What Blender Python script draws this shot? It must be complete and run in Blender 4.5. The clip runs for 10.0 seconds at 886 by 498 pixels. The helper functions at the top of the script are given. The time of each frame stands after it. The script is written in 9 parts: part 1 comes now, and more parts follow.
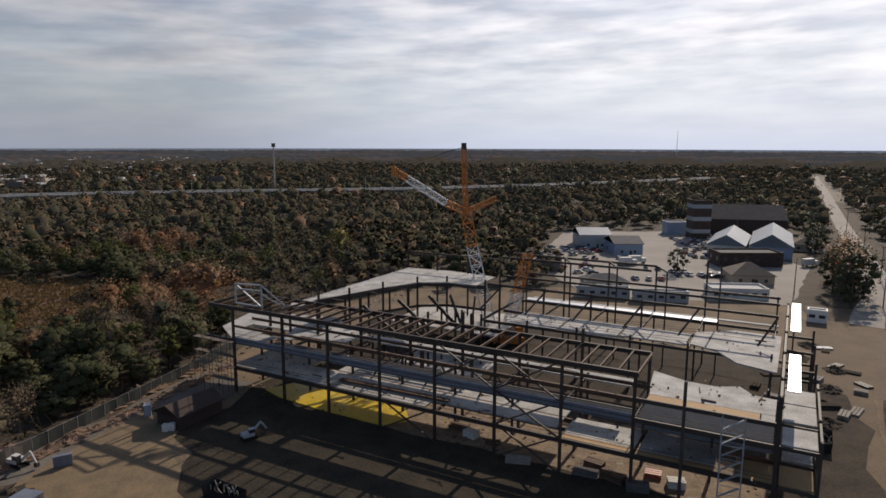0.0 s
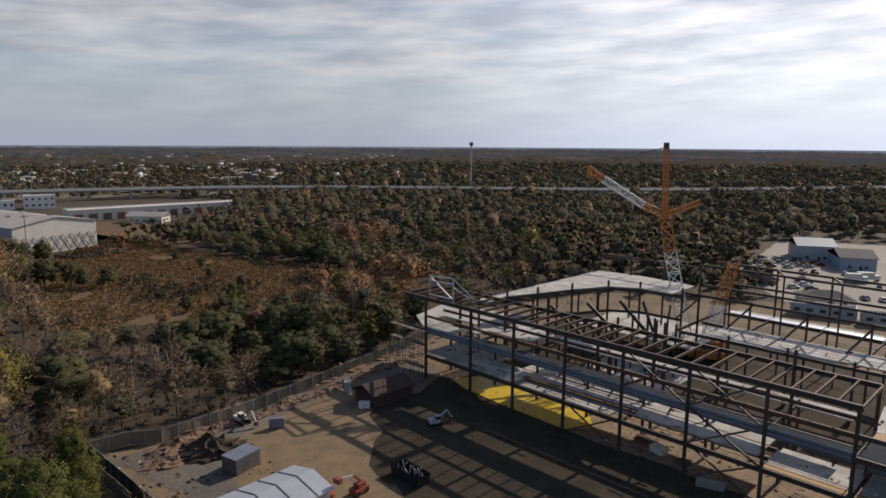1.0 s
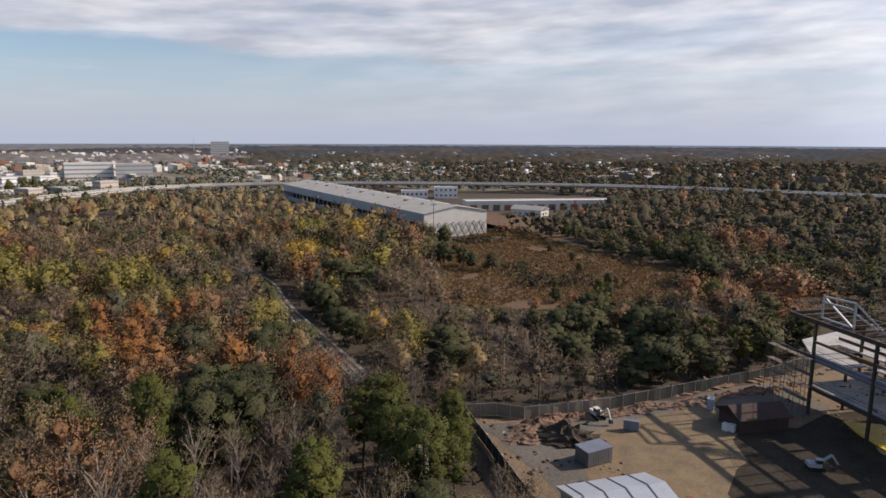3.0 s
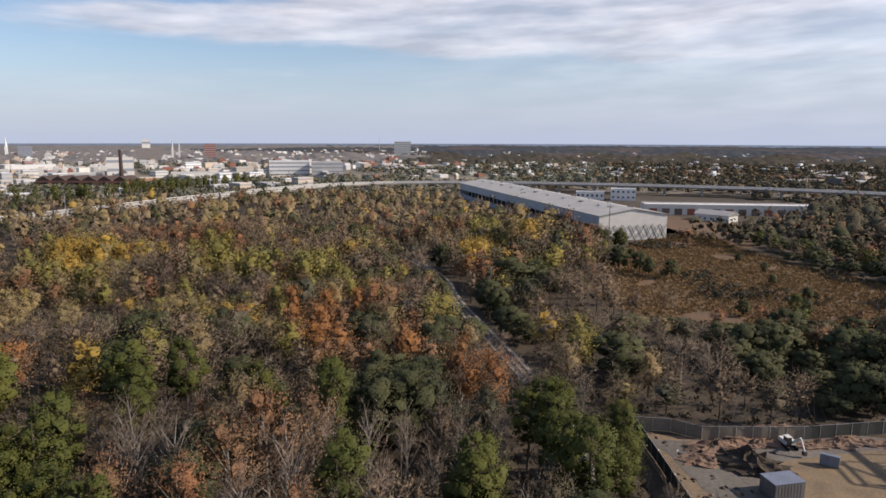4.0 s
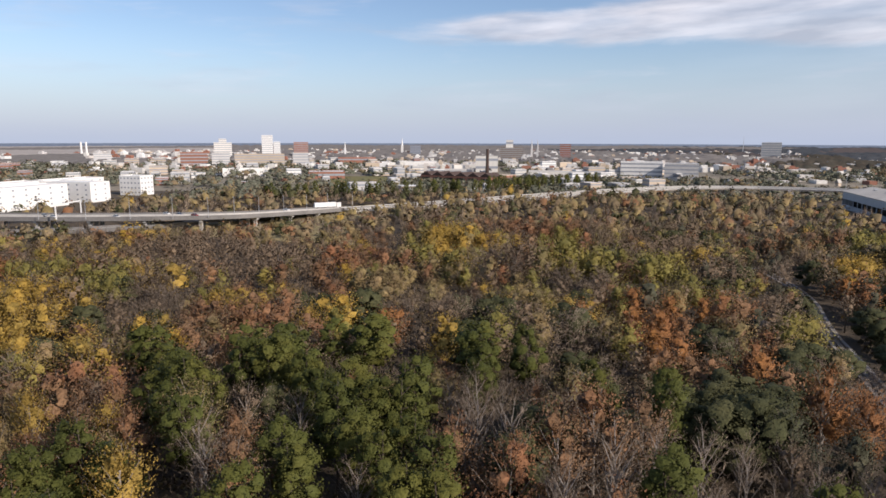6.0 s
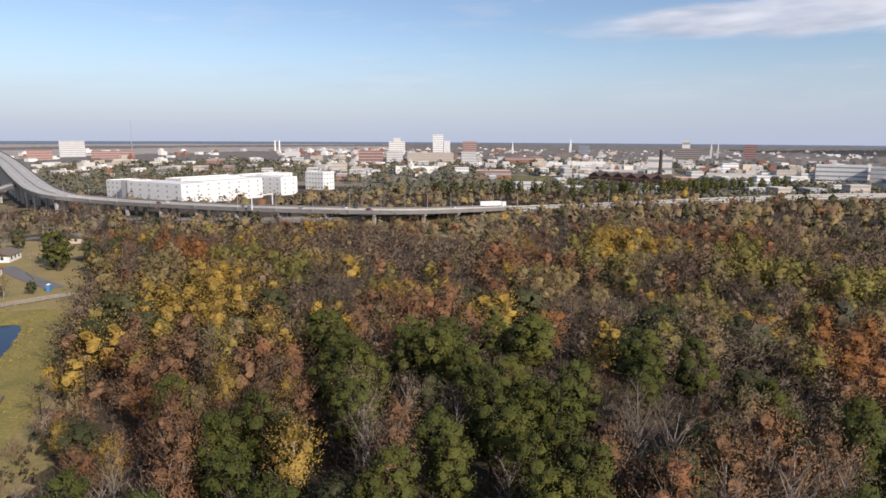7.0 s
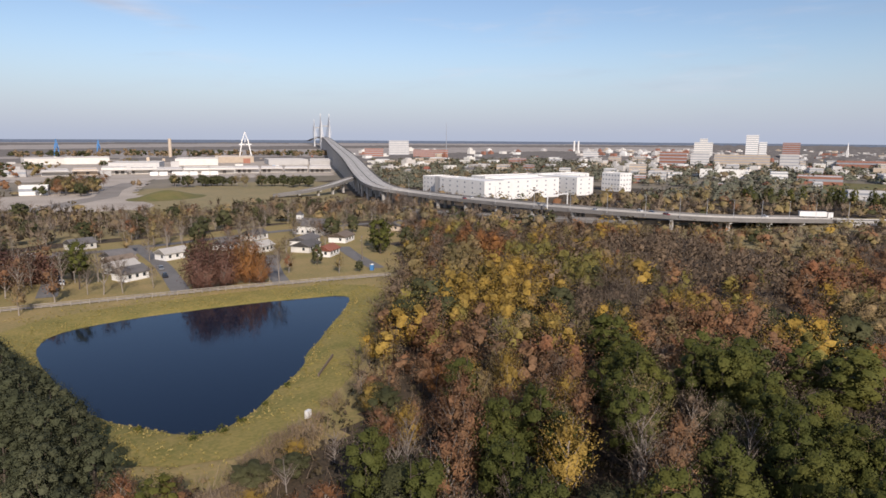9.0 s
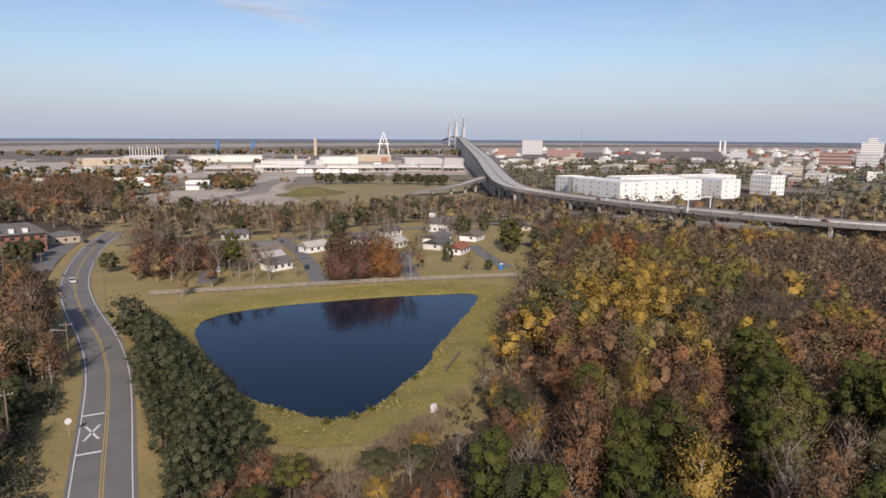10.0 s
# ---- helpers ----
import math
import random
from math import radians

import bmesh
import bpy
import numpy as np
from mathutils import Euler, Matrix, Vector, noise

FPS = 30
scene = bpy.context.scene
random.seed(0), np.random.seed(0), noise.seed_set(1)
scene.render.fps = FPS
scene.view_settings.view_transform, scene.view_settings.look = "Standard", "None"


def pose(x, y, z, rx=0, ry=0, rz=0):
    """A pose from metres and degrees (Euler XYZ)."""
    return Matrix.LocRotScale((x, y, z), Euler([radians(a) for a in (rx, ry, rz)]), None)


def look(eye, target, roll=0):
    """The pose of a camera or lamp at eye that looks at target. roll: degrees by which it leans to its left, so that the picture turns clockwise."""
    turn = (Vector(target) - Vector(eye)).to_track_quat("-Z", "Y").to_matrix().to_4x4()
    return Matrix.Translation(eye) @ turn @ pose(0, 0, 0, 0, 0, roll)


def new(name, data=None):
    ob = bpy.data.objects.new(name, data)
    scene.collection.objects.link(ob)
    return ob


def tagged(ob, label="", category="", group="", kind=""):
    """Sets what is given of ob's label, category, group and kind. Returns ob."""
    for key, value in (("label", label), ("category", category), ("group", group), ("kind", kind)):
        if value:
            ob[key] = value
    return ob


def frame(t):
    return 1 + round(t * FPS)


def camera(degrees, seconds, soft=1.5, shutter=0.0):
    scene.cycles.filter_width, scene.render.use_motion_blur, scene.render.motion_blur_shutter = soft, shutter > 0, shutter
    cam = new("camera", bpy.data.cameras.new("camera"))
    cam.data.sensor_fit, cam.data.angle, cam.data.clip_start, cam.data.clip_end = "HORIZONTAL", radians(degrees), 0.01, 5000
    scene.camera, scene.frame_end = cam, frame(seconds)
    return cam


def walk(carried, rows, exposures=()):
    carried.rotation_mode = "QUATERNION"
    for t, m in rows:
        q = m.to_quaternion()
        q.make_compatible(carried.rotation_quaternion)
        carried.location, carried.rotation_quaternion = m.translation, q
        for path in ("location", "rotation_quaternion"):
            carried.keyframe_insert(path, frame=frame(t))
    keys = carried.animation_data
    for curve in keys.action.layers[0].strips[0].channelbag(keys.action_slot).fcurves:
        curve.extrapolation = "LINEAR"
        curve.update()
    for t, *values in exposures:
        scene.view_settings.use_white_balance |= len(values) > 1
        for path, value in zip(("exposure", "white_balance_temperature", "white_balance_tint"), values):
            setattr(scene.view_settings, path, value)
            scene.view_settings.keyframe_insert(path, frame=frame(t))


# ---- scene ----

# ---------------------------------------------------------------- camera
cam = camera(68.4, 10.0, soft=1.6)
# seconds, x, y, z, yaw, pitch, roll: a hovering drone that turns to its left
ROWS = [
    (0.0, 0.00, 0.00, 49.99, 0.00, -9.18, 0.15),
    (0.5, -0.03, 0.00, 49.98, 8.58, -9.24, 0.30),
    (1.0, -0.07, 0.02, 49.98, 16.84, -9.32, 0.37),
    (1.5, -0.12, 0.08, 50.00, 25.10, -9.41, 0.40),
    (2.0, -0.18, 0.14, 50.02, 33.59, -9.47, 0.38),
    (2.5, -0.22, 0.18, 50.01, 41.32, -9.52, 0.30),
    (4.0, -0.95, 0.17, 49.92, 64.06, -9.60, 0.17),
    (4.5, -0.98, 0.13, 49.91, 71.61, -9.63, 0.20),
    (5.0, -1.05, 0.05, 49.92, 79.10, -9.62, 0.17),
    (5.5, -1.09, -0.01, 49.92, 86.56, -9.61, 0.11),
    (7.0, -1.09, -0.01, 49.92, 108.48, -9.72, 0.32),
    (7.5, -1.14, 0.01, 49.95, 115.14, -9.73, 0.33),
    (8.0, -1.20, 0.02, 50.00, 121.52, -9.76, 0.33),
    (8.5, -1.23, 0.03, 50.03, 127.80, -9.80, 0.38),
    (9.0, -1.28, 0.03, 50.09, 134.00, -9.84, 0.38),
    (9.5, -1.31, 0.03, 50.14, 140.14, -9.88, 0.36),
    (10.0, -1.34, 0.02, 50.17, 145.55, -9.95, 0.32),
]
walk(cam, [(t, pose(x, y, z, 0, 0, yaw) @ pose(0, 0, 0, 90 + pitch, 0, 0) @ pose(0, 0, 0, 0, 0, roll)) for t, x, y, z, yaw, pitch, roll in ROWS],
     exposures=[(0.0, -0.45, 6850, 15), (1.0, -0.25, 6850, 15), (2.5, 0.04, 6800, 16), (4.5, 0.25, 6500, 17), (5.5, 0.23, 6500, 17), (7.5, 0.15, 6500, 17), (10.0, 0.0, 6550, 18)])

# ---------------------------------------------------------------- world and sun
SUN_AZ, SUN_EL = -30.0, 31.0      # degrees counter-clockwise from +y, and above the horizon


def make_world():
    w = bpy.data.worlds.new("world")
    scene.world = w
    w.use_nodes = True
    n, l = w.node_tree.nodes, w.node_tree.links
    n.clear()
    out = n.new("ShaderNodeOutputWorld")
    bg = n.new("ShaderNodeBackground")
    sky = n.new("ShaderNodeTexSky")
    sky.sky_type = "NISHITA"
    sky.sun_disc = False
    sky.sun_elevation = radians(SUN_EL)
    sky.sun_rotation = radians(-SUN_AZ)
    sky.air_density, sky.dust_density, sky.ozone_density = 1.0, 0.4, 3.0
    bg.inputs["Strength"].default_value = 0.11
    tc = n.new("ShaderNodeTexCoord")
    sep = n.new("ShaderNodeSeparateXYZ")
    l.new(tc.outputs["Generated"], sep.inputs[0])

    def math_(op, a, b=None, clamp=False):
        m = n.new("ShaderNodeMath")
        m.operation, m.use_clamp = op, clamp
        for i, v in enumerate((a, b)):
            if v is None:
                continue
            if isinstance(v, (int, float)):
                m.inputs[i].default_value = v
            else:
                l.new(v, m.inputs[i])
        return m.outputs[0]

    # cloud layer on a flat ceiling: direction over height
    z = math_("MAXIMUM", sep.outputs[2], 0.02)
    zz = math_("ADD", z, 0.11)
    px, py = math_("DIVIDE", sep.outputs[0], zz), math_("DIVIDE", sep.outputs[1], zz)
    comb = n.new("ShaderNodeCombineXYZ")
    l.new(px, comb.inputs[0])
    l.new(py, comb.inputs[1])
    mp = n.new("ShaderNodeMapping")
    mp.inputs["Rotation"].default_value = (0, 0, radians(24))
    mp.inputs["Scale"].default_value = (0.20, 0.62, 1)
    mp.inputs["Location"].default_value = (1.7, 0.4, 0)
    l.new(comb.outputs[0], mp.inputs[0])
    nz = n.new("ShaderNodeTexNoise")
    nz.inputs["Scale"].default_value = 1.0
    nz.inputs["Detail"].default_value = 7
    nz.inputs["Roughness"].default_value = 0.55
    nz.inputs["Distortion"].default_value = 0.35
    l.new(mp.outputs[0], nz.inputs["Vector"])
    # cover: thick towards the sun's side, thin away from it
    d = math_("ADD", math_("MULTIPLY", sep.outputs[0], 0.50), math_("MULTIPLY", sep.outputs[1], 0.86))
    cover = math_("ADD", math_("MULTIPLY", d, 0.21), -0.035)
    v = math_("ADD", nz.outputs[0], cover)
    ramp = n.new("ShaderNodeMapRange")
    ramp.inputs[1].default_value, ramp.inputs[2].default_value = 0.47, 0.62
    ramp.interpolation_type = "SMOOTHSTEP"
    l.new(v, ramp.inputs[0])
    # low sky: a sheet of cloud whose edges part from a point, thick on the sun's side, with a few wisps
    az = math_("MULTIPLY", math_("ARCTAN2", math_("MULTIPLY", sep.outputs[0], -1.0), sep.outputs[1]), 57.2958)
    el = math_("MULTIPLY", math_("ARCSINE", sep.outputs[2]), 57.2958)
    low = n.new("ShaderNodeCombineXYZ")
    l.new(math_("MULTIPLY", az, 0.075), low.inputs[0])
    l.new(math_("ADD", math_("MULTIPLY", el, 0.42), math_("MULTIPLY", az, 0.012)), low.inputs[1])
    wz = n.new("ShaderNodeTexNoise")
    wz.inputs["Scale"].default_value, wz.inputs["Detail"].default_value, wz.inputs["Roughness"].default_value, wz.inputs["Distortion"].default_value = 1.0, 8, 0.58, 0.4
    l.new(low.outputs[0], wz.inputs["Vector"])
    fray = math_("MULTIPLY", math_("SUBTRACT", wz.outputs[0], 0.5), 4.2)

    def fade(v, a, b):
        m = n.new("ShaderNodeMapRange")
        m.interpolation_type = "SMOOTHSTEP"
        m.inputs[1].default_value, m.inputs[2].default_value = a, b
        l.new(v, m.inputs[0])
        return m.outputs[0]

    open_ = math_("SUBTRACT", 112.0, az)
    lower = math_("SUBTRACT", 8.9, math_("MULTIPLY", open_, 0.046))
    upper = math_("ADD", math_("ADD", 8.9, math_("MULTIPLY", open_, 0.055)), math_("MULTIPLY", math_("POWER", math_("MAXIMUM", math_("DIVIDE", open_, 50.0), 0.0), 3.0), 2.2))
    above = fade(math_("ADD", math_("SUBTRACT", el, lower), math_("MULTIPLY", fray, 0.6)), -0.3, 0.8)
    below = fade(math_("ADD", math_("SUBTRACT", upper, el), fray), -0.4, 1.1)
    sheet_ = math_("MULTIPLY", math_("MULTIPLY", above, below), fade(open_, 0.0, 26.0))
    thin = math_("ADD", 0.78, math_("MULTIPLY", fray, 0.28))
    sheet_ = math_("MULTIPLY", sheet_, thin, True)
    wisp = math_("MULTIPLY", fade(math_("SUBTRACT", math_("SUBTRACT", 5.5, math_("ABSOLUTE", math_("SUBTRACT", az, 160.0))), math_("MULTIPLY", fray, -1.4)), -1.0, 4.0),
                 fade(math_("ADD", math_("SUBTRACT", 0.5, math_("ABSOLUTE", math_("SUBTRACT", el, math_("ADD", 9.6, math_("MULTIPLY", math_("SUBTRACT", az, 160.0), 0.16))))), math_("MULTIPLY", fray, 0.5)), -0.5, 0.9))
    veil = math_("MAXIMUM", math_("MULTIPLY", fade(open_, 30.0, 85.0), 0.62), math_("MULTIPLY", fade(math_("ADD", wz.outputs[0], math_("MULTIPLY", open_, 0.0008)), 0.50, 0.72), 0.30))
    low_cloud = math_("MAXIMUM", math_("MAXIMUM", sheet_, math_("MULTIPLY", wisp, 0.75)), veil)
    high = fade(el, 13.0, 20.0)
    cloud = math_("ADD", math_("MULTIPLY", ramp.outputs[0], high), math_("MULTIPLY", low_cloud, math_("SUBTRACT", 1.0, high)))
    nz2 = n.new("ShaderNodeTexNoise")
    nz2.inputs["Scale"].default_value = 1.7
    nz2.inputs["Detail"].default_value = 6
    l.new(low.outputs[0], nz2.inputs["Vector"])
    tone = n.new("ShaderNodeMapRange")
    tone.inputs[1].default_value, tone.inputs[2].default_value = 0.36, 0.66
    l.new(nz2.outputs[0], tone.inputs[0])
    cr = n.new("ShaderNodeMix")
    cr.data_type = "RGBA"
    cr.inputs[6].default_value = (4.6, 4.85, 5.4, 1)
    cr.inputs[7].default_value = (8.4, 8.4, 8.6, 1)
    l.new(tone.outputs[0], cr.inputs[0])
    # clouds shine more towards the sun
    lit = n.new("ShaderNodeMapRange")
    lit.interpolation_type = "SMOOTHSTEP"
    lit.inputs[1].default_value, lit.inputs[2].default_value, lit.inputs[3].default_value, lit.inputs[4].default_value = 0.55, 1.0, 0.9, 1.75
    l.new(d, lit.inputs[0])
    scl = n.new("ShaderNodeVectorMath")
    scl.operation = "SCALE"
    l.new(cr.outputs[2], scl.inputs[0])
    l.new(lit.outputs[0], scl.inputs["Scale"])
    mix = n.new("ShaderNodeMix")
    mix.data_type = "RGBA"
    l.new(math_("MULTIPLY", cloud, 0.85), mix.inputs[0])
    l.new(sky.outputs[0], mix.inputs[6])
    l.new(scl.outputs[0], mix.inputs[7])
    # pale haze towards the horizon
    hz = n.new("ShaderNodeMapRange")
    hz.interpolation_type = "SMOOTHSTEP"
    hz.inputs[1].default_value, hz.inputs[2].default_value, hz.inputs[3].default_value, hz.inputs[4].default_value = -0.02, 0.15, 0.92, 0.0
    l.new(sep.outputs[2], hz.inputs[0])
    mix2 = n.new("ShaderNodeMix")
    mix2.data_type = "RGBA"
    l.new(hz.outputs[0], mix2.inputs[0])
    l.new(mix.outputs[2], mix2.inputs[6])
    hc = n.new("ShaderNodeVectorMath")
    hc.operation = "SCALE"
    hc.inputs[0].default_value = (4.05, 4.85, 6.2)
    l.new(lit.outputs[0], hc.inputs["Scale"])
    l.new(hc.outputs[0], mix2.inputs[7])
    l.new(mix2.outputs[2], bg.inputs["Color"])
    l.new(bg.outputs[0], out.inputs[0])


make_world()
sun = new("sun", bpy.data.lights.new("sun", "SUN"))
sun.data.energy, sun.data.angle, sun.data.color = 4.4, radians(0.6), (1.0, 0.92, 0.79)
_a, _e = radians(SUN_AZ), radians(SUN_EL)
sun.matrix_world = look((-math.sin(_a) * math.cos(_e) * 100, math.cos(_a) * math.cos(_e) * 100, math.sin(_e) * 100), (0, 0, 0))

# ---------------------------------------------------------------- materials
MATS = {}


def surf(name, c1, c2=None, scale=1.0, rough=0.8, metal=0.0, bump=0.15, fine=8.0, rand=0.0, island=False, spec=0.4):
    """A surface with two scales of variation between two colours, some relief and, if asked, a shift from object to object."""
    if name in MATS:
        return MATS[name]
    c2 = c2 or tuple(c * 0.75 for c in c1)
    m = bpy.data.materials.new(name)
    m.use_nodes = True
    n, l = m.node_tree.nodes, m.node_tree.links
    p = n["Principled BSDF"]
    p.inputs["Roughness"].default_value = rough
    p.inputs["Metallic"].default_value = metal
    p.inputs["Specular IOR Level"].default_value = spec
    g = n.new("ShaderNodeNewGeometry")
    a = n.new("ShaderNodeTexNoise")
    a.inputs["Scale"].default_value, a.inputs["Detail"].default_value = scale, 5
    b = n.new("ShaderNodeTexNoise")
    b.inputs["Scale"].default_value, b.inputs["Detail"].default_value = scale * fine, 4
    l.new(g.outputs["Position"], a.inputs["Vector"])
    l.new(g.outputs["Position"], b.inputs["Vector"])
    add = n.new("ShaderNodeMath")
    add.operation = "ADD"
    l.new(a.outputs[0], add.inputs[0])
    l.new(b.outputs[0], add.inputs[1])
    mr = n.new("ShaderNodeMapRange")
    mr.inputs[1].default_value, mr.inputs[2].default_value = 0.72, 1.28
    l.new(add.outputs[0], mr.inputs[0])
    mix = n.new("ShaderNodeMix")
    mix.data_type = "RGBA"
    mix.inputs[6].default_value, mix.inputs[7].default_value = (*c1, 1), (*c2, 1)
    l.new(mr.outputs[0], mix.inputs[0])
    col = mix.outputs[2]
    if rand or island:
        hv = n.new("ShaderNodeHueSaturation")
        vm = n.new("ShaderNodeMapRange")
        vm.inputs[3].default_value, vm.inputs[4].default_value = 1 - rand, 1 + rand
        if island:
            l.new(g.outputs["Random Per Island"], vm.inputs[0])
        else:
            oi = n.new("ShaderNodeObjectInfo")
            l.new(oi.outputs["Random"], vm.inputs[0])
        l.new(vm.outputs[0], hv.inputs["Value"])
        l.new(col, hv.inputs["Color"])
        col = hv.outputs[0]
    l.new(col, p.inputs["Base Color"])
    if bump:
        bp = n.new("ShaderNodeBump")
        bp.inputs["Strength"].default_value = bump
        bp.inputs["Distance"].default_value = 0.06
        l.new(add.outputs[0], bp.inputs["Height"])
        l.new(bp.outputs[0], p.inputs["Normal"])
    MATS[name] = m
    return m


def foliage(name, ca, cb, cc, gloss=0.6, translucent=0.14, spray=1.9):
    """Leaves: colour shifts from tree to tree, over a few metres, and from leaf to leaf; some light comes through."""
    m = bpy.data.materials.new(name)
    m.use_nodes = True
    n, l = m.node_tree.nodes, m.node_tree.links
    p = n["Principled BSDF"]
    out = n["Material Output"]
    p.inputs["Roughness"].default_value = gloss
    p.inputs["Specular IOR Level"].default_value = 0.08 if translucent else 0.0
    g = n.new("ShaderNodeNewGeometry")
    oi = n.new("ShaderNodeObjectInfo")
    nz = n.new("ShaderNodeTexNoise")
    nz.inputs["Scale"].default_value, nz.inputs["Detail"].default_value = 0.11, 3
    l.new(g.outputs["Position"], nz.inputs["Vector"])
    mr = n.new("ShaderNodeMapRange")
    mr.inputs[1].default_value, mr.inputs[2].default_value = 0.36, 0.64
    l.new(nz.outputs[0], mr.inputs[0])
    ad = n.new("ShaderNodeMath")
    ad.operation = "MULTIPLY_ADD"
    ad.inputs[1].default_value = 0.45
    at = n.new("ShaderNodeAttribute")
    at.attribute_name = "tone"
    tn = n.new("ShaderNodeMath")
    tn.operation = "ADD"
    l.new(oi.outputs["Random"], tn.inputs[0])
    l.new(at.outputs["Fac"], tn.inputs[1])
    fr = n.new("ShaderNodeMath")
    fr.operation = "FRACT"
    l.new(tn.outputs[0], fr.inputs[0])
    l.new(fr.outputs[0], ad.inputs[0])
    sc = n.new("ShaderNodeMath")
    sc.operation = "MULTIPLY"
    sc.inputs[1].default_value = 0.62
    l.new(mr.outputs[0], sc.inputs[0])
    l.new(sc.outputs[0], ad.inputs[2])
    cr = n.new("ShaderNodeValToRGB")
    cr.color_ramp.elements[0].color, cr.color_ramp.elements[1].color = (*ca, 1), (*cc, 1)
    e = cr.color_ramp.elements.new(0.5)
    e.color = (*cb, 1)
    l.new(ad.outputs[0], cr.inputs[0])
    hv = n.new("ShaderNodeHueSaturation")
    vm = n.new("ShaderNodeMapRange")
    vm.inputs[3].default_value, vm.inputs[4].default_value = 0.92, 1.08
    l.new(g.outputs["Random Per Island"], vm.inputs[0])
    # leaf sprays within a crown: fine mottling and relief
    fz = n.new("ShaderNodeTexNoise")
    fz.inputs["Scale"].default_value, fz.inputs["Detail"].default_value = spray, 3
    l.new(g.outputs["Position"], fz.inputs["Vector"])
    fm = n.new("ShaderNodeMapRange")
    fm.inputs[1].default_value, fm.inputs[2].default_value = 0.3, 0.7
    fm.inputs[3].default_value, fm.inputs[4].default_value = 0.80, 1.20
    l.new(fz.outputs[0], fm.inputs[0])
    mu = n.new("ShaderNodeMath")
    mu.operation = "MULTIPLY"
    l.new(vm.outputs[0], mu.inputs[0])
    l.new(fm.outputs[0], mu.inputs[1])
    l.new(mu.outputs[0], hv.inputs["Value"])
    bp = n.new("ShaderNodeBump")
    bp.inputs["Strength"].default_value, bp.inputs["Distance"].default_value = 0.55, 0.35
    l.new(fz.outputs[0], bp.inputs["Height"])
    l.new(bp.outputs[0], p.inputs["Normal"])
    l.new(cr.outputs[0], hv.inputs["Color"])
    l.new(hv.outputs[0], p.inputs["Base Color"])
    if translucent:
        t = n.new("ShaderNodeBsdfTranslucent")
        l.new(hv.outputs[0], t.inputs["Color"])
        mx = n.new("ShaderNodeMixShader")
        mx.inputs[0].default_value = translucent
        l.new(p.outputs[0], mx.inputs[1])
        l.new(t.outputs[0], mx.inputs[2])
        l.new(mx.outputs[0], out.inputs[0])
    MATS[name] = m
    return m


foliage("pine_leaf", (0.060, 0.068, 0.019), (0.078, 0.085, 0.023), (0.112, 0.109, 0.027), spray=2.4)
foliage("oak_leaf", (0.052, 0.056, 0.026), (0.068, 0.071, 0.034), (0.094, 0.092, 0.044), 0.75)
foliage("hedge_leaf", (0.058, 0.065, 0.034), (0.073, 0.078, 0.043), (0.095, 0.097, 0.054))
foliage("yellow_leaf", (0.330, 0.237, 0.070), (0.407, 0.273, 0.068), (0.495, 0.310, 0.062), 0.6, 0.24)
foliage("rust_leaf", (0.226, 0.150, 0.092), (0.248, 0.142, 0.077), (0.271, 0.124, 0.063))
foliage("orange_leaf", (0.231, 0.117, 0.062), (0.275, 0.127, 0.053), (0.330, 0.154, 0.051))
foliage("maple_leaf", (0.145, 0.085, 0.066), (0.175, 0.092, 0.070), (0.20, 0.112, 0.076))
foliage("olive_leaf", (0.209, 0.176, 0.077), (0.264, 0.200, 0.092), (0.303, 0.212, 0.112))
foliage("green_leaf", (0.173, 0.157, 0.053), (0.234, 0.202, 0.059), (0.297, 0.232, 0.066))
foliage("grey_leaf", (0.182, 0.134, 0.091), (0.226, 0.165, 0.112), (0.270, 0.193, 0.125), 0.8)
# undergrowth leaf, the shade between the trunks put into its colour
foliage("shade_brush_leaf", (0.05, 0.044, 0.026), (0.068, 0.056, 0.034), (0.092, 0.07, 0.044), 0.8, 0.0)
foliage("straw_leaf", (0.20, 0.19, 0.055), (0.31, 0.25, 0.085), (0.43, 0.33, 0.14), 0.8, 0.1)
foliage("twig", (0.190, 0.140, 0.100), (0.236, 0.182, 0.134), (0.284, 0.229, 0.177), 0.8, 0.0)
foliage("dry_grass", (0.20, 0.13, 0.06), (0.25, 0.16, 0.075), (0.17, 0.12, 0.06), 0.8, 0.2)
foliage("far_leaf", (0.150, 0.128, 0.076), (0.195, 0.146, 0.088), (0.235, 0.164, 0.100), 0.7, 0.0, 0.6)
# brown-green leaf, no translucency, backlit shade put into its colour
foliage("brown_shade_leaf", (0.064, 0.070, 0.047), (0.086, 0.084, 0.058), (0.135, 0.101, 0.066), 0.8, 0.0, 0.5)
# town trees: leaf colour paled and greyed for haze
foliage("hazed_town_leaf", (0.100, 0.112, 0.078), (0.130, 0.135, 0.100), (0.170, 0.150, 0.110), 0.8, 0.0, 0.5)
# the greyer and bluer distant leaf colours hold painted haze
foliage("distant_haze_leaf", (0.155, 0.158, 0.152), (0.185, 0.178, 0.168), (0.225, 0.200, 0.182), 0.9, 0.0, 0.05)
foliage("hazed_woods_leaf", (0.050, 0.064, 0.080), (0.062, 0.074, 0.086), (0.085, 0.084, 0.086), 0.9, 0.0, 0.05)
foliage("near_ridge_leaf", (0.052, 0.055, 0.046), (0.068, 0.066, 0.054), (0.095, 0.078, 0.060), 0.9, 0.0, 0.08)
foliage("hazed_brown_leaf", (0.078, 0.078, 0.085), (0.098, 0.088, 0.088), (0.122, 0.100, 0.092), 0.9, 0.0, 0.05)
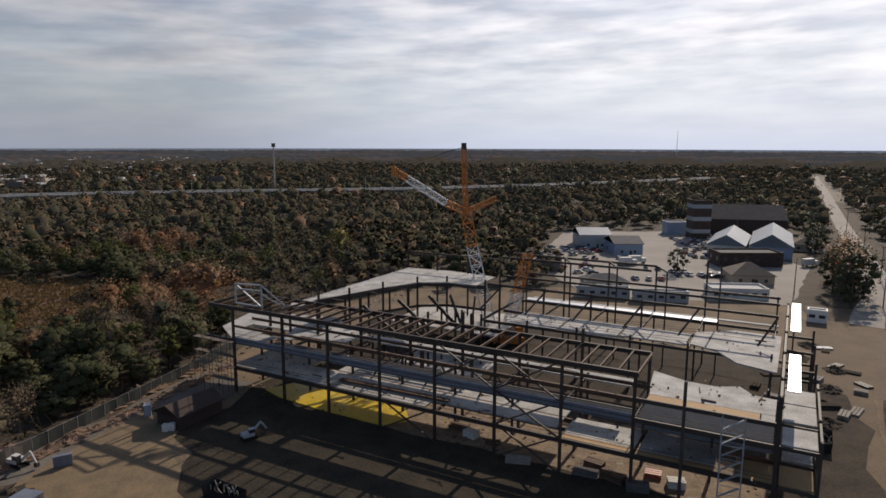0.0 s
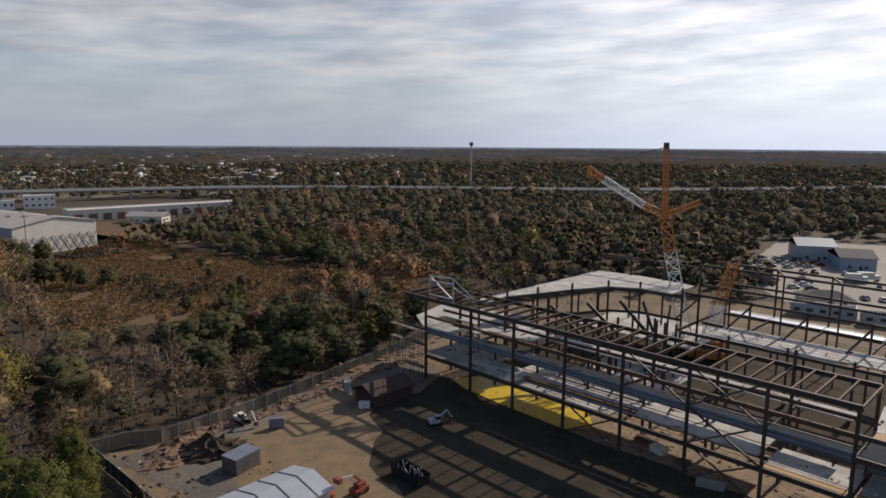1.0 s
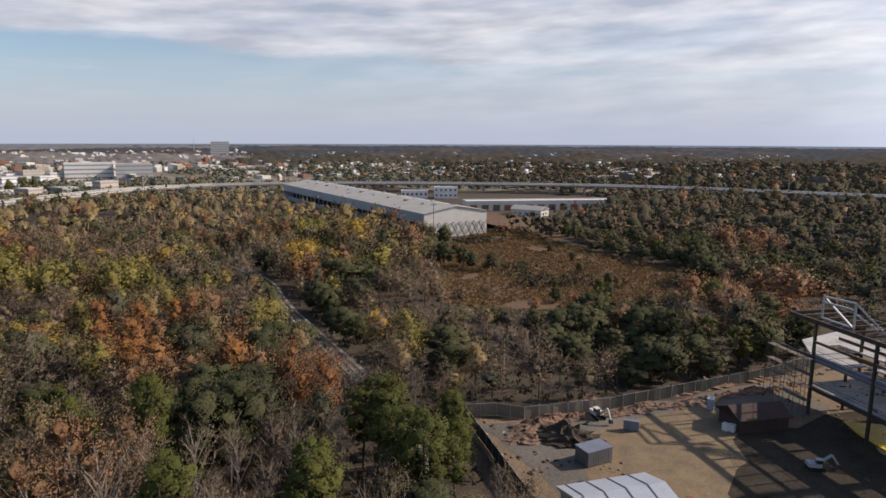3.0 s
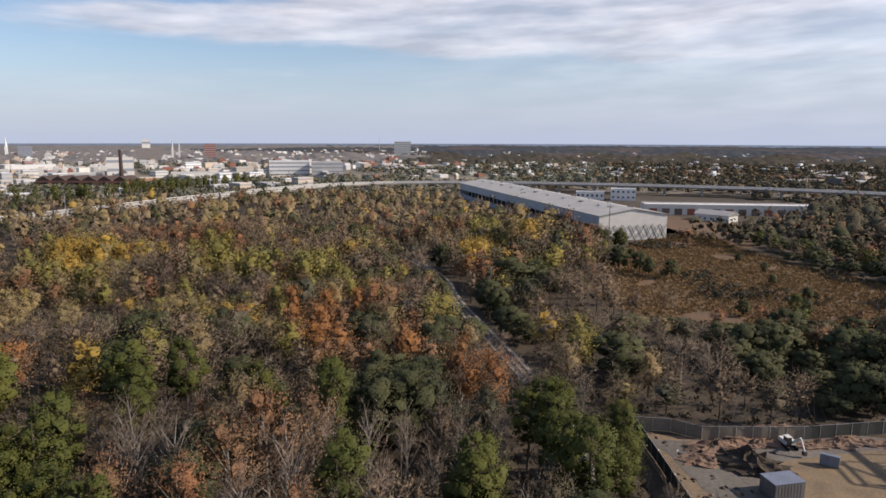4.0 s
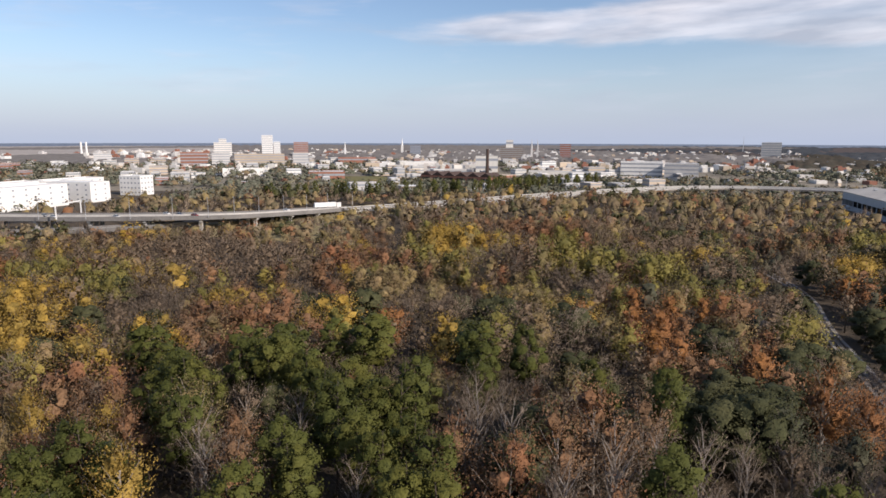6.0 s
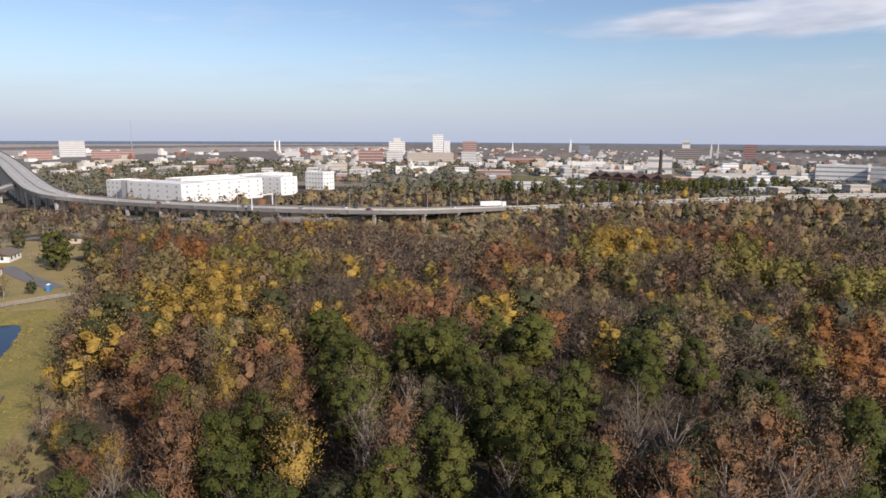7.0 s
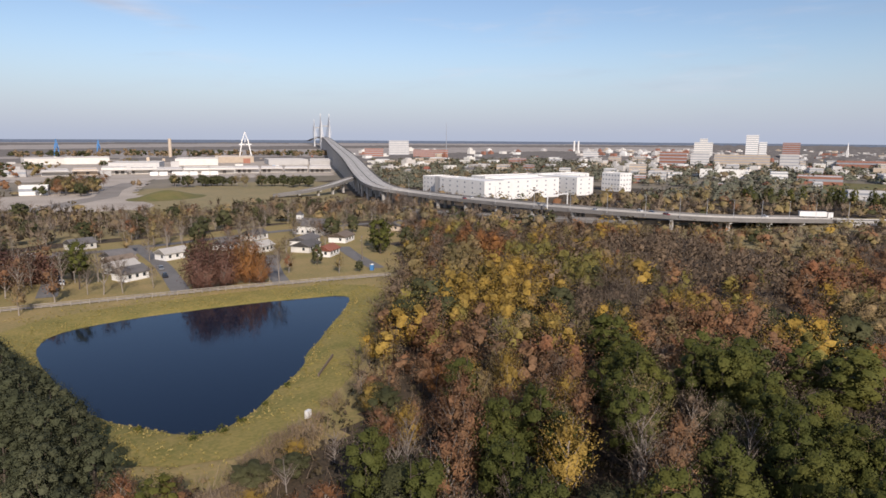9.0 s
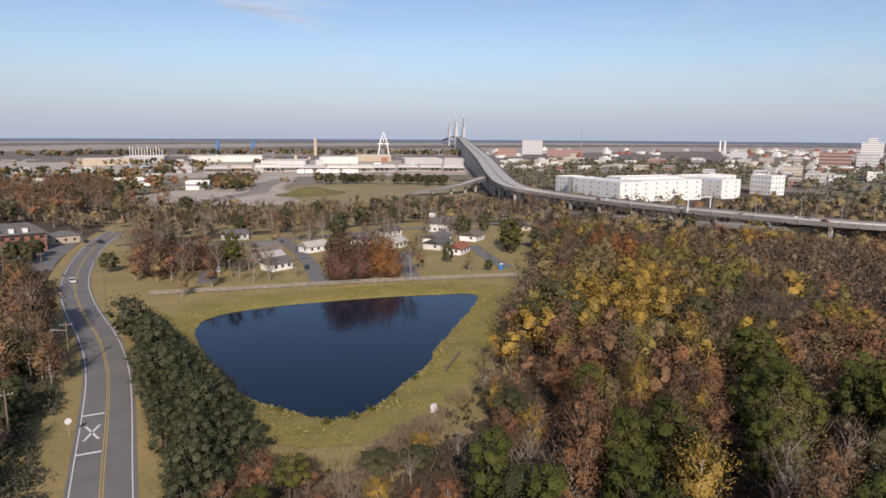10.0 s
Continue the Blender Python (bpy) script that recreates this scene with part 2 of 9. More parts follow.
foliage("hazed_blue_leaf", (0.155, 0.195, 0.26), (0.17, 0.21, 0.27), (0.185, 0.22, 0.275), 0.9, 0.0, 0.05)
surf("bark", (0.11, 0.085, 0.065), (0.06, 0.047, 0.036), 3, 0.9)
surf("pale_bark", (0.34, 0.30, 0.26), (0.20, 0.17, 0.145), 3, 0.9)
surf("forest_floor", (0.095, 0.068, 0.042), (0.044, 0.034, 0.022), 0.25, 0.95, bump=0.5)
surf("far_ground", (0.25, 0.21, 0.155), (0.165, 0.145, 0.105), 0.01, 0.95, bump=0.2, fine=12)
surf("grass", (0.105, 0.115, 0.030), (0.185, 0.145, 0.055), 0.13, 0.9, bump=0.5, fine=14)
surf("bank_grass", (0.31, 0.235, 0.072), (0.145, 0.14, 0.032), 0.11, 0.9, bump=0.5, fine=12)
surf("lawn", (0.205, 0.175, 0.062), (0.34, 0.245, 0.105), 0.08, 0.9, bump=0.4, fine=14)
surf("clearing_grass", (0.185, 0.098, 0.045), (0.095, 0.068, 0.040), 0.16, 0.95, bump=0.5, fine=10)
surf("field", (0.31, 0.24, 0.12), (0.21, 0.18, 0.085), 0.02, 0.95, bump=0.2, fine=14)
surf("dirt", (0.25, 0.172, 0.10), (0.11, 0.084, 0.058), 0.12, 0.95, bump=0.6, fine=14)
surf("sand", (0.265, 0.185, 0.102), (0.14, 0.104, 0.065), 0.3, 0.95, bump=0.6, fine=9)
surf("sand_track", (0.20, 0.140, 0.082), (0.125, 0.088, 0.055), 0.12, 0.95, bump=0.5, fine=14)
surf("gravel_yard", (0.185, 0.160, 0.130), (0.095, 0.082, 0.068), 0.09, 0.95, bump=0.5, fine=18)
surf("rubble_floor", (0.34, 0.25, 0.165), (0.15, 0.11, 0.078), 0.45, 0.95, bump=0.8, fine=6)
# mud brown; on the inner floor it also stands for shade
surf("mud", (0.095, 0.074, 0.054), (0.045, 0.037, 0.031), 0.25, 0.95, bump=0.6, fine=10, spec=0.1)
# earth darkened in colour for the shadow of the steel frame
surf("shadow_earth", (0.076, 0.060, 0.042), (0.032, 0.028, 0.023), 0.22, 0.95, bump=0.5, fine=10, spec=0.1)
surf("spoil", (0.26, 0.155, 0.10), (0.13, 0.09, 0.065), 0.5, 0.95, bump=0.8, fine=6)
surf("old_asphalt", (0.200, 0.190, 0.180), (0.135, 0.129, 0.121), 0.13, 0.9, bump=0.15, fine=25)
surf("apron", (0.50, 0.435, 0.36), (0.34, 0.29, 0.24), 0.03, 0.9, bump=0.2, fine=25)
surf("pale_tarmac", (0.36, 0.32, 0.28), (0.27, 0.24, 0.205), 0.06, 0.9, bump=0.2, fine=25)
surf("lot", (0.29, 0.26, 0.225), (0.21, 0.185, 0.16), 0.05, 0.9, bump=0.2, fine=25)
surf("concrete", (0.46, 0.44, 0.41), (0.36, 0.345, 0.32), 0.15, 0.85, bump=0.15, fine=16)
surf("slab", (0.60, 0.58, 0.545), (0.24, 0.225, 0.205), 0.30, 0.8, bump=0.12, fine=14)
# concrete for bridge sides, their shade put into the colour
surf("shade_side_concrete", (0.20, 0.19, 0.18), (0.13, 0.125, 0.12), 0.1, 0.9, bump=0.15, fine=16)
surf("plywood", (0.52, 0.33, 0.16), (0.42, 0.26, 0.13), 0.4, 0.8, bump=0.1, fine=10)
surf("deck_metal", (0.62, 0.63, 0.65), (0.52, 0.53, 0.55), 0.4, 0.4, metal=0.5, bump=0.05)
surf("steel", (0.085, 0.060, 0.048), (0.055, 0.042, 0.036), 0.6, 0.65, metal=0.0, bump=0.1, rand=0.25)
surf("rust_steel", (0.16, 0.085, 0.05), (0.09, 0.055, 0.04), 0.6, 0.75, bump=0.1, rand=0.25)
surf("galvanised", (0.55, 0.56, 0.57), (0.42, 0.43, 0.44), 0.8, 0.45, metal=0.6, bump=0.05, rand=0.1)
surf("fascia", (0.20, 0.22, 0.27), (0.14, 0.155, 0.19), 0.3, 0.5, bump=0.08)
# deck colour with shade put in, blue-black instead of pale slab
surf("shaded_deck", (0.060, 0.068, 0.082), (0.040, 0.046, 0.056), 0.3, 0.9, bump=0.1, spec=0.05)
surf("yellow_sheet", (0.72, 0.52, 0.03), (0.58, 0.40, 0.02), 0.4, 0.45, bump=0.4, fine=4)
surf("crane_orange", (0.66, 0.25, 0.05), (0.50, 0.18, 0.04), 0.6, 0.55, bump=0.05)
surf("crane_white", (0.82, 0.81, 0.79), (0.72, 0.71, 0.69), 0.6, 0.5, bump=0.05)
surf("cable", (0.06, 0.06, 0.06), None, 1, 0.6)
surf("screen_cloth", (0.055, 0.060, 0.052), (0.035, 0.038, 0.034), 0.5, 0.9, bump=0.4)
surf("pale_screen", (0.26, 0.225, 0.17), (0.18, 0.155, 0.12), 0.4, 0.9, bump=0.4)
surf("white_paint", (0.78, 0.77, 0.74), (0.68, 0.67, 0.64), 0.3, 0.6, bump=0.05)
surf("off_white", (0.66, 0.64, 0.59), (0.55, 0.53, 0.49), 0.3, 0.7, bump=0.05, rand=0.12)
surf("grey_wall", (0.42, 0.44, 0.46), (0.34, 0.36, 0.38), 0.25, 0.6, bump=0.05)
surf("blue_grey_wall", (0.30, 0.37, 0.47), (0.24, 0.30, 0.39), 0.25, 0.5, bump=0.05)
surf("metal_roof", (0.48, 0.455, 0.415), (0.38, 0.36, 0.33), 0.12, 0.85, metal=0.0, bump=0.05, fine=10, spec=0.1)
surf("blue_roof", (0.36, 0.40, 0.44), (0.28, 0.31, 0.35), 0.2, 0.6, metal=0.0, bump=0.05)
surf("shingle", (0.16, 0.15, 0.145), (0.105, 0.10, 0.098), 0.4, 0.9, bump=0.2, rand=0.25)
surf("brown_shingle", (0.20, 0.155, 0.12), (0.14, 0.11, 0.085), 0.4, 0.9, bump=0.2, rand=0.25)
surf("red_roof", (0.30, 0.115, 0.075), (0.23, 0.085, 0.055), 0.4, 0.9, bump=0.2)
surf("brick_wall", (0.33, 0.155, 0.105), (0.25, 0.115, 0.08), 0.3, 0.9, bump=0.1, fine=20, rand=0.15)
surf("tan_wall", (0.52, 0.43, 0.33), (0.43, 0.35, 0.27), 0.2, 0.85, bump=0.05, rand=0.15)
surf("city_grey", (0.50, 0.49, 0.47), (0.42, 0.41, 0.40), 0.1, 0.85, bump=0.05, rand=0.2)
surf("dark_brick", (0.085, 0.055, 0.045), (0.055, 0.038, 0.032), 0.3, 0.9, bump=0.1)
surf("glass", (0.035, 0.045, 0.055), (0.025, 0.032, 0.04), 0.5, 0.12, bump=0.0, spec=0.6)
# near-black that paints the shade inside open bays
surf("interior_shade", (0.02, 0.02, 0.02), None, 1, 0.9)
# far panes paled: haze and sky reflection put into the base colour
surf("hazed_glass", (0.33, 0.35, 0.38), (0.27, 0.29, 0.32), 0.3, 0.25, bump=0.0, spec=0.5)
surf("marsh", (0.385, 0.335, 0.29), (0.285, 0.255, 0.23), 0.004, 0.95, bump=0.0)
surf("pale_roof", (0.66, 0.62, 0.57), (0.56, 0.52, 0.48), 0.05, 0.85, bump=0.05, rand=0.1)
surf("flat_roof", (0.56, 0.55, 0.53), (0.44, 0.43, 0.41), 0.06, 0.85, bump=0.05, rand=0.18)
surf("white_line", (0.75, 0.74, 0.70), (0.60, 0.59, 0.56), 0.8, 0.8, bump=0.05)
surf("yellow_line", (0.62, 0.42, 0.06), (0.50, 0.34, 0.06), 0.8, 0.8, bump=0.05)
surf("fence_wood", (0.34, 0.305, 0.26), (0.22, 0.195, 0.165), 0.8, 0.9, bump=0.1, rand=0.15)
surf("pole_wood", (0.20, 0.155, 0.12), (0.14, 0.11, 0.085), 0.8, 0.9, bump=0.2)
surf("tyre", (0.02, 0.02, 0.02), None, 2, 0.9)
surf("red_paint", (0.42, 0.09, 0.05), (0.33, 0.07, 0.04), 0.8, 0.5, bump=0.05)
surf("lift_red", (0.30, 0.075, 0.045), (0.22, 0.06, 0.04), 0.8, 0.6, bump=0.05)
surf("blue_paint", (0.06, 0.22, 0.48), (0.05, 0.18, 0.40), 0.8, 0.5, bump=0.05)
surf("car_white", (0.74, 0.74, 0.73), None, 1, 0.25, bump=0.0)
surf("car_silver", (0.40, 0.41, 0.42), None, 1, 0.3, metal=0.5, bump=0.0)
surf("car_dark", (0.035, 0.037, 0.042), None, 1, 0.25, bump=0.0)
surf("car_red", (0.28, 0.03, 0.025), None, 1, 0.25, bump=0.0)
surf("car_blue", (0.05, 0.09, 0.19), None, 1, 0.25, bump=0.0)
surf("ballast", (0.33, 0.30, 0.265), (0.23, 0.205, 0.18), 0.6, 0.95, bump=0.5)
surf("rail_steel", (0.12, 0.09, 0.075), None, 1, 0.5, metal=0.5)
surf("pond_bed", (0.02, 0.024, 0.022), None, 0.3, 0.9)


def water_material():
    m = bpy.data.materials.new("pond_water")
    m.use_nodes = True
    n, l = m.node_tree.nodes, m.node_tree.links
    p = n["Principled BSDF"]
    p.inputs["Base Color"].default_value = (0.006, 0.012, 0.026, 1)
    p.inputs["Roughness"].default_value = 0.04
    p.inputs["IOR"].default_value = 1.33
    p.inputs["Specular IOR Level"].default_value = 0.36
    g = n.new("ShaderNodeNewGeometry")
    nz = n.new("ShaderNodeTexNoise")
    nz.inputs["Scale"].default_value, nz.inputs["Detail"].default_value = 0.9, 4
    l.new(g.outputs["Position"], nz.inputs["Vector"])
    b = n.new("ShaderNodeBump")
    b.inputs["Strength"].default_value, b.inputs["Distance"].default_value = 0.05, 0.2
    l.new(nz.outputs[0], b.inputs["Height"])
    l.new(b.outputs[0], p.inputs["Normal"])
    MATS["pond_water"] = m


water_material()


# ---------------------------------------------------------------- geometry helpers
class Geo:
    """Vertices and faces of one mesh in the making."""

    def __init__(self):
        self.v, self.f = [], []

    def add(self, vs, fs):
        k = len(self.v)
        self.v += [tuple(p) for p in vs]
        self.f += [tuple(i + k for i in f) for f in fs]
        return self

    def box(self, x0, x1, y0, y1, z0, z1, m=None):
        vs = [Vector(p) for p in ((x0, y0, z0), (x1, y0, z0), (x1, y1, z0), (x0, y1, z0), (x0, y0, z1), (x1, y0, z1), (x1, y1, z1), (x0, y1, z1))]
        if m is not None:
            vs = [m @ p for p in vs]
        return self.add(vs, [(0, 3, 2, 1), (4, 5, 6, 7), (0, 1, 5, 4), (1, 2, 6, 5), (2, 3, 7, 6), (3, 0, 4, 7)])

    def prism(self, poly, z0, z1):
        n = len(poly)
        vs = [(x, y, z0) for x, y in poly] + [(x, y, z1) for x, y in poly]
        return self.add(vs, [tuple(range(n))[::-1], tuple(range(n, 2 * n))] + [(i, (i + 1) % n, n + (i + 1) % n, n + i) for i in range(n)])

    def bar(self, a, b, w, h=None):
        """A rectangular bar from a to b, w wide and h high."""
        h = h or w
        a, b = Vector(a), Vector(b)
        d = (b - a).normalized()
        side = d.cross(Vector((0, 0, 1)))
        side = side.normalized() if side.length > 1e-4 else Vector((1, 0, 0))
        up = side.cross(d)
        vs = [p + side * sx * w / 2 + up * sz * h / 2 for p in (a, b) for sx, sz in ((-1, -1), (1, -1), (1, 1), (-1, 1))]
        return self.add(vs, [(0, 1, 2, 3), (7, 6, 5, 4), (0, 4, 5, 1), (1, 5, 6, 2), (2, 6, 7, 3), (3, 7, 4, 0)])

    def ibeam(self, a, b, w, h):
        """An I-section: two flanges and a web."""
        a, b = Vector(a), Vector(b)
        d = (b - a).normalized()
        side = d.cross(Vector((0, 0, 1)))
        side = side.normalized() if side.length > 1e-4 else Vector((1, 0, 0))
        up = side.cross(d)
        t = h * 0.12
        self.bar(a + up * (h / 2 - t / 2), b + up * (h / 2 - t / 2), w, t)
        self.bar(a - up * (h / 2 - t / 2), b - up * (h / 2 - t / 2), w, t)
        return self.bar(a, b, w * 0.2, h - 2 * t)

    def tube(self, a, b, r0, r1=None, n=6, cap=True):
        r1 = r0 if r1 is None else r1
        a, b = Vector(a), Vector(b)
        d = (b - a).normalized()
        s = d.orthogonal().normalized()
        u = d.cross(s)
        vs = [p + (s * math.cos(k * 2 * math.pi / n) + u * math.sin(k * 2 * math.pi / n)) * r for p, r in ((a, r0), (b, r1)) for k in range(n)]
        fs = [(k, (k + 1) % n, n + (k + 1) % n, n + k) for k in range(n)]
        if cap:
            fs += [tuple(range(n))[::-1], tuple(range(n, 2 * n))]
        return self.add(vs, fs)

    def mesh(self, name, material, smooth=False):
        me = bpy.data.meshes.new(name)
        me.from_pydata(self.v, [], self.f)
        me.materials.append(MATS[material])
        if smooth:
            me.polygons.foreach_set("use_smooth", [True] * len(me.polygons))
        me.update()
        return me


def part(name, geo, material, parent, label=""):
    """ONE mesh object under a thing or under a part."""
    ob = new(name, geo if isinstance(geo, bpy.types.Mesh) else geo.mesh(name, material))
    ob.parent = parent
    return tagged(ob, label)


def thing(name, label, category, at=None, group="", kind=""):
    ob = new(name)
    ob.empty_display_size = 0.5
    if at is not None:
        ob.matrix_world = at
    return tagged(ob, label, category, group, kind)


def single(name, geo, material, label, category, group="", kind="", at=None):
    ob = new(name, geo if isinstance(geo, bpy.types.Mesh) else geo.mesh(name, material))
    if at is not None:
        ob.matrix_world = at
    return tagged(ob, label, category, group, kind)


def tris(name, verts, faces, material, normals=None, tone=None):
    """A mesh out of arrays: verts (n, 3), faces (m, 3 or 4), and, if given, each vertex's normal and a tone for each tree."""
    verts, faces = np.asarray(verts, np.float32), np.asarray(faces, np.int32)
    me = bpy.data.meshes.new(name)
    k = faces.shape[1]
    me.vertices.add(len(verts))
    me.vertices.foreach_set("co", verts.ravel())
    me.loops.add(faces.size)
    me.loops.foreach_set("vertex_index", faces.ravel())
    me.polygons.add(len(faces))
    me.polygons.foreach_set("loop_start", np.arange(0, faces.size, k, dtype=np.int32))
    me.polygons.foreach_set("use_smooth", np.ones(len(faces), dtype=bool))
    me.materials.append(MATS[material])
    me.update(calc_edges=True)
    if normals is not None:
        me.normals_split_custom_set_from_vertices(np.asarray(normals, np.float32).tolist())
    if tone is not None:
        at = me.attributes.new("tone", "FLOAT", "POINT")
        at.data.foreach_set("value", np.asarray(tone, np.float32))
    return me


def polar(az, dist, z=0.0):
    a = radians(az)
    return (-math.sin(a) * dist, math.cos(a) * dist, z)


def inside(poly, x, y):
    """Which of the points (arrays) lie in the polygon."""
    x, y = np.asarray(x, float), np.asarray(y, float)
    r = np.zeros(x.shape, bool)
    n = len(poly)
    for i in range(n):
        (x0, y0), (x1, y1) = poly[i], poly[(i + 1) % n]
        if y0 != y1:
            r ^= ((y0 > y) != (y1 > y)) & (x < (x1 - x0) * (y - y0) / (y1 - y0) + x0)
    return r


def line_dist(line, x, y):
    """Distance of points (arrays) from a polyline."""
    x, y = np.asarray(x, float), np.asarray(y, float)
    best = np.full(x.shape, 1e9)
    for (x0, y0), (x1, y1) in zip(line[:-1], line[1:]):
        dx, dy = x1 - x0, y1 - y0
        t = np.clip(((x - x0) * dx + (y - y0) * dy) / (dx * dx + dy * dy), 0, 1)
        best = np.minimum(best, np.hypot(x - x0 - t * dx, y - y0 - t * dy))
    return best


def rounded(line, times=2, closed=False):
    """A polyline with its corners cut."""
    for _ in range(times):
        out = [] if closed else [line[0]]
        n = len(line)
        for i in range(n if closed else n - 1):
            a, b = np.array(line[i], float), np.array(line[(i + 1) % n], float)
            out += [tuple(a * 0.75 + b * 0.25), tuple(a * 0.25 + b * 0.75)]
        line = out if closed else out + [line[-1]]
    return line


def ribbon(line, left, right, z=0.06, thick=0.0):
    """A strip along a polyline of (x, y) or (x, y, z), from left to right of it (metres, left positive)."""
    g = Geo()
    p = [Vector((*q[:2], (q[2] if len(q) > 2 else 0.0) + z)) for q in line]
    rows = []
    for i, q in enumerate(p):
        d = p[min(i + 1, len(p) - 1)] - p[max(i - 1, 0)]
        d.z = 0
        d.normalize()
        s = Vector((-d.y, d.x, 0))
        rows.append((q + s * left, q + s * right))
    vs, fs = [], []
    if not thick:
        for a, b in rows:
            vs += [a, b]
        fs = [(2 * i, 2 * i + 1, 2 * i + 3, 2 * i + 2) for i in range(len(rows) - 1)]
    else:
        down = Vector((0, 0, thick))
        for a, b in rows:
            vs += [a, b, b - down, a - down]
        for i in range(len(rows) - 1):
            k = 4 * i
            for j in range(4):
                fs.append((k + j, k + (j + 1) % 4, k + 4 + (j + 1) % 4, k + 4 + j))
        fs += [(0, 3, 2, 1), tuple(len(vs) - 4 + j for j in range(4))]
    return g.add(vs, fs)


def sheet(name, poly, z, material, label, category, ragged=0.0, rng=None):
    """A thin flat sheet on the ground, its edge uneven by ragged metres."""
    pts = []
    n = len(poly)
    for i in range(n):
        a, b = Vector(poly[i]), Vector(poly[(i + 1) % n])
        k = max(1, int((b - a).length / 6)) if ragged else 1
        for j in range(k):
            q = a.lerp(b, j / k)
            if ragged:
                q = q + Vector((rng.uniform(-ragged, ragged), rng.uniform(-ragged, ragged)))
            pts.append((q.x, q.y))
    bm = bmesh.new()
    vs = [bm.verts.new((x, y, z)) for x, y in pts]
    f = bm.faces.new(vs)
    bmesh.ops.triangulate(bm, faces=[f])
    for f in bm.faces:
        if f.normal.z < 0:
            f.normal_flip()
    me = bpy.data.meshes.new(name)
    bm.to_mesh(me)
    bm.free()
    me.materials.append(MATS[material])
    return tagged(new(name, me), label, category, kind="structure")


RNG = random.Random(7)
NP = np.random.RandomState(11)

# ---------------------------------------------------------------- plan
POND = rounded([(-40, -166), (-42.5, -176), (-48, -183), (-57, -184.5), (-68, -184), (-93, -178.5), (-117, -169.5), (-126, -165), (-125, -161), (-117, -153), (-97, -136), (-83, -124.5), (-79.5, -119), (-67, -111), (-57, -104), (-51, -102.5), (-46.5, -104.5), (-42, -113), (-38.5, -121), (-37.5, -131), (-38, -146)], 1, True)
HOUSES = [(-20, -205), (-120, -182), (-154, -172), (-190, -205), (-222, -238), (-252, -292), (-205, -325), (-25, -335)]
LAWN = [(-26, -88), (-38, -84), (-45, -83), (-55, -89), (-68, -99), (-79, -115), (-101, -132), (-131, -157), (-163, -169), (-178, -200), (-170, -240), (-120, -265), (-60, -262), (-36, -300), (-25, -240), (-24, -180), (-22, -120)]
ROAD = rounded([(0, -30), (-4, -60), (-9.5, -97), (-14.7, -129), (-17.6, -150), (-19, -175), (-18.3, -200), (-18.5, -225), (-20.5, -252), (-27, -290), (-36, -328), (-50, -370)])
RAIL = rounded([(-70, 57), (-90, 68), (-103, 72), (-119, 76), (-148, 83), (-177, 90), (-213, 103), (-262, 106), (-330, 90)])
SITE = [(-40, 56), (-82, 76.5), (-76, 84), (-64, 104), (-53, 140), (-44, 190), (-10, 222), (70, 226), (112, 200), (100, 160), (66, 92), (50, 56), (10, 50)]
SITE_FENCE = [(-38, 55.5), (-82.5, 77), (-79, 82), (-74.5, 84.5), (-67, 100), (-54.5, 140), (-46, 190), (-12, 224)]
CLEARING = rounded([(-239, 214), (-256, 257), (-249, 276), (-183, 243), (-122, 236), (-106, 205), (-101, 163), (-118, 142), (-143, 129), (-172, 136), (-209, 177)], 2, True)
WAREHOUSE = [(-258, 211), (-244, 245), (-500, 300), (-514, 250)]
HIGHWAY3 = rounded([(353, 840, 8), (165, 716, 8), (54, 654, 8), (-50, 612, 8), (-203, 580, 8), (-348, 532, 8), (-470, 433, 8), (-571, 315, 8), (-614, 191, 7.5), (-545, 74, 6), (-471, -28, 4), (-436, -97, 1.8)], 2)
HIGHWAY = [p[:2] for p in HIGHWAY3]
SIDE_ROAD = rounded([(118, 176), (132, 196), (151, 217), (186, 283), (249, 404), (308, 513), (420, 720), (600, 1060)], 2)
HAUL = rounded([(48, 62), (60, 88), (98, 150), (116, 182), (122, 196)])
LOT = [(36, 272), (70, 372), (140, 376), (150, 262), (110, 200), (50, 212)]


def pond_signed(x, y):
    d = line_dist(POND + [POND[0]], x, y)
    return np.where(inside(POND, x, y), -d, d)


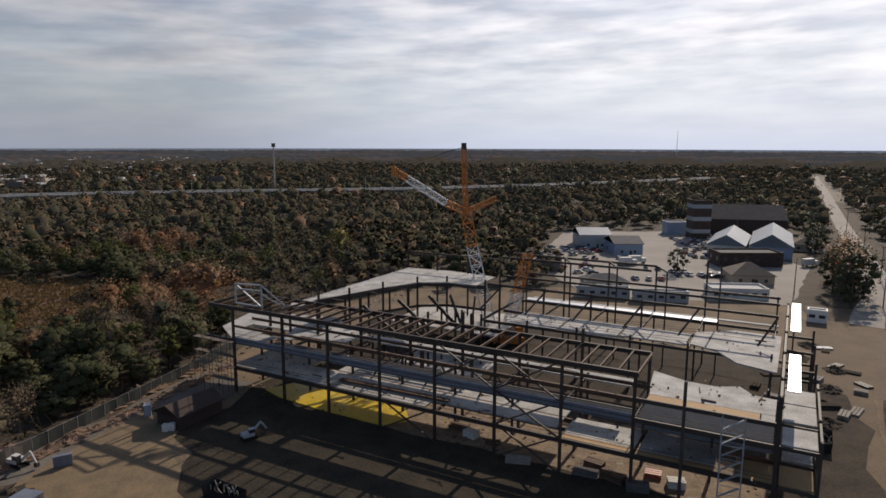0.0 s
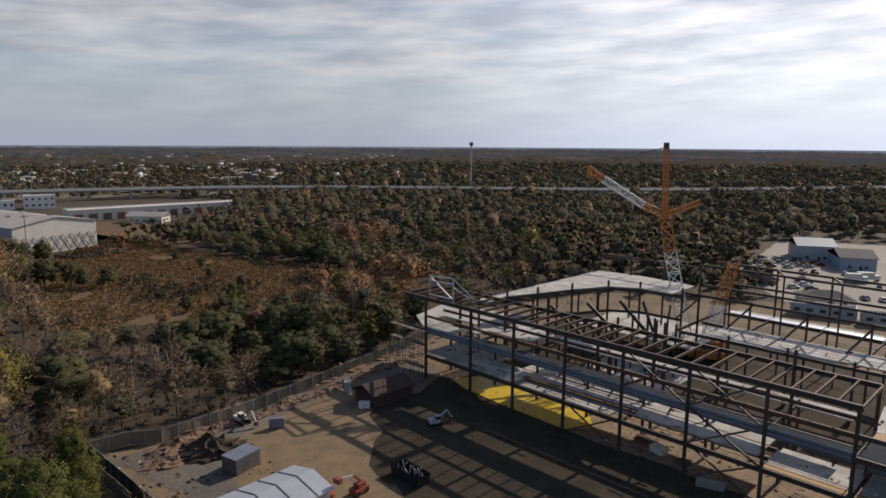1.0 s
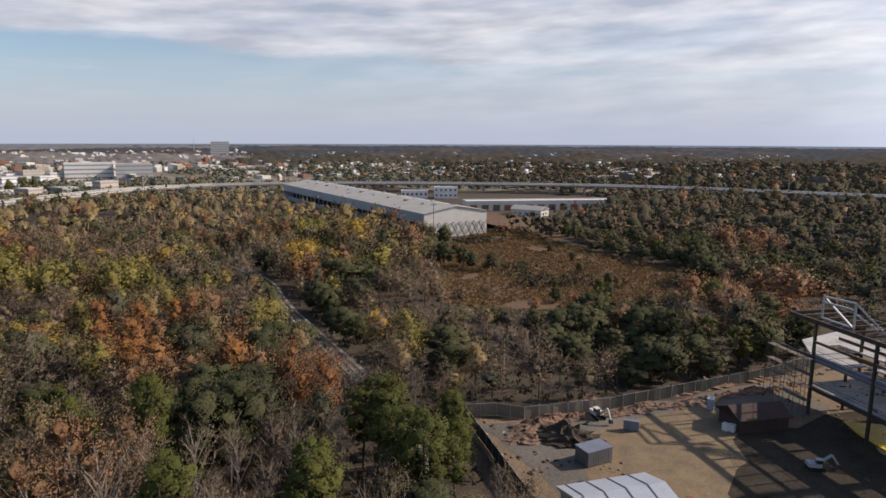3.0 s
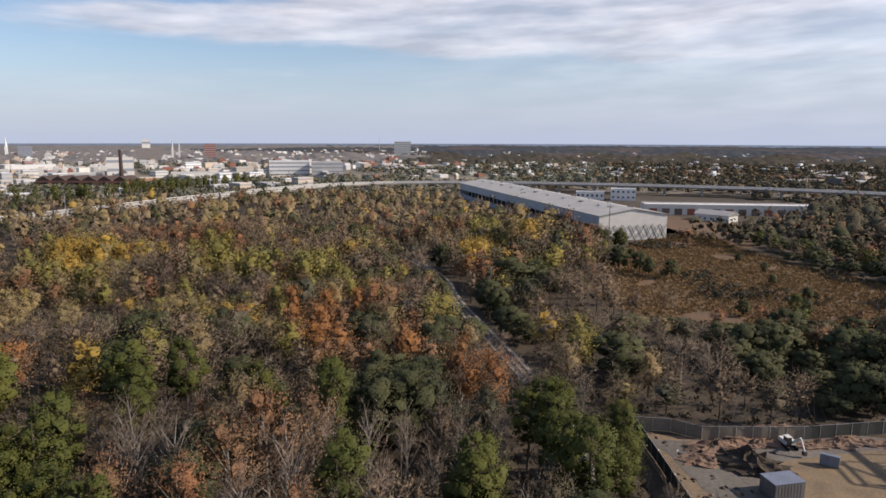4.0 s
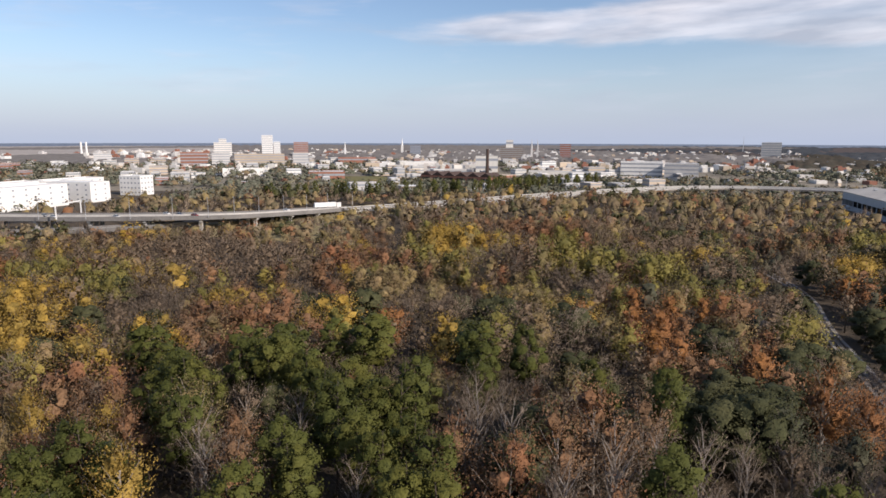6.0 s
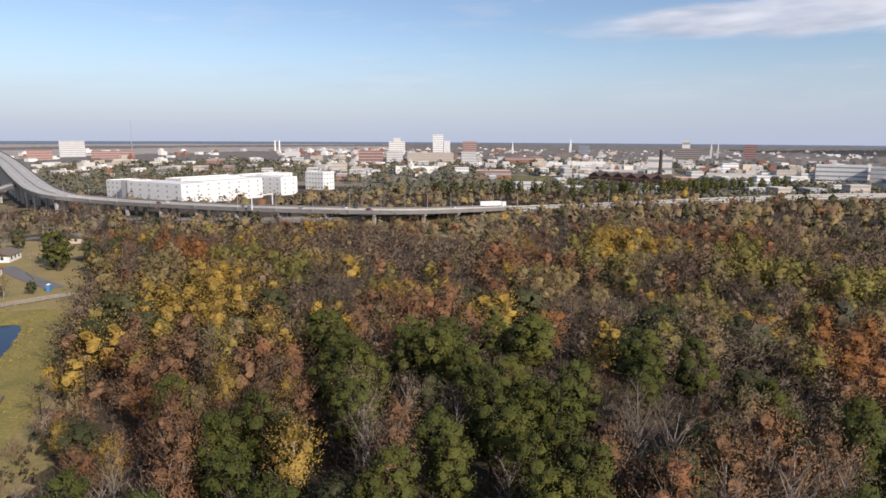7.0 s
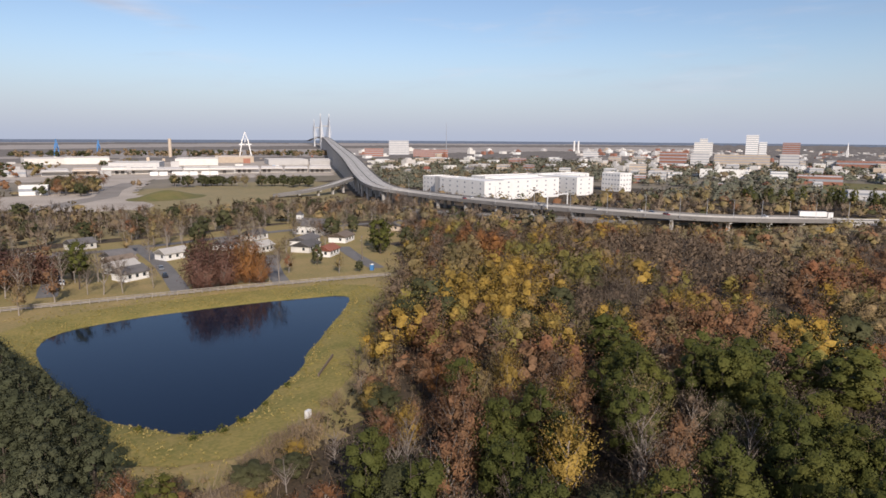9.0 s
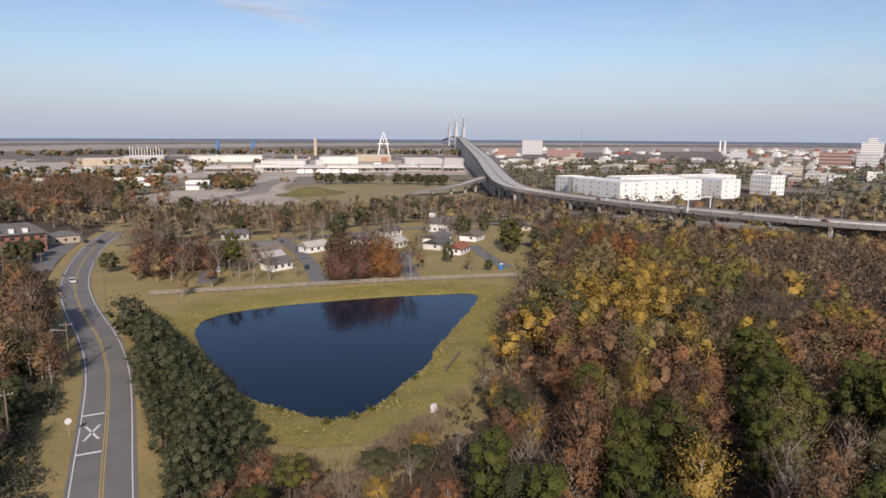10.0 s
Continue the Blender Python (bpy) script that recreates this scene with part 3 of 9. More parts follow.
# ---------------------------------------------------------------- ground
def build_ground():
    near = lambda a, b, s: list(np.arange(a, b, s))
    xs = [-4950, -3500, -2400, -1600, -1100, -800, -600, -450, -350, -280, -230, -200] + near(-185, -15, 3) + near(-15, 200, 20) + [260, 350, 500, 700, 1000, 1500, 2200, 3300, 4950]
    ys = [-4950, -3500, -2400, -1600, -1100, -800, -600, -450, -370, -320] + near(-305, -70, 3) + near(-70, 300, 20) + [350, 420, 520, 700, 1000, 1500, 2200, 3300, 4950]
    X, Y = np.meshgrid(np.array(xs, float), np.array(ys, float))
    far = np.hypot(X, Y) > 4950
    X[far], Y[far] = X[far] * 4950 / np.hypot(X[far], Y[far]), Y[far] * 4950 / np.hypot(X[far], Y[far])
    Z = np.where(pond_signed(X, Y) < 9, -3.2, 0.0)
    nx, ny = len(xs), len(ys)
    idx = np.arange(nx * ny).reshape(ny, nx)
    f = np.stack([idx[:-1, :-1], idx[:-1, 1:], idx[1:, 1:], idx[1:, :-1]], -1).reshape(-1, 4)
    me = tris("ground", np.stack([X, Y, Z], -1).reshape(-1, 3), f, "forest_floor")
    for m in ("lawn", "far_ground"):
        me.materials.append(MATS[m])
    cx, cy = X.ravel()[f].mean(1), Y.ravel()[f].mean(1)
    mi = np.where(inside(LAWN, cx, cy) | inside(HOUSES, cx, cy) | ((pond_signed(cx, cy) < 21) & (cx < -30)), 1, np.where(np.hypot(cx, cy) > 700, 2, 0)).astype(np.int32)
    me.polygons.foreach_set("material_index", mi)
    tagged(new("ground", me), "leaf-littered woodland floor passing into rough lawn", "ground", kind="structure")
    # pond: bank and water
    g = Geo()
    offs = [(-6, -2.6), (-2.0, -1.7), (0.0, -1.05), (1.0, -0.62), (3, -0.3), (6, -0.05), (9, 0.06), (13.5, 0.08)]
    n = len(POND)
    P = np.array(POND)
    d = np.roll(P, -1, 0) - np.roll(P, 1, 0)
    nrm = np.stack([-d[:, 1], d[:, 0]], 1) / np.linalg.norm(d, axis=1)[:, None]
    if inside(POND, P[0, 0] + nrm[0, 0], P[0, 1] + nrm[0, 1]):
        nrm = -nrm
    for o, z in offs:
        for i in range(n):
            j = RNG.uniform(-0.35, 0.35) if 0 <= o < 9 else 0
            g.v.append((P[i, 0] + nrm[i, 0] * (o + j), P[i, 1] + nrm[i, 1] * (o + j), z))
    for k in range(len(offs) - 1):
        for i in range(n):
            g.f.append((k * n + i, k * n + (i + 1) % n, (k + 1) * n + (i + 1) % n, (k + 1) * n + i))
    me = g.mesh("pond_bank", "bank_grass", True)
    me.materials.append(MATS["pond_bed"])
    me.polygons.foreach_set("material_index", [1 if i < 2 * n else 0 for i in range(len(me.polygons))])
    tagged(new("pond_bank", me), "sloping grass bank round the pond", "bank", kind="structure")
    g = Geo()
    q = P + nrm * 1.6
    g.add([(x, y, -0.8) for x, y in q], [tuple(range(n))])
    single("water", g, "pond_water", "still dark blue pond mirroring sky and trees", "pond", kind="structure")


build_ground()
R2 = random.Random(21)
sheet("site_ground", SITE, 0.03, "dirt", "bare sandy dirt of the building site", "ground", 0.8, R2)
sheet("gravel_yard", [(-80, 77), (-74, 84), (-52, 138), (-40, 132), (-48, 108), (-40, 88), (-52, 68)], 0.05, "gravel_yard", "pale gravel working yard inside the site fence", "ground", 1.2, R2)
sheet("sand_patch", [(-65, 85), (-62, 93), (-59, 113), (-50, 124), (-46, 112), (-45.5, 101), (-37, 90), (-33, 82), (-42, 73), (-53, 75)], 0.06, "sand", "tan sand trodden by wheel tracks on the site", "ground", 1.2, R2)
# dark sheet laid out as the frame's cast shadow on the ground
sheet("mud_apron", [(-45, 112), (-44, 100), (-30, 80), (-12, 66), (14, 58), (42, 58), (56, 84), (70, 112), (84, 138), (10, 190), (-20, 190), (-40, 134)], 0.07, "shadow_earth", "earth under and before the steel frame, the building's shadow put into its colour", "ground", 3.5, R2)
sheet("clearing", CLEARING, 0.03, "clearing_grass", "open clearing of rust-coloured dry grass", "clearing", 2.5, R2)
sheet("parking_lot", LOT, 0.04, "pale_tarmac", "pale worn tarmac parking lot", "parking lot", 0.6, R2)
sheet("warehouse_yard", [(-232, 214), (-206, 262), (-262, 322), (-320, 322), (-300, 290), (-244, 262)], 0.055, "clearing_grass", "bare reddish yard beside the warehouse", "yard", 2.0, R2)
sheet("marsh_field", [(-140, -400), (-330, -395), (-350, -470), (-420, -560), (-420, -640), (-150, -600)], 0.05, "field", "tawny grass field below the bridge ramp", "field", 5, R2)
sheet("verge_field", [(-300, -60), (-400, -90), (-480, -10), (-640, 110), (-600, 60), (-430, -170), (-330, -190)], 0.05, "field", "rough grass verge along the highway", "field", 4, R2)
sheet("roadside_verge", [(4, -95), (-2, -96), (-8, -130), (-12.5, -175), (-12, -215), (-3, -215), (-4, -170), (2, -130)], 0.03, "lawn", "dry grass verge beside the road", "verge", 0.6, R2)


def paved(name, line, half, material, label, category, z=0.06, edges=True, centre="yellow_line"):
    road = thing(name, label, category, kind="structure")
    part("carriageway", ribbon(line, half, -half, z), material, road)
    if edges:
        for s in (1, -1):
            part("edge_line", ribbon(line, s * (half - 0.55), s * (half - 0.72), z + 0.012), "white_line", road, "white edge line")
    if centre:
        for s in (0.12, -0.28):
            part("centre_line", ribbon(line, s + 0.12, s, z + 0.012), centre, road, "yellow centre line")
    return road


single("road_shoulder", ribbon(ROAD, 8.5, -8.5, 0.02), "lawn", "dry grass shoulder along the road", "verge", kind="structure")
road = paved("road", ROAD, 4.7, "old_asphalt", "worn grey two-lane road with double yellow line", "road")


def road_marks(parent):
    """Stop bars and the large crossing mark on one lane."""
    def along(s):
        acc = 0
        for a, b in zip(ROAD[:-1], ROAD[1:]):
            a, b = Vector(a), Vector(b)
            d = (b - a).length
            if acc + d >= s:
                u = (b - a) / d
                return a + u * (s - acc), u
            acc += d
    for y, name in ((81.5, "stop_bar"), (97.5, "stop_bar")):
        p, u = along(y)
        nrm = Vector((-u.y, u.x))
        a, b = p + nrm * 0.4, p + nrm * 4.0
        g = Geo().add([(*(a - u * 0.3), 0.075), (*(a + u * 0.3), 0.075), (*(b + u * 0.3), 0.075), (*(b - u * 0.3), 0.075)], [(0, 1, 2, 3)])
        part(name, g, "white_line", parent, "white stop bar")
    p, u = along(89.5)
    nrm = Vector((-u.y, u.x))
    c = p + nrm * 2.1
    for s in (1, -1):
        a, b = c + nrm * 1.1 * s - u * 3.0, c - nrm * 1.1 * s + u * 3.0
        w = nrm * 0.22
        g = Geo().add([(*(a - w), 0.078), (*(a + w), 0.078), (*(b + w), 0.078), (*(b - w), 0.078)], [(0, 1, 2, 3)])
        part("crossing_mark", g, "white_line", parent, "white painted cross")


road_marks(road)
paved("side_road", SIDE_ROAD, 4.3, "pale_tarmac", "pale sunlit street running to the horizon", "road", 0.07, False, None)
paved("haul_road", HAUL, 9.0, "sand_track", "wide sandy haul road beside the steel frame", "track", 0.05, False, None)


def railway():
    r = thing("railway", "single railway track on pale ballast through the woods", "railway", kind="structure")
    part("ballast_bed", ribbon(RAIL, 2.0, -2.0, 0.28, 0.25), "ballast", r)
    for s in (0.78, -0.72):
        part("rail", ribbon(RAIL, s + 0.04, s - 0.13, 0.52, 0.14), "rail_steel", r, "rusty steel rail")
    g = Geo().box(-0.12, 0.12, -1.25, 1.25, 0, 0.1).mesh("sleeper", "pole_wood")
    n = 0
    for a, b in zip(RAIL[:-1], RAIL[1:]):
        a, b = Vector(a), Vector(b)
        d = (b - a).length
        k = int(d / 0.95)
        for j in range(k):
            if n >= 100 or a.x < -215:
                break
            q = a.lerp(b, j / k)
            s = part("sleeper", g, "", r)
            s.matrix_local = pose(q.x, q.y, 0.29, 0, 0, math.degrees(math.atan2(b.y - a.y, b.x - a.x)))
            n += 1


railway()

# ---------------------------------------------------------------- steel frame under construction
FRAME = pose(-42.0, 126.4, 0, 0, 0, -28.4)     # local x along the front, y into the building
L2, L3, ROOF = 5.6, 11.2, 17.6


def steel_frame():
    b = thing("steel_frame_building", "half-built steel frame of a large hall with bare concrete decks", "building", FRAME)

    def column(x, y, z0, z1, w=0.42, material="steel"):
        part("column", Geo().ibeam((x, y, z0), (x, y, z1), w, w * 1.05), material, b)

    def beam(p, q, w=0.3, h=0.62, material="steel", name="beam"):
        part(name, Geo().ibeam(p, q, w, h), material, b)

    def brace(p, q, w=0.24):
        part("brace", Geo().bar(p, q, w), "steel", b)

    def deck(x0, x1, y0, y1, z, material="slab", t=0.28):
        part("deck", Geo().box(x0, x1, y0, y1, z - t, z), material, b)

    def poly_deck(pts, z, material="slab"):
        part("deck", Geo().prism(pts, z - 0.28, z), material, b)

    fx = [0.0, 12.9, 23.7, 35.1, 46.2, 57.2, 68.2, 79.0]
    # front strip
    for i, x in enumerate(fx):
        column(x, 0, 0, ROOF + (0.3 if i else 0))
        column(x, 10.5, 0, ROOF if i % 2 else ROOF + 2.6)
    beam((-6.5, 0, ROOF), (79.2, 0, ROOF), 0.4, 0.8)
    beam((-6.5, 10.5, ROOF), (79.2, 10.5, ROOF), 0.4, 0.7)
    beam((-6.5, 0, ROOF), (-6.5, 10.5, ROOF))
    x = -3.8
    while x < 79.5:
        beam((x, 0, ROOF + 0.1), (x, 10.5, ROOF + 0.1), 0.24, 0.42, "rust_steel", "joist")
        x += 2.77
    # front edges of the decks
    for z in (L2, L3):
        beam((-8 if z == L3 else 0, 0, z - 0.4), (98, 0, z - 0.4), 0.35, 0.75)
        beam((0, 7.6, z - 0.4), (98, 7.6, z - 0.4), 0.35, 0.75, "rust_steel")
    beam((0, 0, 13.9), (79, 0, 13.9), 0.3, 0.45, "rust_steel")
    # these decks are painted as dark as if they lay in shade
    part("deck", Geo().box(79.5, 97, 0.4, 7.2, L3 - 0.28, L3), "shaded_deck", b, "deck coloured dark blue-grey for shade")
    part("deck", Geo().box(9, 79, 1.2, 2.6, L3 - 0.24, L3 - 0.02), "shaded_deck", b, "narrow walkway in the dark shade colour of the deck")
    beam((9, 2.8, L3 - 0.3), (79, 2.8, L3 - 0.3), 0.3, 0.7, "steel")
    column(85.8, 0, 0, ROOF + 0.2)
    beam((79, 0, 13.9), (97.5, 0, 13.9), 0.3, 0.6)
    beam((0, 5.2, 14.2), (79, 5.2, 14.2), 0.28, 0.5, "rust_steel")
    beam((12, 4.0, L2 - 0.4), (68, 4.0, L2 - 0.4), 0.28, 0.5)
    for i, xx in enumerate(fx[:-1]):
        x1 = fx[i + 1]
        part("fascia_panel", Geo().box(xx + 0.3, x1 - 0.3, -0.05, 0.35, L3 - 0.95, L3 + 0.35), "fascia", b, "blue-grey edge panel")
    for xx in fx + [89.0, 98.0]:
        beam((xx, 0, L2 - 0.4), (xx, 14, L2 - 0.4), 0.28, 0.5)
        beam((xx, 0, L3 - 0.4), (xx, 14, L3 - 0.4), 0.28, 0.5)
        column(xx, 7.6, 0, L3 + 0.2, 0.36)
        column(xx, 14.5, 0, L3 + 0.2, 0.36)
    # decks: lower
    deck(14, 44, 0.4, 7.4, L2)
    deck(44.3, 66.5, 3.4, 7.4, L2)
    deck(20, 66.5, 7.9, 13.6, L2)
    deck(-1, 13.8, 0.4, 12, L2)
    deck(68, 79, 1.8, 8.4, L2)
    deck(68, 79, 0.3, 1.7, L2, "plywood")
    deck(79.6, 90, 1.8, 9, L2)
    deck(79.6, 90, 0.3, 1.7, L2, "plywood")
    deck(92.5, 97.5, 0.3, 6, L2, "plywood")
    # decks: upper
    poly_deck([(-9, 5.5), (-1, 0.4), (2.2, 0.4), (2.2, 6), (-4.5, 6), (-4.5, 10), (7, 10), (7, 4.8), (10.4, 4.8), (10.4, 8.2), (17, 8.2), (21, 9), (21, 15), (8, 23), (-12.5, 18)], L3)
    deck(2.4, 6.6, 0.4, 5.0, L3)
    deck(21.3, 76, 12.2, 15.6, L3)
    poly_deck([(79.0, 10.2), (97, 10.2), (97, 17.0), (93.6, 17.5), (91.5, 20.5), (88, 18.6), (83.5, 19.0), (77.8, 21.5)], L3)
    deck(79.3, 95, 7.7, 10.1, L3, "plywood")
    deck(95.2, 97, 7.7, 10.1, L3)
    for k in range(11):
        xx = 78.4 + k * 1.75
        part("stud", Geo().bar((xx, 7.3, L3 - 3.0), (xx, 7.3, L3 - 0.5), 0.18), "steel", b)
    part("wall_panel", Geo().box(77.6, 97, 9.0, 9.15, L2 + 0.2, L2 + 2.4), "fascia", b, "blue-grey sheathing panel")
    # left wing and rounded back corner at roof level
    poly_deck([(5.6, 8.8), (9, 8.8), (7.9, 16.3), (11, 24.2), (14, 33), (18.2, 42), (24, 45.5), (32, 46), (32, 57), (18.8, 58.6), (6, 57)], 16.8)
    for yy in (10, 19.5, 29, 38.5, 48, 57):
        column(6, yy, 0, 18.9, 0.36)
        beam((6, yy, 16.2), (min(9 + yy * 0.2, 18), yy, 16.2), 0.26, 0.5)
    for (x0, y0), (x1, y1) in zip([(9, 10), (8.4, 16.5), (11, 24), (14, 33), (18, 42), (24, 46)], [(8.4, 16.5), (11, 24), (14, 33), (18, 42), (24, 46), (34, 46.5)]):
        beam((x0, y0, 16.3), (x1, y1, 16.3), 0.35, 0.9)
        beam((x0, y0, L3 - 0.3), (x1, y1, L3 - 0.3), 0.3, 0.6)
        column(x1, y1, 0, 18.2, 0.36)
    beam((6, 9, 16.3), (6, 57, 16.3), 0.35, 0.8)
    for xx in (6, 15, 24, 33):
        column(xx, 57.5, 0, 21.5, 0.36)
    beam((6, 57.5, 21.2), (33, 57.5, 21.2), 0.26, 0.4)
    # raking beams of the seating bowl
    for xx, yy, c, s in ((16, 22, 1, 0.35), (20, 30, 1, 0.2), (24, 37, 1, 0), (28, 40, 0.7, -0.5), (34, 41, 0.3, -0.9), (24, 20, 0.9, 0.5)):
        part("raking_beam", Geo().ibeam((xx, yy, 15.2), (xx + 7 * c, yy + 7 * s, 9.2), 0.35, 0.7), "steel", b)
        column(xx + 7 * c, yy + 7 * s, 0, 13.0, 0.4)
        column(xx + 3.4 * c, yy + 3.4 * s, 0, 12.4, 0.34)
    deck(9, 38, 44, 64, L2)
    deck(18, 40, 30, 43.5, 0.4)
    # back range
    deck(43.5, 54.5, 38, 48, L3)
    deck(55, 67, 38.6, 48, L3)
    deck(67.5, 80.4, 40, 48, L3)
    poly_deck([(81, 41), (86, 39), (90, 33), (96.6, 30.6), (96.8, 55), (88, 55.4), (81, 50)], L3)
    part("deck", Geo().box(39, 84, 60, 62.3, L3 - 0.2, L3 + 0.1), "deck_metal", b, "bright metal decking strip")
    part("deck", Geo().box(40, 96, 62.8, 64, L3 - 0.2, L3 + 0.05), "slab", b)
    for xx in (37, 48, 59, 70, 81, 95.5):
        hi = 22.0 if xx < 72 else (24.5 if xx == 81 else 17.6)
        column(xx, 63.4, 0, hi, 0.36)
        column(xx, 48.3, 0, 17.2 if xx < 72 else L3, 0.36)
        column(xx, 38, 0, L3 + 1.0, 0.36)
        column(xx + 3.4, 57, 0, hi, 0.3)
        beam((xx, 38, L3 - 0.4), (xx, 63.4, L3 - 0.4), 0.28, 0.55)
        brace((xx + 0.4, 48.3, 16.6), (xx - 2.6, 43.0, 12.0), 0.3)
        if xx < 72:
            beam((xx, 63.4, 22), (xx + 3.4, 57, 22), 0.24, 0.4)
    for yy, z in ((63.4, 22), (63.4, 17.3), (57, 17.3), (48.3, 16.8), (57, 22)):
        beam((34, yy, z), (70 if z == 22 else 96, yy, z), 0.28, 0.5)
    for yy in (38, 48.3, 60):
        beam((38, yy, L3 - 0.4), (96, yy, L3 - 0.4), 0.3, 0.6)
    # right flank with its roof strips
    for yy in (0, 7.8, 21, 34, 46, 57):
        column(97.5, yy, 0, ROOF + 0.3, 0.5)
        column(102.5, yy, 0, L3 + 1.5, 0.4)
        for z in (L2, L3):
            beam((97.5, yy, z - 0.3), (102.5, yy, z - 0.3), 0.28, 0.5)
    for z in (L2, L3, ROOF):
        beam((97.5, 0, z - 0.3), (97.5, 58, z - 0.3), 0.35, 0.7)
    beam((102.5, 0, L3 + 1), (102.5, 24, L3 + 1), 0.3, 0.5)
    beam((102.5, 0, L2), (102.5, 24, L2), 0.3, 0.5)
    for y0, y1 in ((3, 20.5), (35, 58)):
        part("roof_strip", Geo().box(98.15, 99.7, y0, y1, ROOF, ROOF + 0.18), "deck_metal", b, "sunlit metal roof strip")
    for y0, y1, z, m in ((0.5, 6.5, L2, "plywood"), (8.5, 14, L2, "slab"), (9, 16, L3, "slab"), (16.5, 23, L3, "slab"), (0.6, 6.8, L3, "slab")):
        deck(98, 102.2, y0, y1, z, m)
    # cross bracing in the front face and behind
    for i, z0, z1 in ((5, 0, L2), (5, L3 + 0.3, ROOF), (4, L3 + 0.3, ROOF), (3, 0, L2), (5, L2, L3)):
        x0, x1 = fx[i] + 0.3, fx[i + 1] - 0.3
        for p, q in (((x0, 0.1, z0), (x1, 0.1, z1)), ((x0, -0.15, z1), (x1, -0.15, z0))):
            brace(p, q)
    for i in (2, 3, 4):
        brace((fx[i] + 4, 9, L2), (fx[i] + 7, 9, L3 - 0.5), 0.3)
        brace((fx[i] + 10, 9, L2), (fx[i] + 7.2, 9, L3 - 0.5), 0.3)
    # white erection frame on the front corner
    for p, q in (((-1, 2, 17.8), (-1, 2, 22)), ((6, 2, 17.8), (6, 2, 22.4)), ((-1, 2, 22), (6, 2, 22.4)), ((-1, 2, 22), (6, 2, 17.9)), ((6, 2, 22.4), (8.6, 5.5, 18)), ((6, 2, 20.6), (8, 5, 18)), ((-1, 2, 18), (6, 2, 18)), ((-1, 2, 21.0), (6, 2, 21.2))):
        part("erection_frame_tube", Geo().bar(p, q, 0.3), "galvanised", b, "pale steel tube of a lifting frame")
    # small posts along the deck edges
    post = Geo().box(-0.05, 0.05, -0.05, 0.05, 0, 1.15).mesh("guard_post", "rust_steel")
    for k in range(40):
        o = part("guard_post", post, "", b)
        o.matrix_local = pose(22 + k * 1.35, 15.4, L3) if k < 22 else pose(6.2, 10 + (k - 22) * 2.6, 16.8)
    # guard cables along the open edges
    for z in (L2 + 0.6, L2 + 1.1, L3 + 0.6, L3 + 1.1):
        part("guard_cable", Geo().bar((0, 0.1, z), (97.5, 0.1, z), 0.05), "rust_steel", b)
        part("guard_cable", Geo().bar((20, 15.2, z), (76, 15.2, z), 0.05), "rust_steel", b)
    for z in (L3 + 0.6, L3 + 1.1):
        part("guard_cable", Geo().bar((42, 38.2, z), (82, 40.2, z), 0.05), "rust_steel", b)
        part("guard_cable", Geo().bar((42, 48, z), (96, 48, z), 0.05), "rust_steel", b)
    # long pipe runs and bundled beams on the lower deck
    for y0, z0, m in ((3.0, L2 + 0.35, "rust_steel"), (3.7, L2 + 0.35, "rust_steel"), (9.2, L2 + 0.4, "galvanised"), (11.5, L2 + 0.35, "rust_steel")):
        part("stacked_beam", Geo().bar((24, y0, z0), (47, y0 + 0.5, z0), 0.35), m, b)
    return b


steel_frame()
FRAME_FLOOR = [tuple((FRAME @ Vector((x, y, 0)))[:2]) for x, y in ((30, 1.0), (97, 0.5), (98, 16), (14, 17), (20, 9))]
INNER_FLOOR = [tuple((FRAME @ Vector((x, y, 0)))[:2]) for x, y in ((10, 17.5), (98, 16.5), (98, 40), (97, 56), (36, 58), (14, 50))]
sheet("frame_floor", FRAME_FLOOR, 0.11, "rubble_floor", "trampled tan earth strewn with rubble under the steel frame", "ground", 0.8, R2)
# dark floor sheet carries the shade inside the frame as colour
sheet("inner_floor", INNER_FLOOR, 0.10, "mud", "earth floor inside the steel frame, interior shade put into its dark colour", "ground", 0.8, R2)


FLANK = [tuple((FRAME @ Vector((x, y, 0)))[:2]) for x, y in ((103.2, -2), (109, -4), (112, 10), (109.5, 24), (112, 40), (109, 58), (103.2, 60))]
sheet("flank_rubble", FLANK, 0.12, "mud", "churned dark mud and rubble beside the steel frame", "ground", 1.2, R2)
# rubble ground behind the frame, with shade put into its dark colour
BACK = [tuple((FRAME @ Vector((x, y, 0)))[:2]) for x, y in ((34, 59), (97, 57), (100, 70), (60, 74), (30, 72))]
sheet("back_rubble", BACK, 0.12, "mud", "churned dark earth behind the steel frame, part of its darkness painted shade", "ground", 1.2, R2)
RUTS = random.Random(8)
for k in range(7):
    o = -3.6 + 1.2 * k
    line = [tuple((FRAME @ Vector((116 + o + RUTS.uniform(-0.5, 0.5) + 0.03 * y, y, 0)))[:2]) for y in range(-14, 66, 8)]
    single("wheel_rut", ribbon(rounded(line), 0.28, -0.28, 0.13 + 0.004 * k), "mud" if k % 2 else "dirt", "dark wheel rut along the sandy haul road", "track", kind="structure")


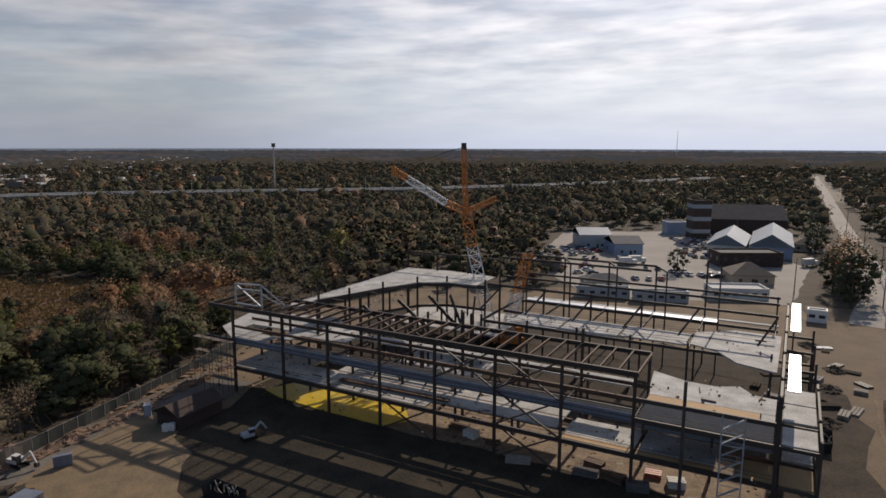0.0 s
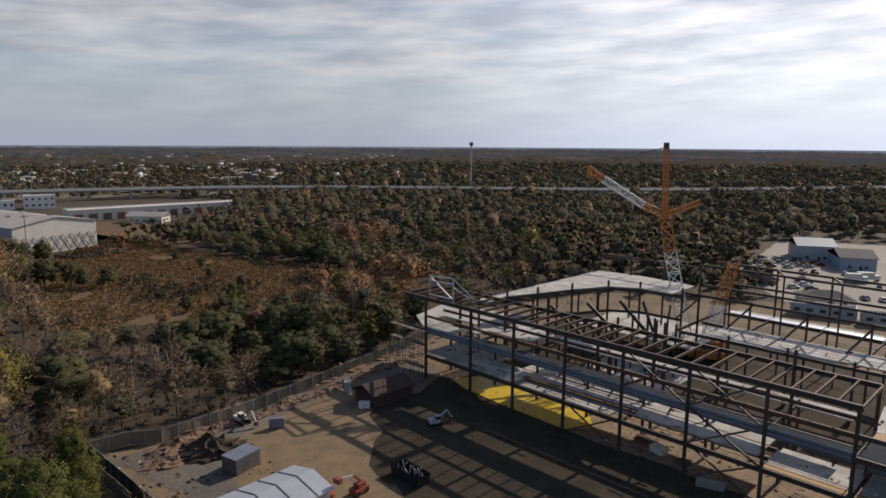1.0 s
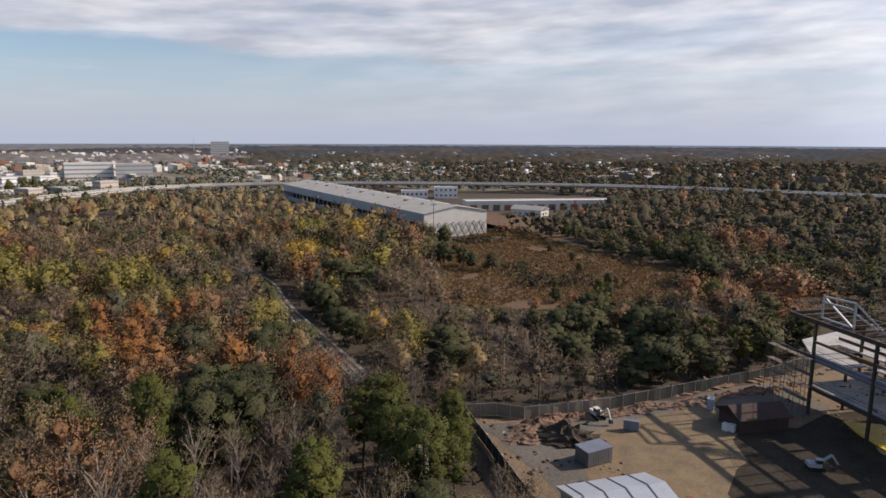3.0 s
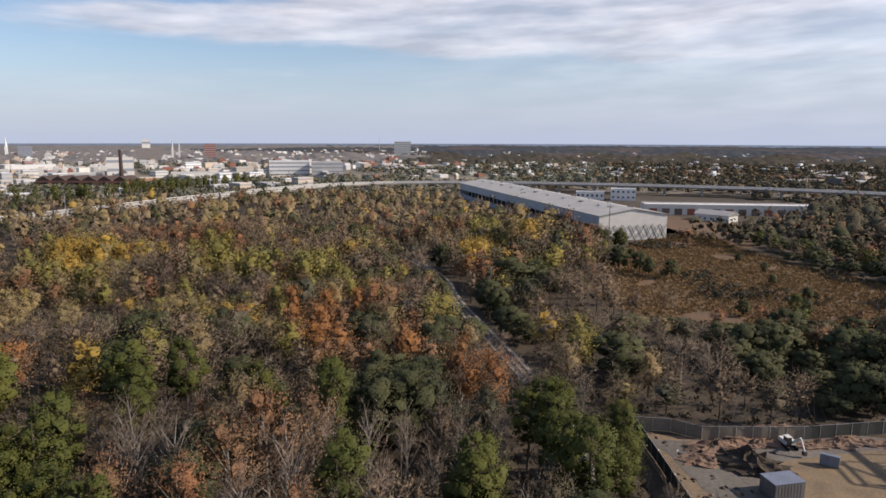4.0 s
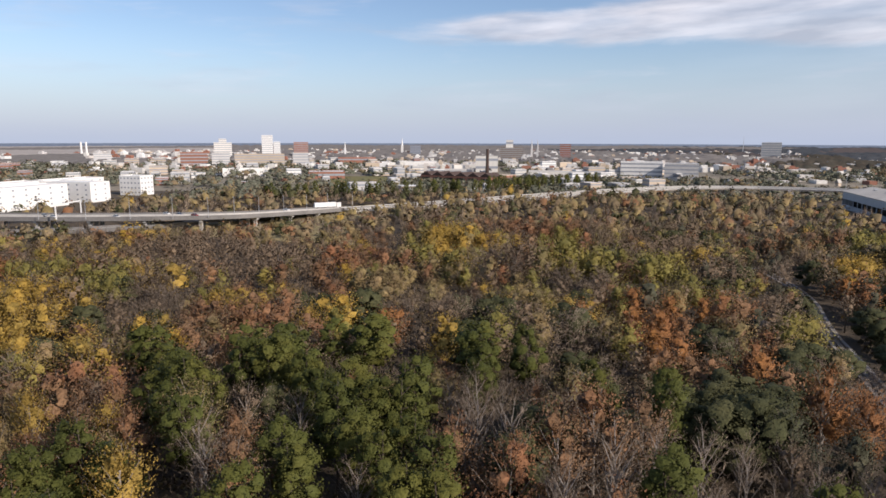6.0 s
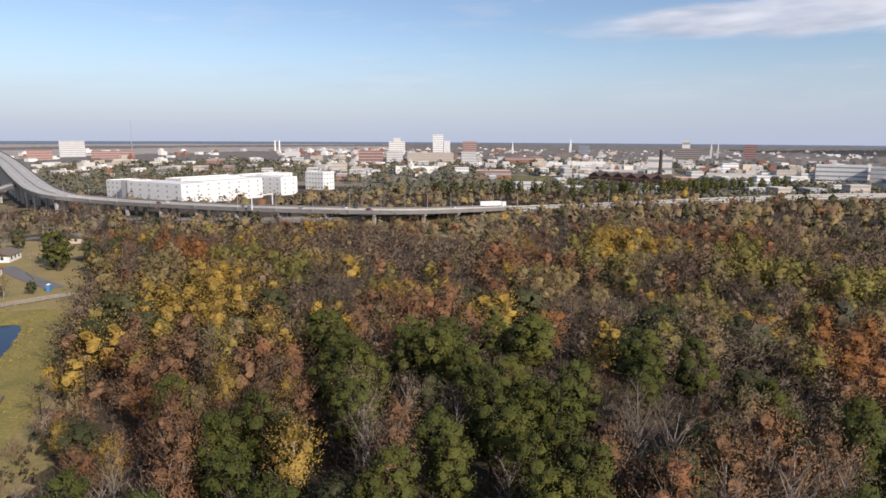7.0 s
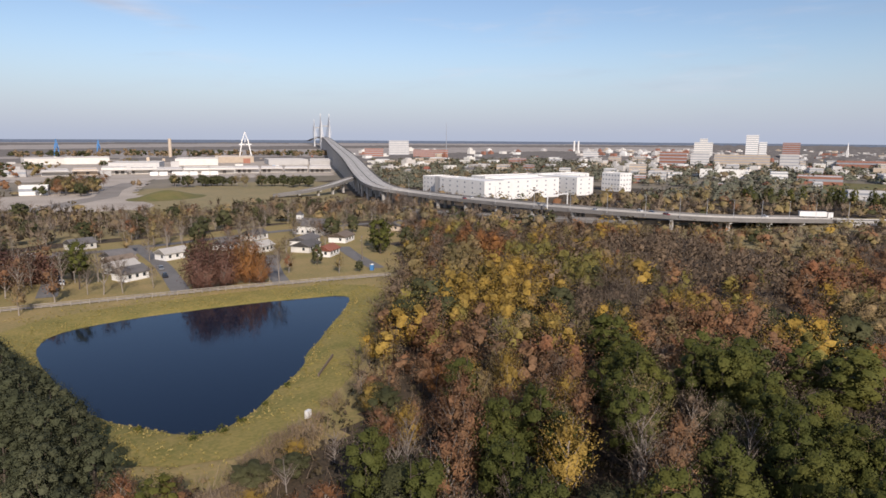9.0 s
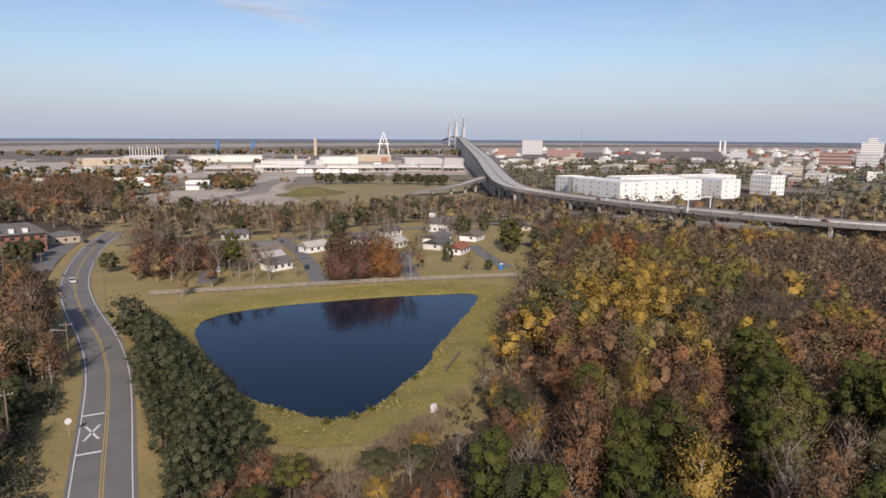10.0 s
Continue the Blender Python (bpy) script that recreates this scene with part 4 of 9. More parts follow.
def facade_scaffold():
    s = thing("facade_scaffold", "dark tube scaffold with planks at the corner of the steel frame", "scaffold", FRAME @ pose(-9, -2.4, 0))
    for k in range(5):
        x = k * 2.6
        for y in (0, 1.5):
            part("standard", Geo().tube((x, y, 0.05), (x, y, L3 + 1.2), 0.05), "steel", s)
    for z in (3.2, L2 + 0.2, 8.2, L3 - 0.2):
        for y in (0, 1.5):
            part("ledger", Geo().tube((0, y, z + 1.0), (10.4, y, z + 1.0), 0.04), "steel", s)
        part("plank_deck", Geo().box(0 if z > 5 else 4, 10.4, 0.1, 1.4, z, z + 0.08), "pole_wood", s, "weathered plank deck")
    for k in range(0, 4, 2):
        part("diagonal", Geo().tube((k * 2.6, 0, 0.2), (k * 2.6 + 2.6, 0, 4.2), 0.04), "steel", s)
        part("diagonal", Geo().tube((k * 2.6 + 2.6, 0, 4.2), (k * 2.6, 0, 8.2), 0.04), "steel", s)


facade_scaffold()


def deck_clutter():
    """Pallets, tool boxes, offcuts and buckets strewn over the decks."""
    rng = random.Random(17)
    spots = ((14, 66, 0.8, 7, L2), (20, 66, 8, 13.4, L2), (0, 13, 1, 11.5, L2), (22, 75, 12.4, 15.4, L3), (78, 96.5, 10.4, 21, L3), (44, 80, 40.5, 47.6, L3), (84, 96, 40, 54, L3), (68, 90, 2, 8, L2), (8, 20, 10, 20, L3), (10, 37, 45, 63, L2), (10, 60, 0.6, 7, L3))
    for mat, n, lo, hi, lab in (("mud", 90, 0.06, 0.2, "dark offcuts, hoses and tool boxes"), ("off_white", 30, 0.06, 0.2, "pale buckets and wrapped packs"), ("plywood", 30, 0.1, 0.35, "timber boards and pallets"), ("rust_steel", 50, 0.06, 0.16, "rusty steel lengths and clamps")):
        g = Geo()
        for _ in range(n):
            x0, x1, y0, y1, z = rng.choice(spots)
            x, y = rng.uniform(x0, x1), rng.uniform(y0, y1)
            a, c = rng.uniform(lo, hi), rng.uniform(lo, hi) * 0.6
            if mat == "rust_steel":
                a *= 8
            g.box(-a, a, -c, c, 0, rng.uniform(0.05, 0.3), pose(x, y, z + 0.005, 0, 0, rng.choice((0, 90)) + rng.uniform(-15, 15)))
        o = new("deck_clutter", g.mesh("deck_clutter", mat))
        o.matrix_world = FRAME
        tagged(o, lab + " lying on the bare decks", "clutter", kind="stuff")


deck_clutter()


def scaffold_tower():
    t = thing("scaffold_stair_tower", "grey scaffold stair tower against the steel frame", "scaffold", FRAME @ pose(90.8, -1.8, 0))
    for x in (0, 2.8):
        for y in (0, 1.4):
            part("standard", Geo().tube((x, y, 0), (x, y, 14.4), 0.055), "grey_wall", t)
    for k in range(7):
        z = 1 + k * 1.9
        for p, q in (((0, 0, z), (2.8, 0, z)), ((0, 1.4, z), (2.8, 1.4, z)), ((0, 0, z), (0, 1.4, z)), ((2.8, 0, z), (2.8, 1.4, z))):
            part("ledger", Geo().tube(p, q, 0.04), "grey_wall", t)
        part("stair_flight", Geo().bar((0.2, 0.9 - (k % 2) * 0.4, z), (2.6, 0.9 - (k % 2) * 0.4, z + 1.7), 0.5, 0.1), "grey_wall", t)


scaffold_tower()


def crawler_crane():
    """Lattice boom crane with a luffing jib, seen over the frame."""
    c = thing("crawler_crane", "orange and white lattice boom crane standing inside the frame", "crane", pose(12.6, 160, 0, 0, 0, 0))

    def lattice(a, b, w, material, name, n=None):
        a, b = Vector(a), Vector(b)
        d = b - a
        n = n or max(2, int(d.length / w / 0.9))
        u = d.normalized()
        s = u.cross(Vector((0, 1, 0))).normalized()
        v = u.cross(s)
        g = Geo()
        corner = [s * i * w / 2 + v * j * w / 2 for i, j in ((-1, -1), (1, -1), (1, 1), (-1, 1))]
        for k in corner:
            g.bar(a + k, b + k, 0.26)
        for i in range(n):
            p, q = a + d * (i / n), a + d * ((i + 1) / n)
            for j in range(4):
                k0, k1 = corner[j], corner[(j + 1) % 4]
                g.bar(p + k0, q + k1, 0.15) if i % 2 else g.bar(p + k1, q + k0, 0.15)
                g.bar(p + k0, p + k1, 0.15)
        part(name, g, material, c)

    foot, mid, head = (0.0, 0, 2.0), (-5.4, 0, 25.0), (-7.0, 0, 33.5)
    lattice(foot, mid, 2.7, "crane_white", "boom_section")
    lattice(mid, head, 2.5, "crane_orange", "boom_section")
    top = (-7.6, 0, 49.2)
    lattice(head, top, 1.1, "crane_orange", "front_strut")
    part("strut_head", Geo().box(-8.2, -7.0, -0.6, 0.6, 48.6, 50.2), "cable", c, "dark sheave head")
    lattice(head, (-11.9, 0, 35.6), 1.5, "crane_orange", "jib_section")
    lattice((-11.9, 0, 35.6), (-21.5, 0, 41.6), 1.5, "crane_white", "jib_section")
    lattice((-21.5, 0, 41.6), (-24.5, 0, 43.6), 1.3, "crane_orange", "jib_section")
    part("jib_head", Geo().box(-25.2, -24.2, -0.5, 0.5, 42.2, 44.6), "crane_orange", c)
    lattice(head, (0.6, 0, 36.8), 1.0, "crane_orange", "back_strut")
    for p, q in ((top, (-24.5, 0, 43.9)), (top, (0.6, 0, 36.8)), ((0.6, 0, 36.8), (6, 0, 6)), ((-24.7, 0, 42.4), (-24.7, 0, 38.5)), (top, (-13.5, 0, 47.6))):
        part("pendant_line", Geo().tube(p, q, 0.06, n=4), "cable", c)
    part("hook_block", Geo().box(-25.0, -24.4, -0.3, 0.3, 37.4, 38.6), "cable", c)
    part("superstructure", Geo().box(-2, 7.5, -2, 2, 1.7, 4.6), "crane_orange", c)
    part("cab", Geo().box(-3.2, -0.8, -3.2, -1.4, 1.9, 4.2), "glass", c)
    for y in (-3.2, 2.2):
        part("crawler_track", Geo().prism([(-4.5, y), (5.0, y), (5.0, y + 1.1), (-4.5, y + 1.1)], 0.05, 1.5), "tyre", c)
    # second boom lying raised behind
    c2 = thing("mobile_crane_boom", "raised white and orange boom of a second crane", "crane", pose(15.6, 158, 0))

    def lat2(a, b, w, material):
        a, b = Vector(a), Vector(b)
        d, n = b - a, 7
        g = Geo()
        for sx in (-w / 2, w / 2):
            for sy in (-w / 2, w / 2):
                g.bar(a + Vector((sx, sy, 0)), b + Vector((sx, sy, 0)), 0.24)
        for i in range(n):
            p, q = a + d * (i / n), a + d * ((i + 1) / n)
            for sy in (-w / 2, w / 2):
                g.bar(p + Vector((-w / 2, sy, 0)), q + Vector((w / 2, sy, 0)), 0.15)
                g.bar(p + Vector((w / 2, sy, 0)), q + Vector((-w / 2, sy, 0)), 0.15)
        part("boom_section", g, material, c2)

    lat2((0, 0, 1.5), (2.8, 0, 13.5), 2.5, "crane_white")
    lat2((2.8, 0, 13.5), (5.4, 0, 23.5), 2.2, "crane_orange")
    part("carrier", Geo().box(-3, 5, -1.4, 1.4, 0.7, 2.4), "crane_orange", c2)
    for x in (-2, 0.6, 3.6):
        for y in (-1.5, 1.2):
            part("wheel", Geo().tube((x, y, 0.6), (x, y + 0.3, 0.6), 0.6, n=12), "tyre", c2)


crawler_crane()
single("yellow_sheeting", Geo().prism([(4.5, 3.5), (9.5, 1.8), (20, 0.8), (35, 0.6), (38.5, 4.5), (34, 10), (24, 14), (16, 15), (8, 11)], 0.1, 0.2), "yellow_sheet", "bright yellow ground sheeting under the steel frame", "sheeting", at=FRAME)


def site_fence():
    f = thing("site_fence", "chain-link site fence hung with dark screen cloth", "fence", kind="structure")
    k = 0
    for a, b in zip(SITE_FENCE[:-1], SITE_FENCE[1:]):
        a, b = Vector(a), Vector(b)
        n = max(1, round((b - a).length / 3.0))
        for i in range(n):
            p, q = a.lerp(b, i / n), a.lerp(b, (i + 1) / n)
            sag = RNG.uniform(-0.08, 0.08)
            pale = a.x < -74 and a.y > 76.5
            d = (q - p).normalized()
            nr = Vector((-d.y, d.x)) * 0.12
            m = (p + q) / 2 + nr * RNG.uniform(-1, 1)
            g = Geo().add([(*p, 0.1), (*m, 0.05), (*q, 0.1), (*p, 2.35), (*m, 2.3 + sag), (*q, 2.35)], [(0, 1, 4, 3), (1, 2, 5, 4)])
            part("screen_panel", g, "pale_screen" if pale else "screen_cloth", f, "tan screen cloth" if pale else "")
            part("post", Geo().tube((*p, 0), (*p, 2.5), 0.05, n=5), "galvanised", f)
        part("top_rail", Geo().tube((*a, 2.42), (*b, 2.42), 0.035, n=4), "galvanised", f)


site_fence()

# ---------------------------------------------------------------- trees
def leaf_cloud(centres, radii, count, size, rng, flat=0.75, out=0.65, hub=None, near=0.45):
    """Small leaves scattered over clumps: their faces turn outwards from each clump, with some disorder."""
    return foliage_cloud(centres, radii, count, size, rng, flat, out, hub, near)[:2]


def foliage_cloud(centres, radii, count, size, rng, flat=0.75, out=0.65, hub=None, near=0.45):
    """Leaves over clumps: their corners, faces, and the soft normals of the clump and crown that they belong to."""
    c = np.repeat(np.asarray(centres, float), count, 0)
    r = np.repeat(np.asarray(radii, float), count)
    d = rng.normal(size=c.shape)
    d /= np.linalg.norm(d, axis=1)[:, None]
    d[:, 2] = np.where(d[:, 2] < -0.5, -d[:, 2] * 0.6, d[:, 2])
    rad = r * (near + (1.26 - near) * rng.rand(len(c)))
    p = c + d * rad[:, None] * np.array([1, 1, flat])
    n = d * out
    soft = d
    if hub is not None:
        h = p - np.asarray(hub, float)
        h = h / (np.linalg.norm(h, axis=1)[:, None] + 1e-9)
        n = d * out * 0.5 + h * out * 0.8
        soft = d * 0.5 + h * 0.65
    n = n + rng.normal(size=c.shape) * (1 - out) * 0.55
    n /= np.linalg.norm(n, axis=1)[:, None] + 1e-9
    soft = soft + n * 0.5
    soft = soft / (np.linalg.norm(soft, axis=1)[:, None] + 1e-9)
    t = np.cross(n, rng.normal(size=c.shape))
    t /= np.linalg.norm(t, axis=1)[:, None] + 1e-9
    b = np.cross(n, t)
    s = (size * (0.6 + 0.8 * rng.rand(len(c))))[:, None]
    v = np.stack([p - t * s * 0.9 - b * s * 0.5, p + t * s * 0.7 - b * s * 0.6, p + b * s], 1)
    f = np.arange(len(c) * 3).reshape(-1, 3)
    return v.reshape(-1, 3), f, np.repeat(soft, 3, 0)


def icosahedron():
    bm = bmesh.new()
    bmesh.ops.create_icosphere(bm, subdivisions=1, radius=1.0)
    v = np.array([tuple(q.co) for q in bm.verts])
    f = np.array([[q.index for q in p.verts] for p in bm.faces])
    bm.free()
    return v, f


ICO_V, ICO_F = icosahedron()


def boughs(centres, radii, fill, rng, flat=0.8):
    """The dense inside of each clump of leaves, uneven and lumpy."""
    c, r = np.asarray(centres, float), np.asarray(radii, float)
    k = r[:, None, None] * fill * rng.uniform(0.6, 1.3, (len(c), len(ICO_V), 1))
    v = c[:, None, :] + ICO_V[None] * k * np.array([1, 1, flat])
    f = ICO_F[None] + (np.arange(len(c)) * len(ICO_V))[:, None, None]
    return v.reshape(-1, 3), f.reshape(-1, 3)


def soft_crown(centres, radii, count, size, rng, fill=0.6, flat=0.8, out=0.62, hub=(0, 0, 7)):
    """Clumps with dense insides and small leaves that break their outline: corners, faces, normals."""
    bv, bf = boughs(centres, radii, fill, rng, flat)
    lv, lf, ln = foliage_cloud(centres, radii, count, size, rng, flat, out, hub, fill * 0.9)
    bn = np.tile(ICO_V, (len(centres), 1)) * 0.34
    h = bv - np.asarray(hub, float)
    bn = bn + h / (np.linalg.norm(h, axis=1)[:, None] + 1e-9) * 0.85
    bn /= np.linalg.norm(bn, axis=1)[:, None] + 1e-9
    return np.concatenate([bv, lv]), np.concatenate([bf, lf + len(bv)]), np.concatenate([bn, ln])


def crown(centres, radii, count, size, rng, fill=0.8, flat=0.8, out=0.62, hub=(0, 0, 7)):
    return soft_crown(centres, radii, count, size, rng, fill, flat, out, hub)[:2]


def streaks(starts, ends, width, rng):
    """Thin twigs, one sliver each."""
    a, b = np.asarray(starts, float), np.asarray(ends, float)
    s = np.cross(b - a, rng.normal(size=a.shape))
    s /= np.linalg.norm(s, axis=1)[:, None] + 1e-9
    s *= width / 2
    v = np.stack([a - s, a + s, b], 1)
    return v.reshape(-1, 3), np.arange(len(a) * 3).reshape(-1, 3)


def faced(v, f, z0):
    """Turn slivers so that their faces look outwards from a crown's middle, and give them its normals."""
    h = v - np.array([0, 0, z0])
    h = h / (np.linalg.norm(h, axis=1)[:, None] + 1e-9) + np.array([0, 0, 0.3])
    g = np.cross(v[f[:, 1]] - v[f[:, 0]], v[f[:, 2]] - v[f[:, 0]])
    back = (g * h[f[:, 0]]).sum(1) < 0
    f = np.where(back[:, None], f[:, ::-1], f)
    return f, h / np.linalg.norm(h, axis=1)[:, None]


def dome(n, r, z0, z1, rng, inner=0.55, low=0.0):
    """Clump centres spread evenly over a crown from z0 up to z1: most near its skin."""
    out = []
    for k in range(n):
        u = (k + 0.5 + rng.uniform(-0.4, 0.4)) / n
        a = k * 2.399963 + rng.uniform(-0.5, 0.5)
        w = math.sqrt(max(0.02, 1 - (2 * (low + (1 - low) * u) - 1) ** 2))
        q = r * w * (inner + (1 - inner) * rng.rand() ** 0.5)
        out.append((math.cos(a) * q, math.sin(a) * q, z0 + (z1 - z0) * u))
    return np.array(out)


def sprays(starts, ends, count, size, rng, spread=0.5, hub=(0, 0, 6.0), first=0.3):
    """Leaves strung along rising branches, thicker towards the tips: corners, faces, normals."""
    a = np.repeat(np.asarray(starts, float), count, 0)
    b = np.repeat(np.asarray(ends, float), count, 0)
    u = first + (1.08 - first) * rng.rand(len(a)) ** 0.8
    p = a + (b - a) * u[:, None] + rng.normal(size=a.shape) * spread * (0.5 + 0.7 * u[:, None])
    d = b - a
    d = d / (np.linalg.norm(d, axis=1)[:, None] + 1e-9) + rng.normal(size=a.shape) * 0.55
    d /= np.linalg.norm(d, axis=1)[:, None]
    h = p - np.asarray(hub, float)
    h = h / (np.linalg.norm(h, axis=1)[:, None] + 1e-9)
    n = h + rng.normal(size=a.shape) * 0.5
    w = np.cross(n, d)
    w /= np.linalg.norm(w, axis=1)[:, None] + 1e-9
    g = np.cross(d, w)
    s = (size * (0.55 + 0.9 * rng.rand(len(a))))[:, None]
    v = np.stack([p - w * s * 0.55 - d * s * 0.7, p + d * s * 1.1, p + w * s * 0.55 - d * s * 0.5], 1)
    soft = h * 0.75 + n * 0.2 + rng.normal(size=a.shape) * 0.12 + np.array([0, 0, 0.15])
    soft /= np.linalg.norm(soft, axis=1)[:, None]
    back = (np.cross(v[:, 1] - v[:, 0], v[:, 2] - v[:, 0]) * soft).sum(1) < 0
    f = np.arange(len(a) * 3).reshape(-1, 3)
    f = np.where(back[:, None], f[:, ::-1], f)
    return v.reshape(-1, 3), f, np.repeat(soft, 3, 0)


def twigs_of(cen, n, z0, length, width, rng, side=0.45, up=0.6):
    """Fine twigs that stand out of a crown, most of them upwards."""
    i = rng.randint(0, len(cen), n)
    st = cen[i] + rng.normal(size=(n, 3)) * 0.55
    d = cen[i] - np.array([0, 0, z0])
    d = d / (np.linalg.norm(d, axis=1)[:, None] + 1e-6) + rng.normal(size=(n, 3)) * side + np.array([0, 0, up])
    d /= np.linalg.norm(d, axis=1)[:, None] + 1e-6
    v, f = streaks(st - d * length * 0.3, st + d * length * rng.uniform(0.5, 1.0, (n, 1)), width, rng)
    return (v, *faced(v, f, z0))


def tree_proto(kind, seed, few=1.0, big=1.0):
    """A tree in its parts: trunk with limbs; crown corners, faces and normals; twig corners and faces."""
    rng = np.random.RandomState(seed)
    g = Geo()
    tv, tf, tn = np.zeros((0, 3)), np.zeros((0, 3), int), None
    if kind == "pine":
        h, r0 = 17.0, 0.26
        lean = rng.normal(size=2) * 0.5
        cen = dome(int(17 + 9 * few), 3.1, 6.0, 16.2, rng, 0.45)
        cen[:, 0] += lean[0] * cen[:, 2] / 10 + rng.normal(size=len(cen)) * 0.4
        cen[:, 1] += lean[1] * cen[:, 2] / 10 + rng.normal(size=len(cen)) * 0.4
        rad = 1.4 + 0.8 * rng.rand(len(cen))
        for k in range(0, len(cen), 3):
            g.tube((0, 0, cen[k][2] - 1.2), cen[k], 0.07, 0.03, 4, False)
        lv, lf, ln = soft_crown(cen, rad, int(84 * few + 14), 0.16 * big, rng, 0.5, 0.95, 0.42, (0, 0, 9.0))
    elif kind == "oak":
        h, r0 = 9.0, 0.34
        cen = dome(int(17 + 9 * few), 3.8, 3.0, 10.4, rng, 0.5, 0.1)
        rad = 1.7 + 0.8 * rng.rand(len(cen))
        for k in range(0, len(cen), 4):
            g.tube((0, 0, 2.4), cen[k], 0.13, 0.04, 4, False)
        lv, lf, ln = soft_crown(cen, rad, int(94 * few + 8), 0.165 * big, rng, 0.6, 0.9, 0.45, (0, 0, 4.5))
    elif kind == "dense":
        h, r0 = 9.0, 0.34
        cen = dome(int(15 + 17 * few), 3.9, 1.8, 10.2, rng, 0.55, 0.06)
        rad = 1.25 + 0.8 * rng.rand(len(cen))
        for k in range(0, len(cen), 5):
            g.tube((0, 0, 2.0), cen[k], 0.13, 0.04, 4, False)
        lv, lf, ln = soft_crown(cen, rad, int(84 * few + 10), 0.155 * big, rng, 0.48, 0.9, 0.3, (0, 0, 4.5))
    elif kind == "spread":
        h, r0 = 3.0, 0.16
        en = dome(int(20 + 22 * few), 4.6, 0.9, 10.5, rng, 0.6)
        st = en * np.array([0.12, 0.12, 0.3])
        for a, b in zip(st[::2], en[::2]):
            g.tube(tuple(a), tuple(b), 0.08, 0.015, 4, False)
        lv, lf, ln = sprays(st, en, int(120 * few + 20), 0.19 * big, rng, 0.6 + 0.3 * (1 - few), (0, 0, 3.0), 0.35)
        tv, tf, tn = twigs_of(en, int(160 * few), 2.0, 1.5, 0.04 * big, rng)
    elif kind in ("broad", "thin"):
        h, r0 = 11.0, 0.2
        full = kind == "broad"
        wide, top = rng.uniform(3.0, 4.2), rng.uniform(12.0, 13.8)
        n1 = int(11 + 17 * few)
        st, en = [], []
        for k in range(n1):
            u = (k + 0.5) / n1
            a = k * 2.4 + rng.uniform(-0.5, 0.5)
            q = wide * math.sqrt(max(0.04, 1 - (1.75 * u - 0.72) ** 2)) * rng.uniform(0.6, 1.1)
            z = 5.8 + (top - 5.8) * u + rng.uniform(-0.6, 0.6)
            st.append((0, 0, max(2.2, z - 2.0 - q * 0.8)))
            en.append((math.cos(a) * q, math.sin(a) * q, z))
            if k % 2 == 0:
                g.tube(st[-1], (en[-1][0], en[-1][1], en[-1][2] + 0.3), 0.075, 0.015, 4, False)
        cen = np.array(en)
        bv, bf = boughs(cen[::3] * np.array([0.45, 0.45, 0.88]), 1.35 + 0.5 * rng.rand(len(cen[::3])), (0.66 - 0.2 * few) if full else 0.35, rng, 1.2)
        bh = bv - np.array([0, 0, 6.0])
        bn = bh / (np.linalg.norm(bh, axis=1)[:, None] + 1e-9) + rng.normal(size=bh.shape) * 0.3
        bn /= np.linalg.norm(bn, axis=1)[:, None]
        sv, sf, sn = sprays(st, en, int((104 if full else 42) * few + 14), 0.15 * big, rng, 0.42 + 0.46 * (1 - few), first=0.3)
        lv, lf, ln = np.concatenate([bv, sv]), np.concatenate([bf, sf + len(bv)]), np.concatenate([bn, sn])
        tv, tf, tn = twigs_of(cen, int((90 if full else 300) * few), 4.0, 1.7, 0.04 * big, rng)
    else:
        h, r0 = 10.5, 0.15
        cen, st, en = [], [], []
        n1 = 15
        for k in range(n1):
            z = 2.4 + 7.2 * k / n1 + rng.rand()
            a = k * 2.4 + rng.rand() * 1.2
            L = 4.2 - 0.16 * k + rng.rand() * 1.4
            e = Vector((math.cos(a) * L * 0.52, math.sin(a) * L * 0.52, z + L * 1.0))
            g.tube((0, 0, z), e, 0.08, 0.02, 4, False)
            for j in range(10):
                t = 0.25 + 0.75 * rng.rand()
                p = Vector((0, 0, z)).lerp(e, t)
                d = Vector(rng.normal(size=3)) * 0.5 + Vector((math.cos(a), math.sin(a), 1.6)) * 0.6
                q = p + d.normalized() * (0.9 + 1.3 * rng.rand())
                st.append(p)
                en.append(q)
                for i in range(max(3, int(4.5 * few))):
                    pp = p.lerp(q, 0.2 + 0.8 * rng.rand())
                    dd = (Vector(rng.normal(size=3)) * 0.55 + d.normalized() * 0.7 + Vector((0, 0, 0.45))).normalized()
                    st.append(pp)
                    en.append(pp + dd * (0.5 + 0.9 * rng.rand()))
        lv, lf = streaks([tuple(p) for p in st], [tuple(p) for p in en], 0.045 * big ** 0.7, rng)
        lf, ln = faced(lv, lf, 4.0)
    bend = rng.normal(size=2) * 0.15
    g.tube((0, 0, -0.2), (bend[0], bend[1], h * 0.5), r0, r0 * 0.7, 7)
    g.tube((bend[0], bend[1], h * 0.5), (bend[0] * 0.4, bend[1] * 0.4, h), r0 * 0.7, r0 * 0.16, 6)
    return g, (lv, lf, ln), (tv, tf, tn)


